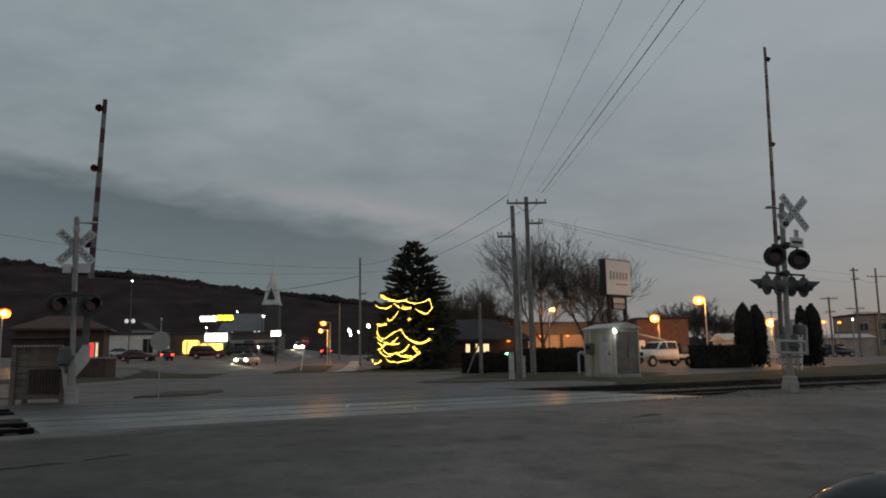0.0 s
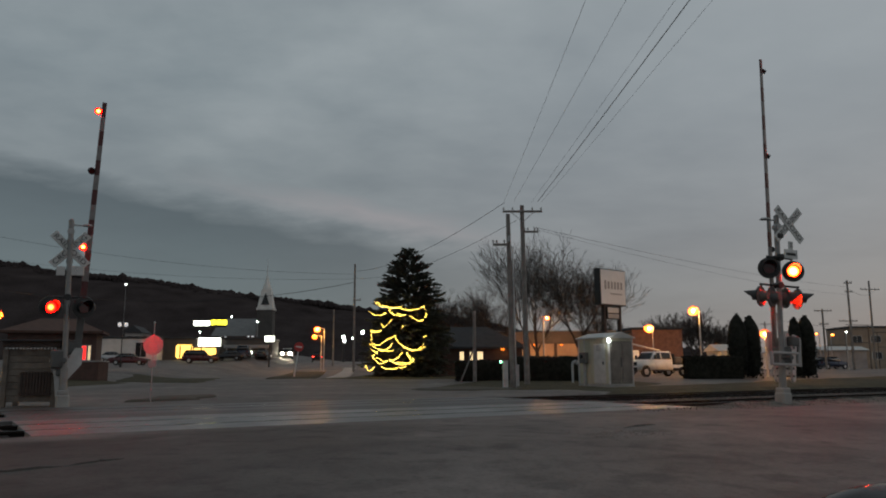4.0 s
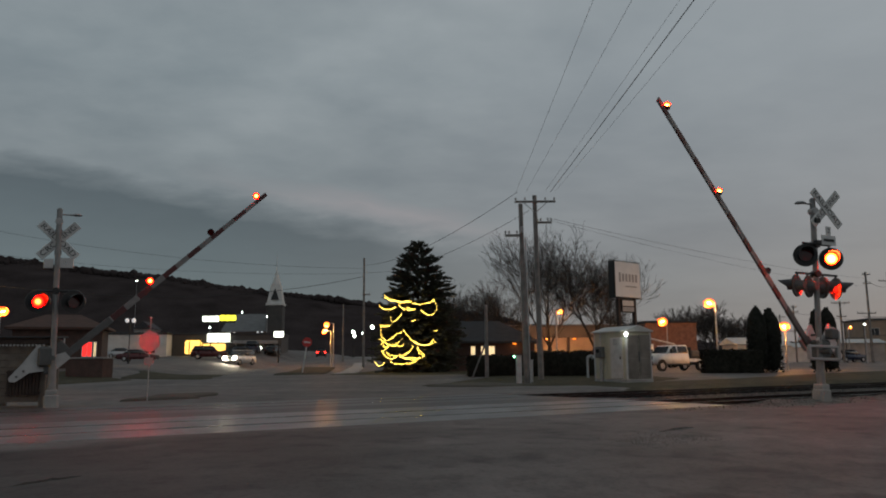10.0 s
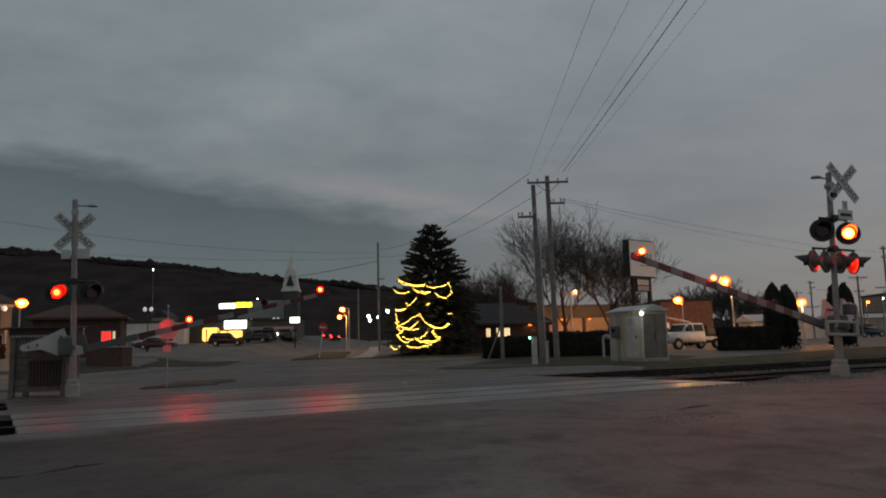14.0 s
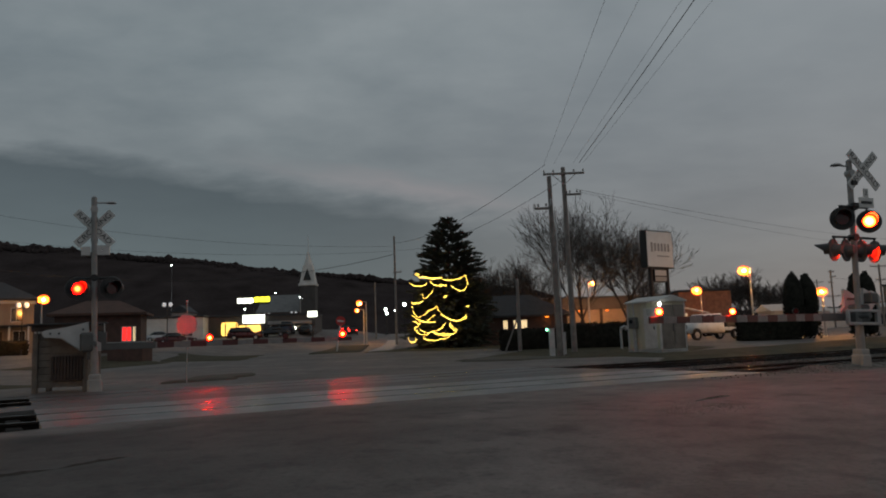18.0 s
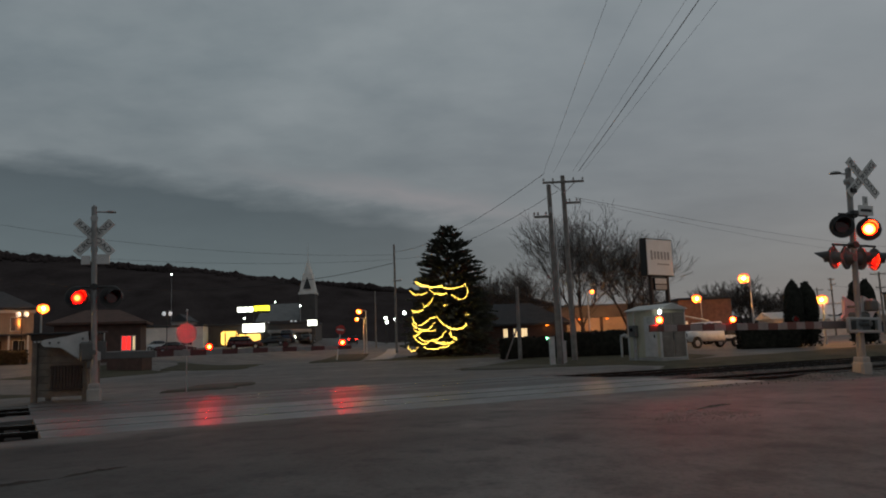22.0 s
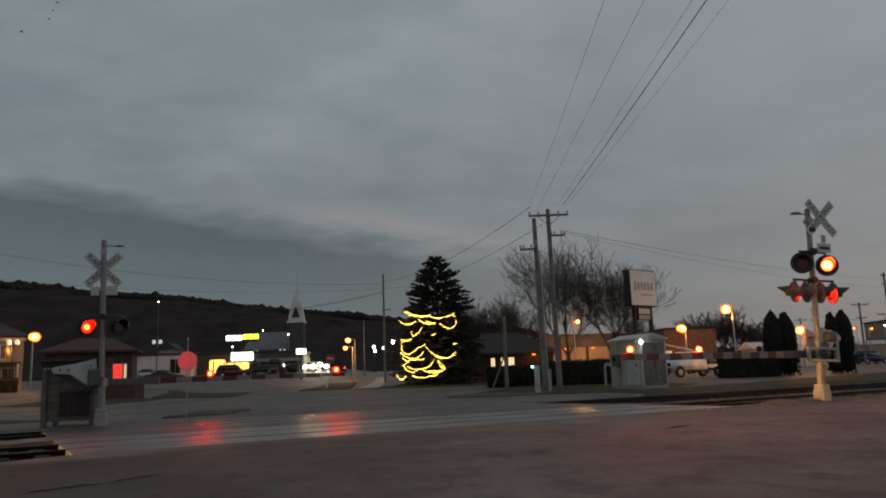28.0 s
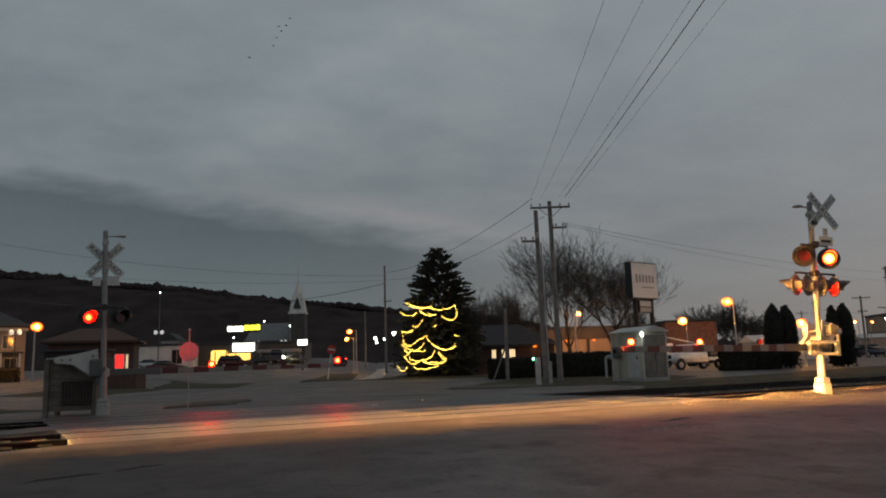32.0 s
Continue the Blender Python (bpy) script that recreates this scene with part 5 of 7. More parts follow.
def arborvitae(x, y, height, width, seed):
    a = thing("arborvitae", pose(x, y, gz(x, y), 0, 0, seed * 37), "tall dark columnar evergreen shrub", "shrub", "columnar evergreens")
    bm = bmesh.new()
    cyl(bm, (0, 0, 0), (0, 0, 0.3), 0.08, seg=8)
    part("trunk", bm, BARK, a)
    bm = bmesh.new()
    bmesh.ops.create_uvsphere(bm, u_segments=16, v_segments=14, radius=1)
    for v in bm.verts:
        t = (v.co.z + 1) / 2
        k = width / 2 * (0.80 + 0.25 * t if t < 0.5 else 0.92 * (1 - ((t - 0.5) / 0.5) ** 3.6) + 0.03) * (1 if t > 0.02 else 0.5)
        r = math.hypot(v.co.x, v.co.y) or 1
        q = 1 + 0.16 * noise.noise((v.co.x * 2 + seed, v.co.y * 2, t * 5))
        v.co = Vector((v.co.x / r * k * q if r > 1e-4 else 0, v.co.y / r * k * q if r > 1e-4 else 0, 0.1 + t * (height - 0.1)))
    part("crown", bm, ARBOR, a, smooth=True)
    leafy("leaves", a, (width * 0.98, width * 0.98, height * 0.98), ARBOR, seed, 900, 0.11, taper=0.9)


def build_plants():
    tr, zg = spruce(0.65, 64, 11.0, 3.5)
    build_garlands(tr, 11.3, 3.5)
    limb_tree(12.9, 70, 12.2, "tall bare tree with fine grey twigs", 11, 1.35, 0.30, fine=0.0085, lean=0.04, width=8.6)
    limb_tree(17.9, 76, 11.2, "bare spreading tree behind the store sign", 23, 1.35, 0.28, fine=0.0085, width=8.6)
    limb_tree(10.4, 80, 9.6, "bare tree half hidden by the tall one", 29, 1.3, 0.2, 6, 0.009, width=6.0)
    limb_tree(10.2, 104, 9.6, "slight bare tree behind the poles", 43, 1.0, 0.2, 6, 0.012, width=6)
    limb_tree(7.2, 106, 10.4, "bare tree with hazy twigs behind the low roof", 71, 1.0, 0.22, 6, 0.012, width=7)
    limb_tree(5.6, 110, 9.2, "slight bare tree behind the spruce", 47, 1.0, 0.16, 6, 0.014, width=5)
    for x, y, h, sd in ((50.0, 140, 8.4, 61), (55.5, 141, 9.0, 62), (60.5, 145, 8.2, 63), (42.5, 150, 8.6, 64), (66, 150, 7.6, 65)):
        limb_tree(x, y, h * 1.15, "distant bare tree behind the yard", sd, 1.15, 0.34, 6, 0.02)
    hedge(10.2, 50.0, 5.4, 1.6, 1.55, -2, "long dark clipped hedge behind the poles", 3)
    hedge(6.0, 51.5, 4.2, 1.5, 1.3, 4, "low dark hedge beside the stub pole", 4)
    hedge(-41.6, 69.5, 7.0, 1.5, 1.3, 20, "dark hedge before the tan house", 9)
    hedge(22.95, 54.5, 3.9, 1.5, 1.6, -6, "dark clipped hedge beside the yard", 6)
    for x, y, h, w, s in ((25.2, 55, 4.8, 1.45, 1), (26.3, 55.3, 4.7, 1.5, 2), (29.6, 55, 4.55, 1.05, 4), (30.55, 55.2, 4.7, 1.35, 6)):
        arborvitae(x, y, h, w, s)


# ---- hills ----


def build_hills():
    rnd = random.Random(3)
    # ridge height over its course, falling to the right
    def ridge(x):
        base = 97 - 0.128 * (x + 420) if x < 60 else max(14, 35.6 - 0.13 * (x - 60))
        return base + 3.5 * noise.noise((x * 0.013, 1, 0)) + 2.0 * noise.noise((x * 0.05, 4, 0))

    verts, faces = [], []
    xs = [-700 + 8 * i for i in range(191)]
    rows_ = [(420, 0.0), (450, 0.25), (490, 0.55), (540, 0.85), (590, 1.0), (680, 0.95), (800, 0.7)]
    for y, k in rows_:
        for x in xs:
            verts.append((x, y + 14 * noise.noise((x * 0.01, y, 0)), ridge(x) * k + 2 * noise.noise((x * 0.03, y * 0.03, 2)) * k))
    w = len(xs)
    for j in range(len(rows_) - 1):
        for i in range(w - 1):
            faces.append((j * w + i, j * w + i + 1, (j + 1) * w + i + 1, (j + 1) * w + i))
    hill = rawmesh("hill", verts, faces, HILLTREES, smooth=True)
    tagged(hill, "long dark wooded ridge behind the town", "hill", kind="structure")
    # the woods on it: many rough crowns
    verts, faces = [], []
    ico = bmesh.new()
    bmesh.ops.create_icosphere(ico, subdivisions=1, radius=1)
    iv, jf = [v.co.copy() for v in ico.verts], [[v.index for v in f.verts] for f in ico.faces]
    ico.free()
    for i in range(8500):
        x = rnd.uniform(-600, 560)
        y = rnd.choice((585, 588, 590, 591, 592, 594, 596, 580)) + rnd.uniform(-10, 10)
        k = np.interp(y, [r[0] for r in rows_], [r[1] for r in rows_])
        s = rnd.uniform(0.8, 2.4) * (1.6 if rnd.random() < 0.04 else 1)
        c = Vector((x, y, ridge(x) * k + s * 0.3))
        i0 = len(verts)
        for v in iv:
            q = v * (1 + 0.35 * noise.noise(v * 1.7 + Vector((i, 0, 0))))
            verts.append(c + Vector((q.x * s, q.y * s, q.z * s * 0.95)))
        faces.extend([[i0 + a for a in f] for f in jf])
    woods = rawmesh("woods", verts, faces, HILLTREES)
    tagged(woods, "dark leafless woods on the ridge", "woods", kind="stuff")


# ---- lamps ----


def street_lamp(x, y, z, label, arm=0.8, yaw=0, size=0.24):
    zg = gz(x, y)
    s = thing("street_lamp", pose(x, y, zg, 0, 0, yaw), label, "street lamp", "street lamps")
    h = z - zg
    bm = bmesh.new()
    cyl(bm, (arm, 0, 0), (arm, 0, h + 0.15), 0.10, 0.06, seg=10)
    part("pole", bm, GREYPAINT, s)
    bm = bmesh.new()
    cyl(bm, (arm, 0, h + 0.12), (0.1, 0, h + 0.2), 0.035, seg=8)
    part("arm", bm, GREYPAINT, s)
    bm = bmesh.new()
    cyl(bm, (0, 0, h + 0.12), (0, 0, h + 0.30), 0.20, 0.10, seg=14)
    part("head", bm, GREYPAINT, s)
    # three glowing shells round the bulb stand for the lamp's glare
    bm = bmesh.new()
    ball(bm, (0, 0, h), size, 16, 0.9)
    globe = part("globe", bm, SODIUM_HALO, s, "dim orange shell added as outer lamp glare", smooth=True)
    bm = bmesh.new()
    ball(bm, (0, 0, h), size * 0.80, 16, 0.9)
    glass = part("glare_shell", bm, SODIUM_GLOW, globe, "orange glowing shell added as lamp glare", smooth=True)
    bm = bmesh.new()
    ball(bm, (0, 0, h), size * 0.55, 14, 0.95)
    inner = part("inner_glare", bm, SODIUM_CORE, globe, "bright inner shell added as lamp glare", smooth=True)
    bm = bmesh.new()
    ball(bm, (0, 0, h), size * 0.155, 12, 0.95)
    part("bulb", bm, SODIUM, globe, "glaring sodium bulb", smooth=True)
    globe.visible_shadow = glass.visible_shadow = inner.visible_shadow = False
    return s


def globe_lamp(x, y, h, n=2, label="twin-globe lamp post in old style", lit=GLOBE):
    zg = gz(x, y)
    s = thing("globe_lamp", pose(x, y, zg, 0, 0, 8), label, "street lamp", "globe lamp posts")
    bm = bmesh.new()
    cyl(bm, (0, 0, 0), (0, 0, 0.5), 0.15, 0.09, seg=10)
    cyl(bm, (0, 0, 0.5), (0, 0, h - 0.55), 0.06, 0.05, seg=10)
    part("post", bm, BLACKPAINT, s)
    if n == 2:
        bm = bmesh.new()
        cyl(bm, (-0.34, 0, h - 0.5), (0.34, 0, h - 0.5), 0.03, seg=8)
        part("arm", bm, BLACKPAINT, s)
    for sx in ((-0.34, 0.34) if n == 2 else (0,)):
        bm = bmesh.new()
        ball(bm, (sx, 0, h - 0.24), 0.22, 12, 1.15)
        part("globe", bm, lit, s, "white frosted globe")
    return s


def build_lamps():
    street_lamp(33.4, 100, 6.4, "sodium street lamp glowing beside the brick warehouse", 0.5, 0, 0.64)
    street_lamp(29.8, 75, 6.85, "tall sodium lamp on a curved pole in the yard", 0.55, -8, 0.56)
    street_lamp(29.78, 60, 3.8, "low sodium lamp beyond the evergreens", 0.25, 60, 0.42)
    street_lamp(13.4, 68, 5.6, "small sodium lamp among the bare trees", 0.4, 180, 0.24)
    street_lamp(-35.7, 68.5, 5.9, "sodium street lamp beside the brick depot", 0.3, -90, 0.50)
    street_lamp(-10.9, 100, 6.3, "double sodium lamp over the far road", 0.9, 0, 0.40)
    street_lamp(-11.35, 101, 5.35, "lower sodium lamp over the far road", 0.9, 0, 0.32)
    street_lamp(63.3, 112, 6.2, "small sodium lamp over the works yard", 0.4, 0, 0.22)
    street_lamp(65.9, 112, 6.05, "small sodium lamp beside the works building", 0.4, 180, 0.22)
    for x, y, h, n in ((-30.6, 85, 4.9, 2), (-38.4, 70, 4.8, 2), (-28.6, 124, 3.6, 2), (-27.2, 128, 3.4, 2), (-25.4, 130, 3.4, 2)):
        globe_lamp(x, y, h, n)
    for x, y, h in ((-9.9, 132, 4.6), (-8.7, 140, 4.6), (-5.6, 112, 5.4), (-11.0, 150, 4.4)):
        globe_lamp(x, y, h, 1, "white globe lamp lit beside the far road", WHITELAMP)
    for x, y, z in ((-66, 300, 22), (-52, 200, 11), (-28.0, 150, 10.5), (9.0, 140, 5.6), (59.5, 98, 5.8), (-150, 420, 48)):
        s = thing("yard_lamp", pose(x, y, 0, 0, 0, 0), "distant white yard lamp on a pole", "street lamp", "distant lamps")
        bm = bmesh.new()
        cyl(bm, (0, 0, 0), (0, 0, z), 0.12, 0.06, seg=8)
        part("pole", bm, GREYPAINT, s)
        bm = bmesh.new()
        ball(bm, (0, -0.1, z), 0.0007 * y + 0.03, 8)
        part("bulb", bm, WHITELAMP, s)


# ---- signs ----


def build_signs():
    # pylon sign with two faces on two posts; its name is only plain bars
    x, y, yaw = 17.3, 60.8, 36
    p = thing("pylon_sign", pose(x, y, gz(x, y), 0, 0, yaw), "pale lightbox store sign on two dark posts, unlit", "sign")
    for sx in (-0.95, 1.05):
        boxpart("post", (0.28, 0.28, 6.2), (sx, 0, 3.1), WOOD_DARK, p, "square dark post", bevel=0.02)
    cab = boxpart("cabinet", (3.3, 0.62, 3.0), (0, 0, 7.3), BLACKPAINT, p, "dark sign cabinet", bevel=0.03)
    boxpart("face", (3.14, 0.03, 2.82), (0, -0.325, 7.3), SIGNFACE, cab, "pale plain sign face", bevel=0.01)
    for i in range(6):
        boxpart("print_bar", (0.24, 0.012, 0.62 if i else 0.75), (-1.02 + i * 0.41, -0.347, 7.45), SIGNBACK, cab)
    boxpart("print_bar", (1.5, 0.012, 0.10), (0.35, -0.347, 6.75), SIGNBACK, cab)
    lower = boxpart("lower_cabinet", (1.5, 0.4, 1.0), (0.05, 0, 5.2), BLACKPAINT, p, bevel=0.02)
    boxpart("face", (1.4, 0.02, 0.42), (0.05, -0.21, 5.42), WHITE, lower)
    boxpart("face", (1.4, 0.02, 0.36), (0.05, -0.21, 4.94), GREYPAINT, lower)
    # round signs on posts
    for x, y, z, r, h in ((-7.70, 23.6, 1.74, 0.31, 2.42),):
        s = thing("round_road_sign", pose(x, y, gz(x, y), 0, 0, 0), "round pale road sign on a thin grey post", "road sign", "round road signs")
        bm = bmesh.new()
        box(bm, (0.026, 0.03, h), (0, 0.03, h / 2), bevel=0.006)
        part("post", bm, GREYPAINT, s, "thin grey steel post")
        bm = bmesh.new()
        cyl(bm, (0, 0.0, z), (0, 0.006, z), r, seg=36)
        part("disc", bm, SIGNBACK, s, "round pale disc")
        boxpart("plate", (0.26, 0.006, 0.2), (0, 0, 1.16), SIGNBACK, s)
        # a white ball stands for the glint on the post's tip
        bm = bmesh.new()
        ball(bm, (0, 0.03, h + 0.02), 0.035, 8)
        part("tip_glint", bm, WHITE, s, "white ball drawn as the glint on the post tip")
    s = thing("round_road_sign", pose(-8.6, 62, gz(-8.6, 62), 0, 8, 0), "small round red sign on a leaning white post on the median", "road sign", "round road signs")
    bm = bmesh.new()
    box(bm, (0.09, 0.05, 2.5), (0, 0.03, 1.25))
    part("post", bm, WHITE, s, "leaning white post")
    bm = bmesh.new()
    cyl(bm, (0, 0, 2.55), (0, 0.012, 2.55), 0.38, seg=28)
    disc = part("disc", bm, REDPAINT, s, "round red disc")
    boxpart("white_bar", (0.52, 0.008, 0.12), (0, -0.006, 2.55), WHITE, disc)


# ---- the shelter, depot and planter ----


def build_shelter():
    s = thing("wooden_shelter", pose(-9.95, 20.9, 0, 0, 0, 10), "weathered wooden shelter with a dark flat roof and slatted panel", "shelter")
    W, L, H = 1.22, 1.1, 1.60
    for sx in (-W / 2, W / 2):
        for sy in (-L / 2, L / 2):
            boxpart("post", (0.13, 0.13, H), (sx, sy, H / 2), WOOD_GREY, s, bevel=0.01)
    for sx in (-W / 2, W / 2):
        for i in range(7):
            boxpart("board", (0.025, L - 0.14, 0.165), (sx, 0, 0.30 + i * 0.18), WOOD_GREY, s)
    for i in range(8):
        boxpart("board", (W - 0.13, 0.025, 0.165), (0, -L / 2 + 0.02, 0.22 + i * 0.175), WOOD_GREY, s, bevel=0.004)
    for i in range(10):
        boxpart("slat", (0.055, 0.03, 0.62), (-W / 2 + 0.44 + i * 0.075, -L / 2 - 0.085, 0.62), WOOD_DARK, s)
    for z in (0.36, 0.88):
        boxpart("slat_rail", (0.80, 0.04, 0.05), (0.17, -L / 2 - 0.05, z), WOOD_DARK, s)
    boxpart("back_panel", (W - 0.14, 0.03, H - 0.3), (0, L / 2 - 0.1, 0.86), WOOD_GREY, s)
    boxpart("fascia", (W + 0.22, L + 0.22, 0.17), (0.02, 0, H + 0.06), WOOD_DARK, s, "dark roof edge", bevel=0.02)
    boxpart("roof", (W + 0.4, L + 0.4, 0.05), (0.02, 0, H + 0.18), ROOF_DARK, s, rx=2, bevel=0.015)
    for i in range(15):
        boxpart("dentil", (0.045, 0.03, 0.05), (-W / 2 + 0.02 + i * 0.085, -L / 2 - 0.12, H - 0.05), PALEGREY, s, "small pale block under the eaves")


def window(parent, x, y, z, w, h, lit=None, frame_m=None):
    wd = boxpart("window", (w, 0.06, h), (x, y, z), lit or GLASS, parent, "lit window" if lit else "")
    bm = bmesh.new()
    f = 0.06
    for sx in (-1, 1):
        box(bm, (f, 0.10, h + f), (x + sx * w / 2, y - 0.01, z))
    for sz in (-1, 1):
        box(bm, (w - f, 0.10, f), (x, y - 0.01, z + sz * h / 2))
    box(bm, (0.04, 0.09, h - f), (x, y - 0.01, z))
    part("window_frame", bm, frame_m or WHITEWALL, wd)
    return wd


def hip_roof(parent, w, d_, z, rise, over, material, ridge=0.4, label=""):
    bm = bmesh.new()
    x, y = w / 2 + over, d_ / 2 + over
    r = w / 2 * ridge
    pts = [(-x, -y, z), (x, -y, z), (x, y, z), (-x, y, z), (-r, 0, z + rise), (r, 0, z + rise)]
    vs = [bm.verts.new(p) for p in pts]
    lo = [bm.verts.new((p[0], p[1], p[2] - 0.18)) for p in pts[:4]]
    for f in ((0, 1, 5, 4), (1, 2, 5), (2, 3, 4, 5), (3, 0, 4)):
        bm.faces.new([vs[i] for i in f])
    for i in range(4):
        j = (i + 1) % 4
        bm.faces.new((vs[i], vs[j], lo[j], lo[i]))
    bm.faces.new(lo[::-1])
    return part("roof", bm, material, parent, label)


def gable_roof(parent, w, d_, z, rise, over, material, along_x=True):
    bm = bmesh.new()
    x, y = w / 2 + over, d_ / 2 + over
    if along_x:
        pts = [(-x, -y, z), (x, -y, z), (x, 0, z + rise), (-x, 0, z + rise), (x, y, z), (-x, y, z)]
        fs = ((0, 1, 2, 3), (3, 2, 4, 5), (0, 3, 5), (1, 4, 2), (0, 5, 4, 1))
    else:
        pts = [(-x, -y, z), (-x, y, z), (0, y, z + rise), (0, -y, z + rise), (x, y, z), (x, -y, z)]
        fs = ((0, 1, 2, 3), (3, 2, 4, 5), (0, 3, 5), (1, 4, 2), (0, 5, 4, 1))
    vs = [bm.verts.new(p) for p in pts]
    for f in fs:
        bm.faces.new([vs[i] for i in f])
    return part("roof", bm, material, parent)


def house(name, x, y, w, d_, h, yaw, wall, roofm, rise, label, windows=(), hip=True, cat="building", lit=None, base_z=None, ridge=0.4, along_x=True):
    z = gz(x, y) if base_z is None else base_z
    b = thing(name, pose(x, y, z, 0, 0, yaw), label, cat)
    boxpart("wall", (w, d_, h + 0.3), (0, 0, h / 2 - 0.15), wall, b)
    if rise:
        if hip:
            hip_roof(b, w, d_, h + 0.18, rise, 0.5, roofm, ridge)
        else:
            gable_roof(b, w, d_, h + 0.02, rise, 0.4, roofm, along_x)
    else:
        boxpart("roof", (w + 0.3, d_ + 0.3, 0.35), (0, 0, h + 0.15), roofm, b, bevel=0.04)
    for wx, wz, ww, wh, l in windows:
        window(b, wx, -d_ / 2 - 0.02, wz, ww, wh, l)
    return b


def build_buildings():
    # brick depot behind the shelter
    house("depot", -28.1, 63.4, 6.4, 4.0, 3.0, 15, BRICK_DARK, ROOF_RED, 1.1, "small brick depot with a hipped red-brown roof", ((-2.2, 1.7, 1.0, 1.3, None), (0.0, 1.7, 1.0, 1.3, None), (2.15, 1.45, 0.72, 1.15, VENDING), (2.72, 1.45, 0.2, 1.15, WARMWIN)))
    for i, (x, y, w, h) in enumerate(((-21.3, 52.5, 2.5, 1.25),)):
        p = thing("brick_planter", pose(x, y, gz(x, y), 0, 0, -6), "dark brick planter beside the road", "planter")
        boxpart("wall", (w, 1.4, h), (0, 0, h / 2 - 0.05), BRICK_DARK, p, bevel=0.03)
        boxpart("cap", (w + 0.12, 1.52, 0.1), (0, 0, h), CONCRETE, p, bevel=0.02)
    th = house("town_house", -48.4, 80.4, 9, 8, 5.4, 33, STUCCO, ROOF_DARK, 2.0, "tan house with a porch lit orange by the street lamp", ((-2.6, 3.9, 1.0, 1.4, None), (0.2, 3.9, 1.0, 1.4, None), (2.9, 3.9, 1.0, 1.4, None), (-1.6, 1.5, 1.4, 1.4, None), (3.2, 1.5, 1.1, 1.5, None)))
    boxpart("cornice", (9.3, 0.25, 0.3), (0, -4.1, 5.2), WHITEWALL, th, "white eaves board")
    boxpart("porch_roof", (5.6, 1.9, 0.16), (1.4, -4.95, 2.75), ROOF_DARK, th, "dark porch roof", bevel=0.02)
    boxpart("door", (0.95, 0.08, 2.1), (1.2, -4.06, 1.15), WOOD_DARK, th, "dark front door", bevel=0.02)
    for x_ in (-1.2, 0.5, 2.2, 3.9):
        boxpart("porch_post", (0.16, 0.16, 2.7), (x_, -5.75, 1.35), WHITEWALL, th, "white porch post", bevel=0.02)
    boxpart("porch_rail", (5.0, 0.06, 0.1), (1.35, -5.75, 0.95), WHITEWALL, th)
    house("garage", -41.4, 120, 8.8, 6, 3.2, 4, WHITEWALL, ROOF_DARK, 0, "low pale garage building beside the parking", ((2.0, 1.5, 1.6, 2.2, None),))
    house("gable_house", -60.3, 178, 3.6, 8, 8.5, 4, GREYWALL, ROOF_DARK, 1.7, "grey gabled house on the slope", ((-0.8, 7.2, 0.9, 1.3, None), (0.8, 7.2, 0.9, 1.3, None)), hip=False, along_x=False, base_z=1.0)
    # the shop with its lit signs
    shop = house("sandwich_shop", -29.9, 126, 18.6, 10, 5.6, 3, SHOPWALL, ROOF_DARK, 0, "dark low shop with lit signs and bright shopfront", ((6.6, 2.6, 1.6, 2.4, None), (8.4, 2.6, 1.2, 2.4, None)), base_z=0.3)
    sg = boxpart("roof_sign", (5.2, 0.3, 1.35), (-0.40, -5.2, 8.15), BLACKPAINT, shop, bevel=0.05)
    boxpart("sign_post", (0.2, 0.2, 2.2), (-0.40, -5.0, 6.9), BLACKPAINT, shop)
    for i in range(3):
        boxpart("sign_letter_block", (0.76, 0.08, 0.80), (-2.40 + i * 0.84, -5.39, 8.08), SIGN_WHITE, sg, "lit white letter shape", ry=-6, bevel=0.1)
    for i in range(3):
        boxpart("sign_letter_block", (0.76, 0.08, 0.80), (0.20 + i * 0.84, -5.39, 8.22), SIGN_YELLOW, sg, "lit yellow letter shape", ry=-6, bevel=0.1)
    boxpart("fascia_sign", (3.4, 0.25, 1.3), (-0.30, -5.2, 5.15), SIGN_WHITE, shop, "bright white fascia sign", bevel=0.05)
    boxpart("shopfront", (2.5, 0.2, 2.1), (-4.10, -5.1, 3.7), SHOP_YELLOW, shop, "lit yellow shopfront", bevel=0.25)
    boxpart("shopfront", (3.4, 0.2, 1.2), (-0.95, -5.12, 3.6), SHOP_YELLOW, shop, "lit yellow shopfront", bevel=0.15)
    for x in (-4.7, -3.0, -1.5, 1.5):
        boxpart("mullion", (0.16, 0.1, 2.0), (x, -5.26, 3.6), BLACKPAINT, shop)
    boxpart("small_sign", (0.55, 0.2, 0.55), (6.10, -5.2, 3.5), SIGN_WHITE, shop, "small lit sign", bevel=0.2)
    for x in (2.6, 4.4, 6.2, 8.6):
        boxpart("canopy_post", (0.14, 0.14, 4.2), (x, -6.6, 2.1), WHITEWALL, shop)
    boxpart("canopy", (6.8, 2.0, 0.5), (5.6, -6.0, 4.4), GREYWALL, shop, "flat grey canopy over the entrance", bevel=0.04)
    boxpart("entrance_wall", (2.6, 0.2, 3.6), (7.9, -5.15, 1.9), GREYWALL, shop, "pale wall beside the entrance")
    # the free-standing white panel sign
    w = thing("panel_sign", pose(-18.75, 110, gz(-19, 110), 0, 0, 0), "lit white panel sign on a post", "sign")
    boxpart("post", (0.2, 0.2, 3.6), (0, 0, 1.8), BLACKPAINT, w)
    bx = boxpart("cabinet", (1.5, 0.3, 0.95), (0, 0, 4.0), BLACKPAINT, w, bevel=0.03)
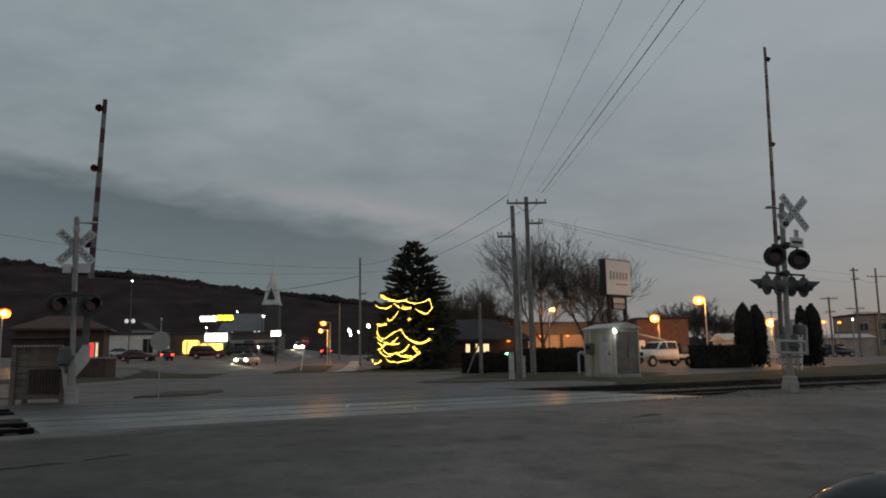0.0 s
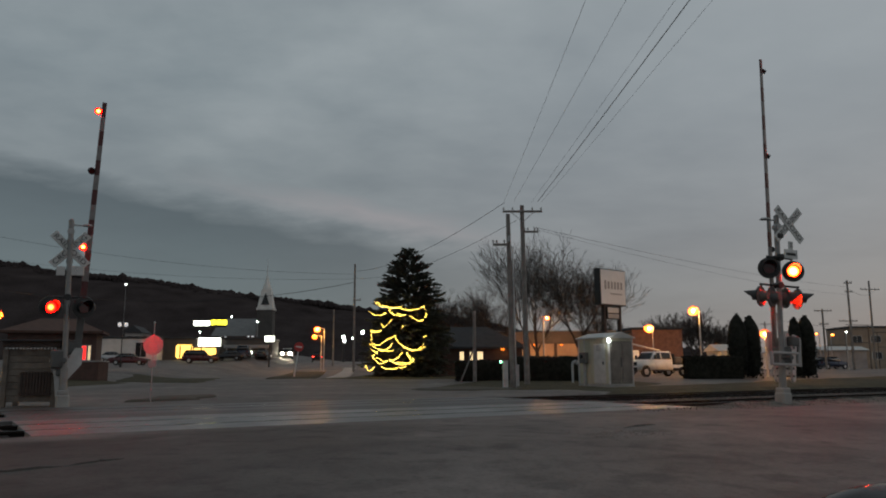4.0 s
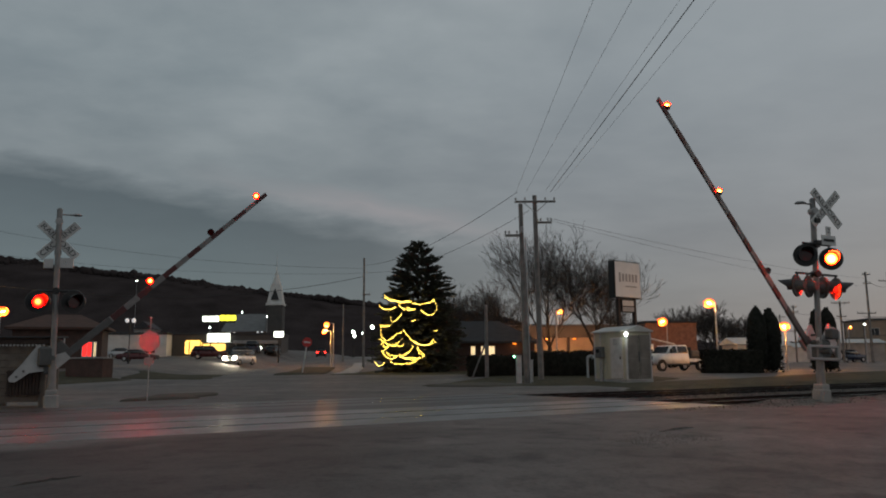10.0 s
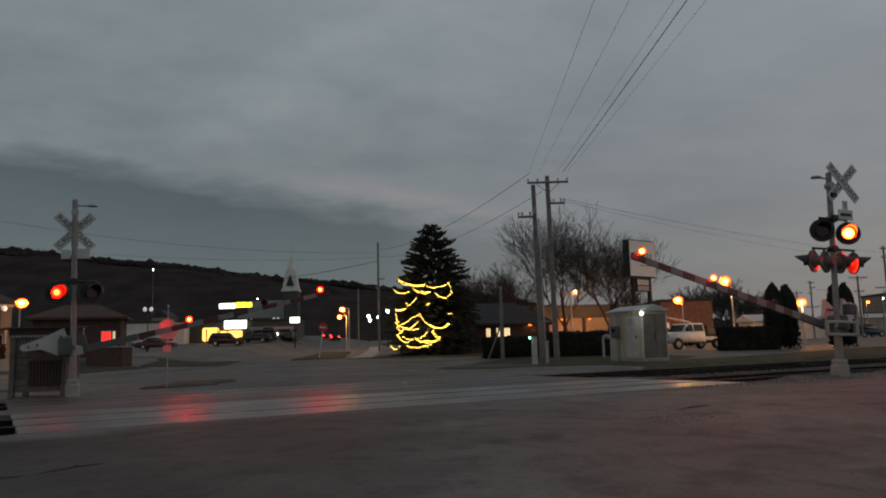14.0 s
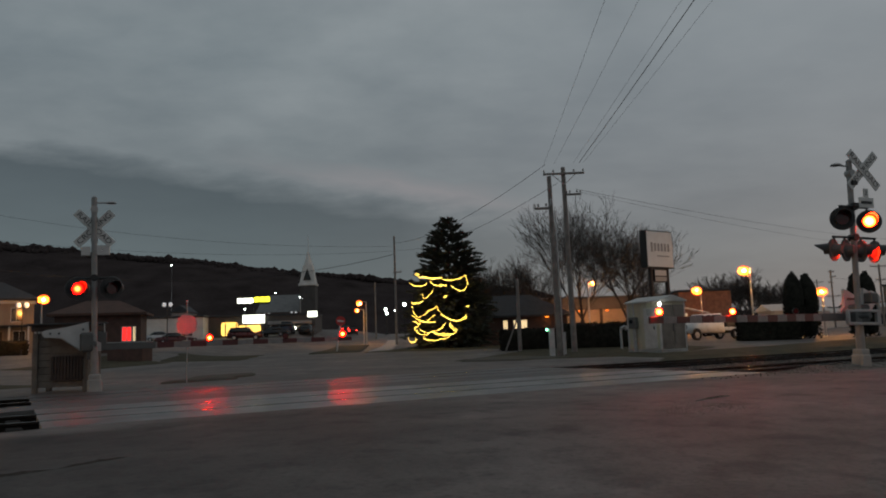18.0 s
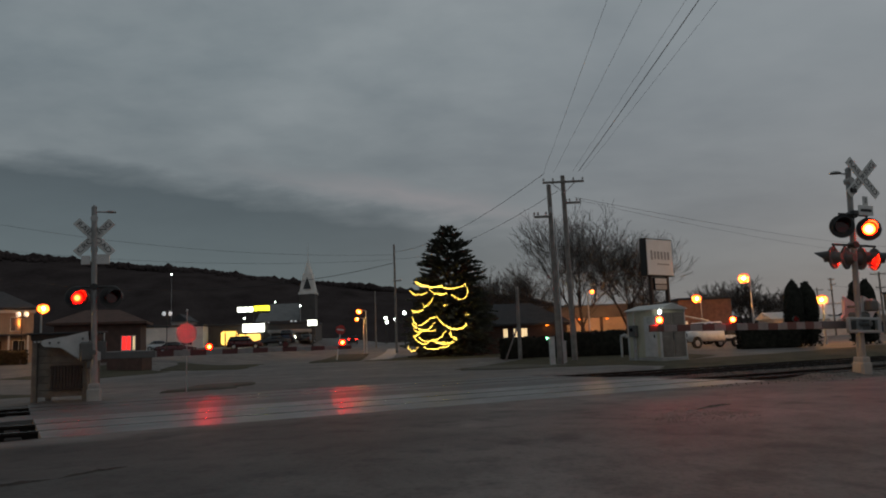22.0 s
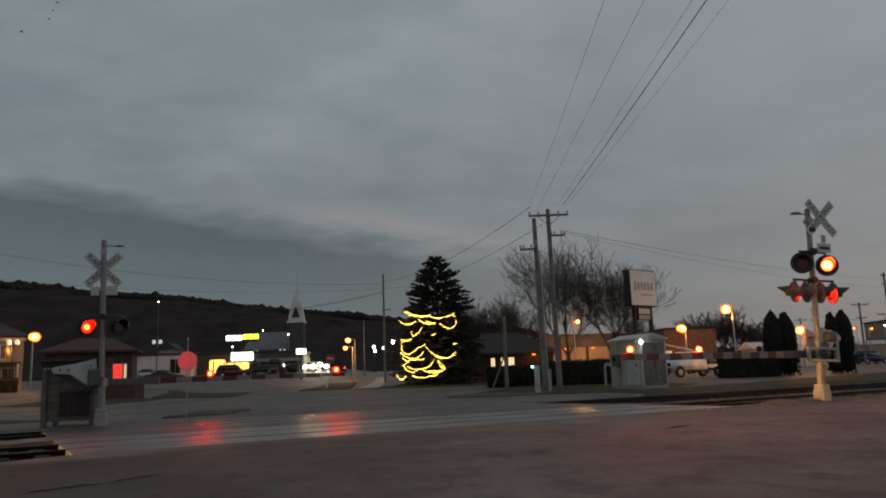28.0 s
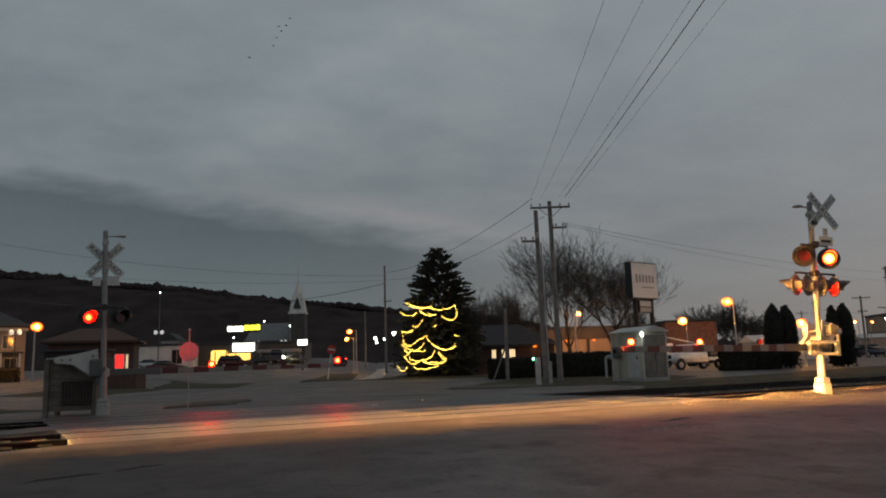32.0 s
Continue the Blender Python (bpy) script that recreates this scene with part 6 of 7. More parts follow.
    boxpart("face", (1.36, 0.03, 0.80), (0, -0.165, 4.0), SIGN_WHITE, bx, "lit white face")
    # church
    ch = thing("church", pose(-34.3, 178, 0.3, 0, 0, 0), "grey church with a white pointed steeple", "church")
    boxpart("wall", (11, 18, 8.6), (-3.4, 8, 4.3), BRICK_DARK, ch)
    gable_roof(ch, 11, 18, 8.6, 4.6, 0.3, ROOF_GREY, True).location = (-3.4, 8, 0)
    boxpart("tower", (3.6, 3.6, 14.6), (3.0, 0, 7.3), SHOPWALL, ch, "dark brick tower", bevel=0.03)
    boxpart("cornice", (4.0, 4.0, 0.5), (3.0, 0, 14.8), WHITEWALL, ch, "white band round the tower", bevel=0.05)
    bm = bmesh.new()
    cyl(bm, (3.0, 0, 15.0), (3.0, 0, 19.4), 2.55, 1.5, seg=4)
    bmesh.ops.rotate(bm, verts=bm.verts, cent=(3.0, 0, 0), matrix=Euler((0, 0, radians(45))).to_matrix())
    part("belfry", bm, WHITEWALL, ch, "white tapering belfry")
    bm = bmesh.new()
    vs = [bm.verts.new(p) for p in ((2.05, -1.86, 15.8), (3.95, -1.86, 15.8), (3.0, -1.42, 18.6), (2.05, -1.60, 15.8), (3.95, -1.60, 15.8), (3.0, -1.10, 18.6))]
    bm.faces.new(vs[:3]), bm.faces.new(vs[3:])
    for i in range(3):
        bm.faces.new((vs[i], vs[(i + 1) % 3], vs[3 + (i + 1) % 3], vs[3 + i]))
    part("louvre", bm, BLACKPAINT, ch, "dark pointed opening")
    bm = bmesh.new()
    cyl(bm, (3.0, 0, 19.35), (3.0, 0, 22.8), 1.12, 0.12, seg=8)
    cyl(bm, (3.0, 0, 22.7), (3.0, 0, 26.6), 0.10, 0.03, seg=6)
    part("spire", bm, WHITEWALL, ch, "white spire")
    # low store building behind the poles
    st = house("store", 14.5, 90, 19, 14, 4.3, -3, STUCCO, ROOF_GREY, 0, "long low tan store with pilasters under orange lamplight")
    for i in range(7):
        boxpart("pilaster", (0.3, 0.2, 3.9), (-9 + i * 3.0, -7.1, 1.9), WOOD_DARK, st, bevel=0.02)
    boxpart("fascia", (19.2, 0.3, 1.3), (0, -7.15, 3.85), SHOPWALL, st, "dark roof edge", bevel=0.03)
    for i, x_ in enumerate((-3.0, 0.6, 3.6)):
        boxpart("wall_lamp", (0.3, 0.2, 0.16), (x_, -7.4, 3.05), SODIUM_GLOW, st, "orange lamp under the roof edge", bevel=0.03)
        lt = new("store_lamp_light", bpy.data.lights.new("store_lamp_light", "POINT"))
        lt.data.energy, lt.data.color, lt.data.shadow_soft_size = 150, (1.0, 0.46, 0.20), 0.15
        lt.location = st.matrix_basis @ Vector((x_, -9.6, 2.9))
    cn = house("canopy_building", 6.4, 73, 10.0, 6, 2.5, -2, BRICK_DARK, ROOF_DARK, 2.0, "low building with a dark hipped canopy roof and lit windows", ((-0.6, 1.85, 0.4, 0.8, WARMWIN), (0.3, 1.85, 0.35, 0.8, WARMWIN), (1.1, 1.85, 0.55, 0.8, WARMWIN)))
    bm = bmesh.new()
    box(bm, (0.3, 0.16, 0.14), (3.2, -3.1, 2.45), bevel=0.02)
    part("wall_lamp", bm, SODIUM_GLOW, cn, "small orange lamp under the eaves")
    lt = new("wall_lamp_light", bpy.data.lights.new("wall_lamp_light", "POINT"))
    lt.data.energy, lt.data.color, lt.data.shadow_soft_size = 6, (1.0, 0.45, 0.15), 0.15
    lt.location = (9.5, 69.3, gz(9.5, 69.3) + 2.2)
    house("brick_warehouse", 40.3, 122, 8.0, 10, 6.2, 0, BRICK, ROOF_DARK, 0, "orange-lit brick warehouse end wall")
    house("warehouse", 30, 124, 18, 12, 5.6, 0, STUCCO, ROOF_DARK, 0, "low tan warehouse behind the yard")
    for x, y, w in ((37.6, 86, 2.6), (52, 112, 7), (62, 128, 9)):
        house("shed", x, y, w, 5, 2.4, -4, WHITEWALL, ROOFMETAL, 0.8, "pale metal shed in the yard", hip=False)
    # substation frames and yard at the right edge
    for i, (x, y, h) in enumerate(((60.5, 102, 5.6), (64.5, 103, 6.2), (69, 104, 5.2), (57.5, 106, 4.6))):
        f = thing("steel_frame", pose(x, y, gz(x, y), 0, 0, 10), "distant steel frame of an electric yard", "frame", "yard frames")
        for sx in (-1.5, 1.5):
            bm = bmesh.new()
            cyl(bm, (sx, 0, 0), (sx, 0, h), 0.05, seg=6)
            part("leg", bm, WOOD_DARK, f)
        for half, bz in ((2.1, h), (1.5, h * 0.6)):
            bm = bmesh.new()
            cyl(bm, (-half, 0, bz), (half, 0, bz), 0.045, seg=6)
            part("beam", bm, WOOD_DARK, f)
    house("yard_building", 88.5, 135, 15.5, 9, 7.2, -6, STUCCO, ROOF_DARK, 0, "pale two-storey works building with dark windows", tuple((x_, z_, 1.7, 1.2, None) for x_ in (-6.6, -3.3, 0, 3.3, 6.6) for z_ in (2.3, 5.2)))
    house("yard_shed", 73.5, 124, 7, 5, 3.0, -6, GREYWALL, ROOFMETAL, 0.7, "long pale open-sided shed in the works yard", hip=False)


# ---- vehicles ----


def wheel_at(parent, x, y, r, w=0.22):
    bm = bmesh.new()
    cyl(bm, (0, -w / 2, 0), (0, w / 2, 0), r, seg=20)
    bmesh.ops.bevel(bm, geom=[e for e in bm.edges if abs(abs(e.verts[0].co.y) - w / 2) < 1e-4 and abs(abs(e.verts[1].co.y) - w / 2) < 1e-4], offset=0.03, segments=2, affect="EDGES")
    wh = part("wheel", bm, RUBBER, parent, "black tyre", at=Matrix.Translation((x, y, r)))
    bm = bmesh.new()
    for s in (-1, 1):
        cyl(bm, (0, s * (w / 2 - 0.01), 0), (0, s * (w / 2 + 0.012), 0), r * 0.62, r * 0.5, seg=14)
    part("rim", bm, CHROME, wh)
    return wh


def prism(bm, outline, half, top_half=None, z_top=None):
    """A body from a side outline (x, z), narrowed towards its top."""
    def width(z):
        if top_half is None:
            return half
        z0 = min(p[1] for p in outline)
        return half + (top_half - half) * max(0, (z - z0) / ((z_top or 1) - z0))
    a = [bm.verts.new((x, -width(z), z)) for x, z in outline]
    b = [bm.verts.new((x, width(z), z)) for x, z in outline]
    bm.faces.new(a), bm.faces.new(b[::-1])
    for i in range(len(a)):
        j = (i + 1) % len(a)
        bm.faces.new((a[i], b[i], b[j], a[j]))


CARS = {
    "sedan": dict(L=4.7, W=0.88, body=[(-2.3, 0.28), (2.25, 0.28), (2.32, 0.55), (2.22, 0.78), (1.0, 0.95), (-1.55, 0.98), (-2.28, 0.92), (-2.35, 0.55)],
                  cabin=[(1.0, 0.93), (0.25, 1.40), (-0.9, 1.43), (-1.65, 0.96)], wheels=(1.42, -1.38), r=0.32),
    "suv": dict(L=4.8, W=0.94, body=[(-2.35, 0.32), (2.3, 0.32), (2.38, 0.62), (2.28, 0.98), (1.15, 1.10), (-2.2, 1.12), (-2.36, 0.9)],
                cabin=[(1.1, 1.08), (0.5, 1.72), (-1.9, 1.76), (-2.3, 1.10)], wheels=(1.48, -1.42), r=0.37),
}


def car(kind, at, colour, label, head=False, tail=False, group="cars", glare=0.15):
    c = CARS[kind]
    ob = thing("car", at, label, "car", group)
    bm = bmesh.new()
    prism(bm, c["body"], c["W"], c["W"] - 0.06, 1.0)
    bmesh.ops.bevel(bm, geom=bm.edges[:], offset=0.06, segments=2, affect="EDGES")
    part("body", bm, colour, ob, smooth=True)
    bm = bmesh.new()
    top = max(z for x, z in c["cabin"])
    prism(bm, c["cabin"], c["W"] - 0.08, c["W"] - 0.26, top)
    bmesh.ops.bevel(bm, geom=bm.edges[:], offset=0.05, segments=2, affect="EDGES")
    part("cabin_glass", bm, GLASS, ob, "dark glass cabin", smooth=True)
    bm = bmesh.new()
    xs = [p[0] for p in c["cabin"]]
    box(bm, (xs[1] - xs[2] + 0.1, 2 * c["W"] - 0.5, 0.05), ((xs[1] + xs[2]) / 2, 0, top), bevel=0.02)
    part("roof", bm, colour, ob)
    for x in c["wheels"]:
        for s in (-1, 1):
            wheel_at(ob, x, s * (c["W"] - 0.10), c["r"])
    fx = max(p[0] for p in c["body"])
    rx_ = min(p[0] for p in c["body"])
    hz = c["body"][3][1] - 0.12
    for s in (-1, 1):
        bm = bmesh.new()
        ball(bm, (fx - 0.06, s * (c["W"] - 0.26), hz), glare, 10, 0.75)
        part("headlight", bm, HEADLAMP if head else GLASS, ob, "bright headlight" if head else "")
        bm = bmesh.new()
        box(bm, (0.08, 0.30, 0.16), (rx_ + 0.03, s * (c["W"] - 0.22), hz + 0.08), bevel=0.02)
        part("tail_light", bm, TAILLAMP if tail else REDLENS, ob, "lit red tail light" if tail else "")
        boxpart("mirror", (0.12, 0.18, 0.12), (c["cabin"][0][0] - 0.25, s * (c["W"] + 0.06), c["cabin"][0][1] + 0.08), colour, ob, bevel=0.03)
    boxpart("bumper", (0.16, 2 * c["W"] - 0.1, 0.18), (fx - 0.04, 0, 0.42), BLACKPAINT, ob, bevel=0.04)
    boxpart("bumper", (0.16, 2 * c["W"] - 0.1, 0.18), (rx_ + 0.04, 0, 0.45), BLACKPAINT, ob, bevel=0.04)
    boxpart("grille", (0.05, 0.9, 0.16), (fx - 0.02, 0, hz - 0.02), BLACKPAINT, ob, bevel=0.01)
    return ob


def pickup(at):
    ob = thing("pickup_truck", at, "white crew-cab pickup with a dark flatbed parked in the yard", "pickup truck")
    bm = bmesh.new()
    prism(bm, [(-1.15, 0.55), (2.75, 0.55), (2.86, 0.85), (2.82, 1.22), (2.70, 1.34), (1.30, 1.42), (-1.12, 1.42)], 1.0, 0.96, 1.42)
    bmesh.ops.bevel(bm, geom=bm.edges[:], offset=0.06, segments=2, affect="EDGES")
    part("body", bm, P_WHITE, ob, "white cab body", smooth=True)
    bm = bmesh.new()
    prism(bm, [(1.32, 1.38), (0.70, 2.08), (-1.02, 2.12), (-1.16, 1.38)], 0.95, 0.80, 2.12)
    bmesh.ops.bevel(bm, geom=bm.edges[:], offset=0.05, segments=2, affect="EDGES")
    part("cab", bm, P_WHITE, ob, smooth=True)
    def pane(pts):
        bm = bmesh.new()
        vs = [bm.verts.new(p) for p in pts]
        n = (vs[1].co - vs[0].co).cross(vs[3].co - vs[0].co).normalized() * 0.02
        v2 = [bm.verts.new(v.co - n) for v in vs]
        bm.faces.new(vs), bm.faces.new(v2[::-1])
        for i in range(4):
            bm.faces.new((vs[i], vs[(i + 1) % 4], v2[(i + 1) % 4], v2[i]))
        part("window", bm, GLASS, ob, "dark window glass")
    for s in (-1, 1):
        for q in (((0.96, 1.46), (0.20, 1.46), (0.20, 2.0), (0.58, 2.0)), ((0.08, 1.46), (-0.95, 1.46), (-0.92, 2.0), (0.08, 2.0))):
            pane([(x, s * (0.965 - 0.15 * (z - 1.38) / 0.74), z) for x, z in q])
    pane([(1.29, -0.82, 1.46), (1.29, 0.82, 1.46), (0.82, 0.72, 2.0), (0.82, -0.72, 2.0)])
    bm = bmesh.new()
    box(bm, (2.35, 2.05, 0.16), (-2.45, 0, 1.10), bevel=0.02)
    box(bm, (0.08, 1.9, 0.75), (-1.32, 0, 1.55), bevel=0.02)
    part("flatbed", bm, BLACKPAINT, ob, "dark flatbed with headboard")
    boxpart("load", (0.9, 1.2, 0.5), (-2.1, 0.1, 1.42), DARKGREY, ob, "tools on the bed", bevel=0.08)
    boxpart("chassis", (5.4, 0.9, 0.24), (-0.6, 0, 0.60), BLACKPAINT, ob)
    for x in (1.90, -2.30):
        for s in (-1, 1):
            wheel_at(ob, x, s * 0.90, 0.42, 0.26)
            bm = bmesh.new()
            cyl(bm, (x, s * 0.985, 0.46), (x, s * 1.005, 0.46), 0.50, seg=20)
            part("wheel_arch", bm, BLACKPAINT, ob) if x > 0 else bm.free()
    boxpart("bumper", (0.20, 2.0, 0.26), (2.92, 0, 0.66), BLACKPAINT, ob, bevel=0.05)
    boxpart("grille", (0.06, 1.2, 0.42), (2.87, 0, 1.04), BLACKPAINT, ob, bevel=0.02)
    for s in (-1, 1):
        boxpart("headlight", (0.06, 0.32, 0.30), (2.85, s * 0.78, 1.06), GLASS, ob, bevel=0.02)
        boxpart("mirror", (0.12, 0.26, 0.34), (1.0, s * 1.14, 1.62), BLACKPAINT, ob, bevel=0.03)
    return ob


def lift_truck(x, y):
    """The pale service truck behind the pickup, its boom lowered across the cab."""
    ob = thing("lift_truck", pose(x, y, gz(x, y), 0, 0, 186), "pale service truck with a lowered boom parked in the yard", "truck")
    bm = bmesh.new()
    prism(bm, [(1.2, 0.6), (2.9, 0.6), (2.95, 1.5), (2.3, 2.5), (1.2, 2.55)], 1.05, 0.95, 2.55)
    bmesh.ops.bevel(bm, geom=bm.edges[:], offset=0.06, segments=2, affect="EDGES")
    part("cab", bm, P_WHITE, ob, "white cab", smooth=True)
    boxpart("windscreen", (0.04, 1.7, 0.75), (2.62, 0, 2.0), GLASS, ob, ry=-34, bevel=0.01)
    for sy in (-1, 1):
        for i in range(3):
            boxpart("locker", (1.2, 0.45, 1.0), (0.5 - i * 1.25, sy * 0.82, 1.3), P_WHITE, ob, "white tool locker", bevel=0.03)
        boxpart("headlight", (0.06, 0.3, 0.22), (2.94, sy * 0.75, 1.0), GLASS, ob, bevel=0.02)
    boxpart("deck", (4.2, 2.0, 0.12), (-0.85, 0, 0.82), BLACKPAINT, ob)
    bm = bmesh.new()
    cyl(bm, (-1.6, 0, 0.9), (-1.6, 0, 2.5), 0.22, 0.16, seg=12)
    part("turret", bm, PALEGREY, ob)
    bm = bmesh.new()
    cyl(bm, (-1.6, 0, 2.5), (2.6, -0.1, 3.5), 0.11, 0.08, seg=10)
    part("boom", bm, PALEGREY, ob, "pale boom laid over the cab")
    for wx in (1.9, -1.9):
        for sy in (-1, 1):
            wheel_at(ob, wx, sy * 0.9, 0.45, 0.28)
    return ob


def bird(x, y, z, span):
    """A small dark bird with its wings spread."""
    ob = thing("bird", pose(x, y, z), "small dark bird flying over the town", "bird", "birds in a loose flock")
    bm = bmesh.new()
    ball(bm, (0, 0, 0), span * 0.13, 8)
    for v in bm.verts:
        v.co.x *= 2.6
    cyl(bm, (-span * 0.30, 0, 0), (-span * 0.52, 0, 0.01), span * 0.03, span * 0.10, seg=6)
    part("body", bm, BLACKPAINT, ob, smooth=True)
    wings = []
    for sy in (-1, 1):
        bm = bmesh.new()
        pts = ((0.16, 0.02), (0.12, 0.30), (-0.02, 0.52), (-0.10, 0.40), (-0.16, 0.04))
        top = [bm.verts.new((px_ * span, sy * py * span, 0.012 * span)) for px_, py in pts]
        low = [bm.verts.new((px_ * span, sy * py * span, -0.012 * span)) for px_, py in pts]
        bm.faces.new(top), bm.faces.new(low[::-1])
        for i in range(5):
            j = (i + 1) % 5
            bm.faces.new((top[i], top[j], low[j], low[i]))
        wings.append((part("wing", bm, BLACKPAINT, ob), sy))
    return ob, wings


# where each bird is when the flock passes, in metres from its leader
FLOCK = ((0, 0, 0, 0.44), (2.6, 0.2, 1.4, 0.36), (3.6, -0.3, 2.9, 0.38), (4.1, -0.2, 3.6, 0.42), (3.4, -0.6, 3.3, 0.36), (3.0, 0.1, 2.3, 0.3), (4.6, -0.5, 4.3, 0.36))
LEADER = ((0, -224, 10, 37), (27, -46.5, 69.5, 37), (28.5, -37.3, 72.8, 36.9), (29.5, -31.4, 75.3, 37.2), (30.5, -26.3, 77.5, 36.8), (31.5, -21.8, 79.2, 36.1), (32, -19.5, 79.8, 36.1))


def locomotive():
    lo = thing("locomotive", Matrix.Translation(track(-400, NEAR_TRACK, 0.02)) @ pose(0, 0, 0, 0, 0, TRACK_AZ), "dark diesel locomotive with glaring headlights approaching the crossing", "locomotive")
    boxpart("frame", (18, 2.8, 0.5), (-9.2, 0, 1.25), BLACKPAINT, lo, bevel=0.05)
    boxpart("hood", (11, 1.9, 2.6), (-12.2, 0, 2.8), LOCO, lo, bevel=0.08)
    boxpart("cab", (3.0, 2.9, 2.9), (-4.8, 0, 2.95), LOCO, lo, bevel=0.12)
    boxpart("nose", (2.4, 1.9, 1.5), (-2.2, 0, 2.25), LOCO, lo, bevel=0.15)
    for s in (-0.75, 0.75):
        boxpart("windscreen", (0.06, 1.0, 0.6), (-3.28, s, 3.75), GLASS, lo, bevel=0.02)
    for x in (-3.5, -5.4, -13.0, -14.9):
        for s in (-0.75, 0.75):
            bm = bmesh.new()
            cyl(bm, (x, s - 0.07, 0.5), (x, s + 0.07, 0.5), 0.5, seg=20)
            part("wheel", bm, RUST, lo)
    for y, z, dip in ((-0.14, 4.05, 0.08), (0.14, 4.05, 0.21), (-1.05, 1.75, 0.08), (1.05, 1.75, 0.09)):
        x0 = -3.15 if z > 3 else -0.55
        # long funnels added out of view to shape the headlight beams
        bm = bmesh.new()
        back = [bm.verts.new((x0 - 0.05, y + sy * 0.065, z + sz * 0.06)) for sy, sz in ((-1, -1), (1, -1), (1, 1), (-1, 1))]
        front = [bm.verts.new((x0 + 2.2, y + sy, z - dip + sz * 0.055)) for sy, sz in ((-0.255, -1), (0.06, -1), (0.06, 1), (-0.255, 1))]
        for i in range(4):
            j = (i + 1) % 4
            bm.faces.new((back[i], back[j], front[j], front[i]))
        bm.faces.new(back[::-1])
        can = part("headlight_can", bm, BLACKPAINT, lo)
        bm = bmesh.new()
        cyl(bm, (x0 - 0.02, y, z), (x0 + 0.02, y, z), 0.05, seg=16)
        part("headlight", bm, TRAINLAMP, can, "glaring white headlight")
    return lo


TRAINLAMP = glow_mat("train_headlight", (1.0, 0.44, 0.11), 7600000.0)


SIDE = Vector((1.42, -1.25, -0.19))


def build_vehicles():
    pickup(pose(21.5, 63, gz(21.5, 63), 0, 0, 205))
    lift_truck(27.3, 83)
    for i, (k, x, y, yaw, col, lab) in enumerate((
        ("sedan", -41.2, 112, 4, P_SILVER, "silver sedan parked beside the lamp post"),
        ("sedan", -33.8, 97, 2, P_MAROON, "dark maroon sedan parked along the kerb"),
        ("suv", -27.4, 106, 8, P_MAROON, "dark maroon car parked by the shop"),
        ("sedan", -24.6, 111, 172, P_BLACK, "black car parked by the shop"),
        ("suv", -23.4, 115, 95, P_BLUE, "dark blue car parked at the shopfront"),
        ("sedan", -21.0, 118, 88, P_BLACK, "black car parked at the shopfront"),
        ("suv", -36.5, 58, 10, P_WHITE, "white car parked beside the depot"),
        ("suv", 63.0, 108, 12, P_BLUE, "dark blue van parked in the works yard"),
        ("sedan", 29.5, 82, 30, P_SILVER, "pale car parked in the store yard"))):
        car(k, pose(x, y, gz(x, y), 0, 0, yaw), col, lab, group="parked cars")
    mv = {}
    mv["silver"] = car("sedan", pose(-17, 62, gz(-17, 62), 0, 0, 180), P_SILVER, "silver car with lit headlights turning across the road", head=True, group="moving cars")
    mv["white"] = car("suv", pose(-12, 90, gz(-12, 90), 0, 0, 260), P_WHITE, "white car with lit headlights coming down the road", head=True, group="moving cars", glare=0.20)
    mv["dark"] = car("sedan", pose(-12, 84, gz(-12, 84), 0, 0, 80), P_BLACK, "dark car with red tail lights driving away", tail=True, group="moving cars")
    mv["queue"] = [car("suv" if i % 2 else "sedan", pose(-10, 120 + 9 * i, 0.34, 0, 0, 262), (P_SILVER, P_BLACK, P_WHITE)[i], "car in a queue with glaring headlights", head=True, group="moving cars", glare=0.34) for i in range(3)]
    mv["red"] = car("sedan", pose(-21, 66, gz(-21, 66), 0, 0, 170), P_MAROON, "maroon car with lit tail lights leaving", tail=True, group="moving cars")
    mv["waiting"] = car("suv", pose(-20.3, 170, gz(-20.3, 170), 0, 0, 97), P_BLACK, "dark car with red brake lights waiting up the road", tail=True, group="moving cars")
    mv["own"] = car("sedan", Matrix.Translation(SIDE) @ pose(0, 0, 0, 0, 0, 90), P_GLOSS, "glossy black car standing beside the viewer", group="cars at the crossing")
    # its rounded front wing reaches into view
    bm = bmesh.new()
    bmesh.ops.create_uvsphere(bm, u_segments=48, v_segments=32, radius=1.0)
    for v in bm.verts:
        v.co = Vector((v.co.x * (0.22 if v.co.x > 0 else 1.15), math.copysign(abs(v.co.y) ** 0.85, v.co.y) * 0.20, v.co.z * 0.245))
    part("front_wing", bm, P_GLOSS, mv["own"], "rounded glossy front wing", at=Matrix.Translation((2.05, 0.87, 0.755)), smooth=True)
    for c in mv["own"].children_recursive:
        if c.name.startswith("headlight"):
            c.data.materials[0] = P_GLOSS
    mv["loco"] = locomotive()
    mv["birds"] = [bird(LEADER[0][1] + dx_, LEADER[0][2] + dy_, LEADER[0][3] + dz_, span) for dx_, dy_, dz_, span in FLOCK]
    return mv


# ---- what moves ----


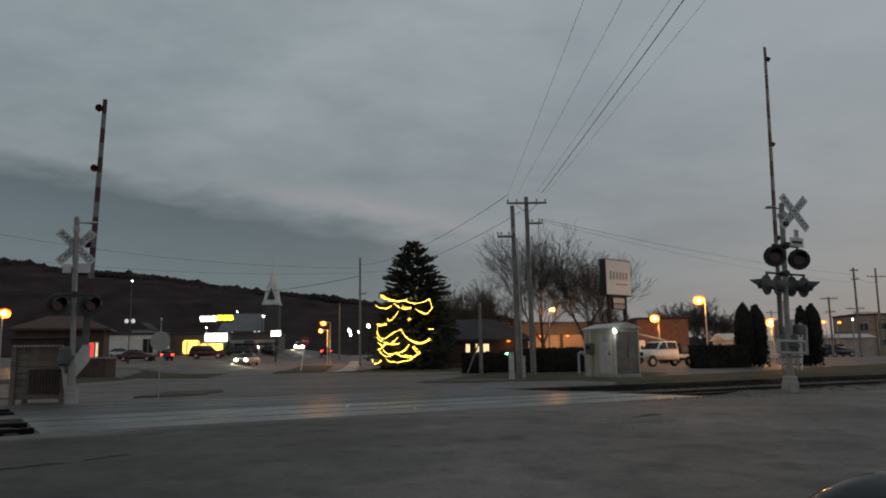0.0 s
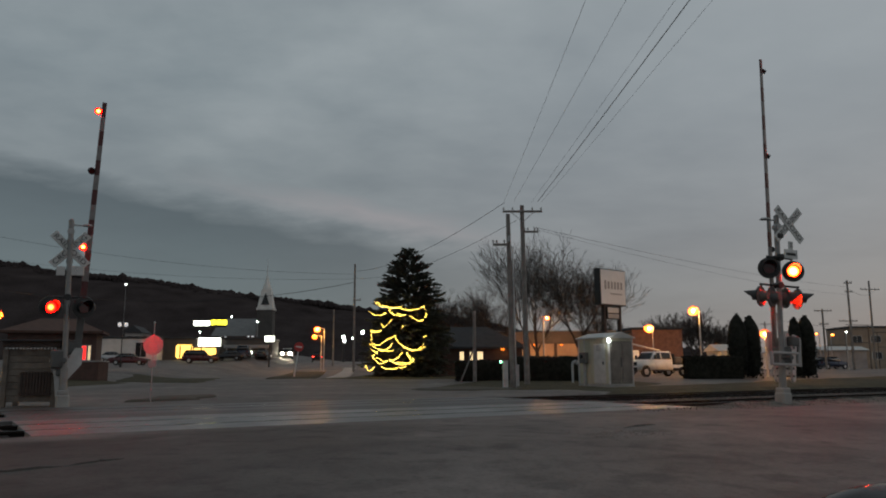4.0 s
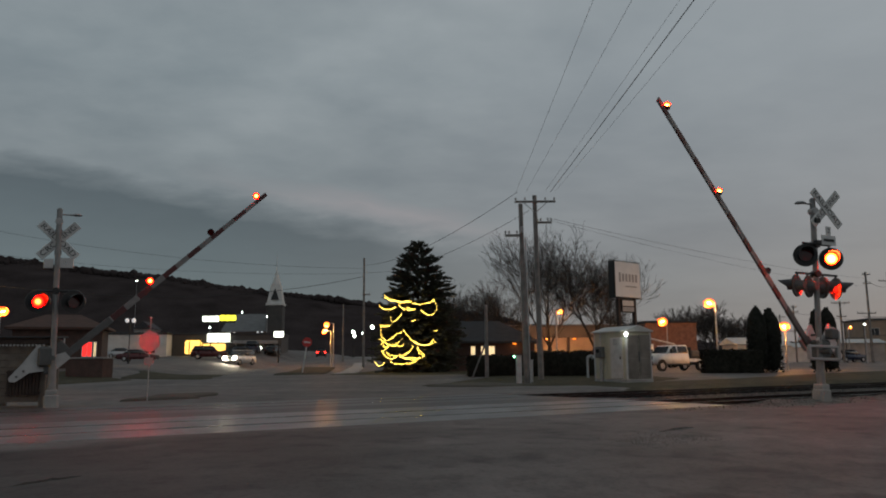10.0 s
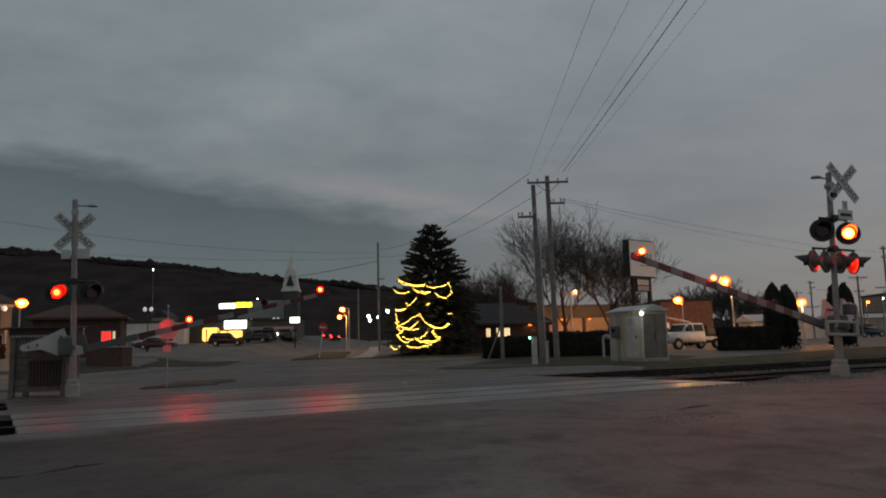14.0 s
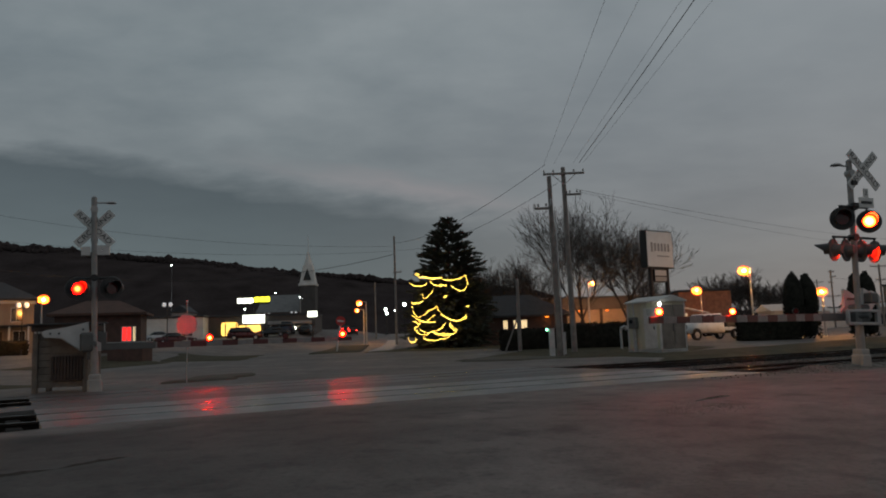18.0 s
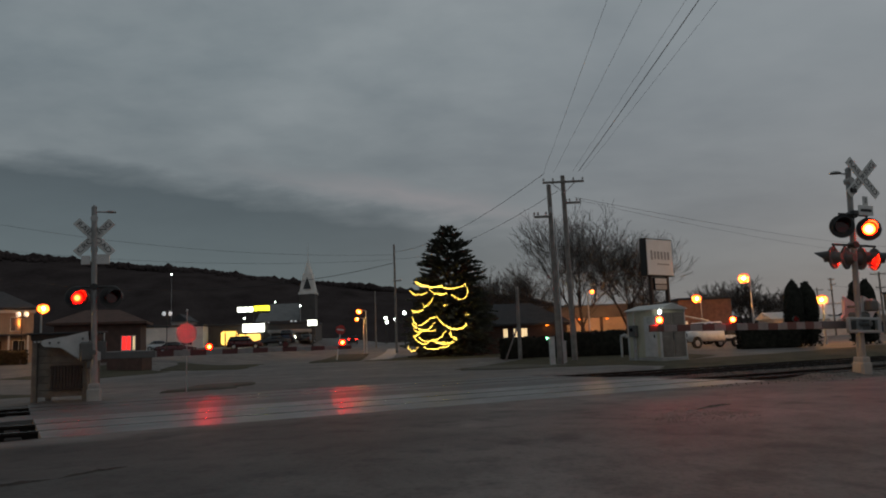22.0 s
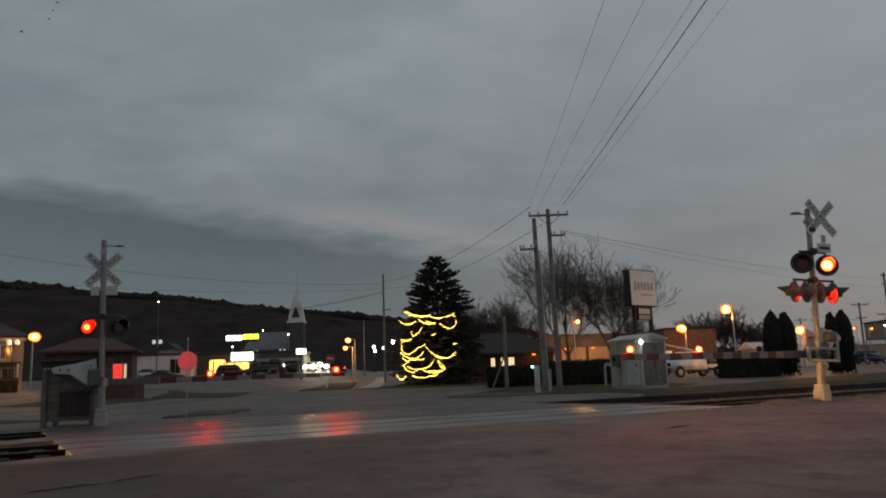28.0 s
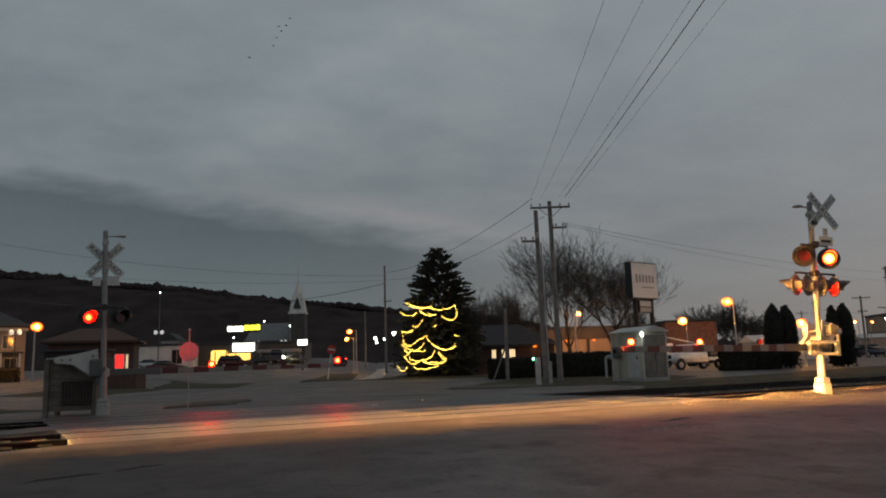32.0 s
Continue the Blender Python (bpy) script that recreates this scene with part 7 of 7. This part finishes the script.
def flash_rows(home, phase):
    """Rows for a lens that turns its lit side out; phase 1 on the full second, 2 on the half, 0 always lit after the start."""
    dark, lit = home @ pose(0, 0, 0, 0, 0, 180), home
    def between(k):
        return home @ pose(0, 0, 0, 0, 0, 180 + 60 * k)
    rows_ = [(0, dark)]
    def turn(t, to_lit):
        ks = (0, 1, 2, 3) if to_lit else (3, 4, 5, 6)
        for i, k in enumerate(ks):
            rows_.append((t + i / 30, between(k)))
    if phase == 0:
        turn(1.2, True)
        rows_.append((32, lit))
        return rows_
    t0 = 1.7 if phase == 1 else 1.2
    while t0 < 31.9:
        turn(t0, True)
        if t0 + 0.5 < 31.95:
            turn(t0 + 0.5, False)
        t0 += 1.0
    rows_.append((32, rows_[-1][1]))
    return rows_


GATE_NEAR = ((0, 88.6), (4.4, 88.4), (5, 84), (5.5, 78.4), (6, 72.5), (6.5, 67.3), (7, 63.1), (8, 54.4), (9, 46.8), (9.5, 40.2), (10, 35.2), (11, 27.6), (12, 20.1), (13, 13.2), (14, 7.5), (14.5, 4.2), (15.4, -0.8), (16.2, -1.6), (32, -1.6))
GATE_FAR = ((0, 87.3), (4.3, 86.6), (5, 82.6), (5.5, 78.2), (6, 72.2), (6.5, 67.6), (7, 64.1), (8, 56.7), (9, 50.1), (9.5, 46.1), (10, 41.9), (11, 34.3), (12, 26.5), (13, 18.9), (14, 11.9), (14.5, 8.2), (15.6, 0.2), (16.2, -1.0), (32, -0.7))


def beside(t):
    return smooth01(25.4, 27.5, t)


def motions():
    for ob, home, phase in MOVES:
        walk(ob, flash_rows(home, phase))
    for arm, base, keys in ((ARM_NEAR, Matrix.Translation((-0.18, -0.36, 1.28)) @ pose(0, 0, 0, 0, 0, 21.5), GATE_NEAR), (ARM_FAR, Matrix.Translation((0, 0.36, 1.44)) @ pose(0, 0, 0, 0, 0, 7), GATE_FAR)):
        walk(arm, [(t, base @ pose(0, 0, 0, 0, -a, 0)) for t, a in keys])
    for cw, base in CW_NEAR:
        walk(cw, [(t, base @ pose(0, 0, 0, 0, -a, 0)) for t, a in GATE_NEAR])
    roads = {
        "silver": ((0, -19.7, 95, 262), (1, -21.0, 82, 250), (2, -25.4, 73, 225), (3, -31, 67, 212), (5, -58, 54, 206), (32, -60, 53, 206)),
        "white": ((0, -21.0, 150, 277), (3, -20.3, 140, 275), (6, -19.4, 126, 272), (7, -19.5, 122, 271), (8, -19.2, 115, 268), (8.5, -18.9, 111, 266), (9, -18.8, 105, 262), (9.5, -19.4, 99, 258), (10, -20.4, 93, 252), (11, -23.4, 84, 232), (12, -30.0, 77.5, 210), (13, -38, 73.5, 206), (15, -58, 63, 206), (32, -60, 62, 206)),
        "dark": ((0, -60, 132, 10), (8, -50, 134, 10), (10, -30.2, 140, 22), (11, -27.2, 144, 40), (12, -24.2, 150, 58), (13, -20.8, 150, 84), (14, -19.7, 153, 96), (14.6, -20.0, 156, 97), (20, -20.0, 156, 97), (26, -37, 290, 97), (32, -48, 420, 94)),
        "waiting": ((0, -13.5, 128, 97), (3, -14.8, 137, 97), (7, -16.3, 147, 97), (10, -17.4, 150, 97), (13, -17.9, 151, 97), (32, -17.9, 151, 97)),
        "red": ((0, -31.5, 100, 118), (0.6, -31.7, 100.4, 120), (1.2, -32.0, 101, 140), (2, -36, 102, 165), (4, -62, 98, 186), (32, -66, 98, 186)),
    }
    for key, rows_ in roads.items():
        walk(CAR_MOVES[key], [(t, pose(x, y, gz(x, y), 0, 0, a)) for t, x, y, a in rows_])
    for i, c in enumerate(CAR_MOVES["queue"]):
        gap = 8.5 * i
        rows_ = [(0, -47 - gap * 0.1, 460 + gap, 274), (20, -36, 330 + gap, 274), (25, -22.6, 168 + gap, 276), (27.5, -20.0, 127 + gap, 272), (30, -20.5, 126 + gap * 0.95, 271)]
        if i == 0:
            rows_ += [(30.4, -20.6, 125, 268), (30.8, -20.8, 124, 264), (31.2, -20.9, 123, 258), (31.5, -21.3, 121, 250), (31.8, -21.8, 119, 246), (32, -22.2, 117, 244)]
        else:
            rows_ += [(30.4, -19.6, 125 + gap * 0.93, 305), (30.8, -16.5, 124 + gap * 0.9, 335), (31.4, -10.0, 123 + gap * 0.9, 350), (32, -3.0, 122 + gap * 0.9, 352)]
        walk(c, [(t, pose(x, y, gz(x, y), 0, 0, a)) for t, x, y, a in rows_])
    walk(CAR_MOVES["own"], [(t, Matrix.Translation((eye[0] + SIDE.x + 0.25 * beside(t), eye[1] + SIDE.y, SIDE.z)) @ pose(0, 0, 0, 0, 0, 90)) for t, eye, *_ in PATH])
    for i, (ob, wings) in enumerate(CAR_MOVES["birds"]):
        off = FLOCK[i]
        walk(ob, [(t, pose(x + off[0], y + off[1], z + off[2], 0, 0, 22)) for t, x, y, z in LEADER])
        beats = [(0, 0)] + [(26 + 0.17 * k + 0.02 * i, (32, -24)[k % 2]) for k in range(35)] + [(32, 0)]
        for w, sy in wings:
            walk(w, [(t, pose(0, 0, 0, sy * a, 0, 0)) for t, a in beats])
    at_ = pose(0, 0, 0, 0, 0, TRACK_AZ)
    walk(CAR_MOVES["loco"], [(t, Matrix.Translation(track(s, NEAR_TRACK, 0.02)) @ at_) for t, s in ((0, -560), (20, -325), (26, -180), (28, -128), (30, -75), (32, -24))])


build_ground()
build_verges()
build_tracks()
build_berm()
build_road_damage()
SIGNALS = build_signals()
ARM_NEAR, ARM_FAR = SIGNALS[2], SIGNALS[3]
build_hut()
build_poles()
build_plants()
build_hills()
build_lamps()
build_signs()
build_shelter()
build_buildings()
CAR_MOVES = build_vehicles()
motions()
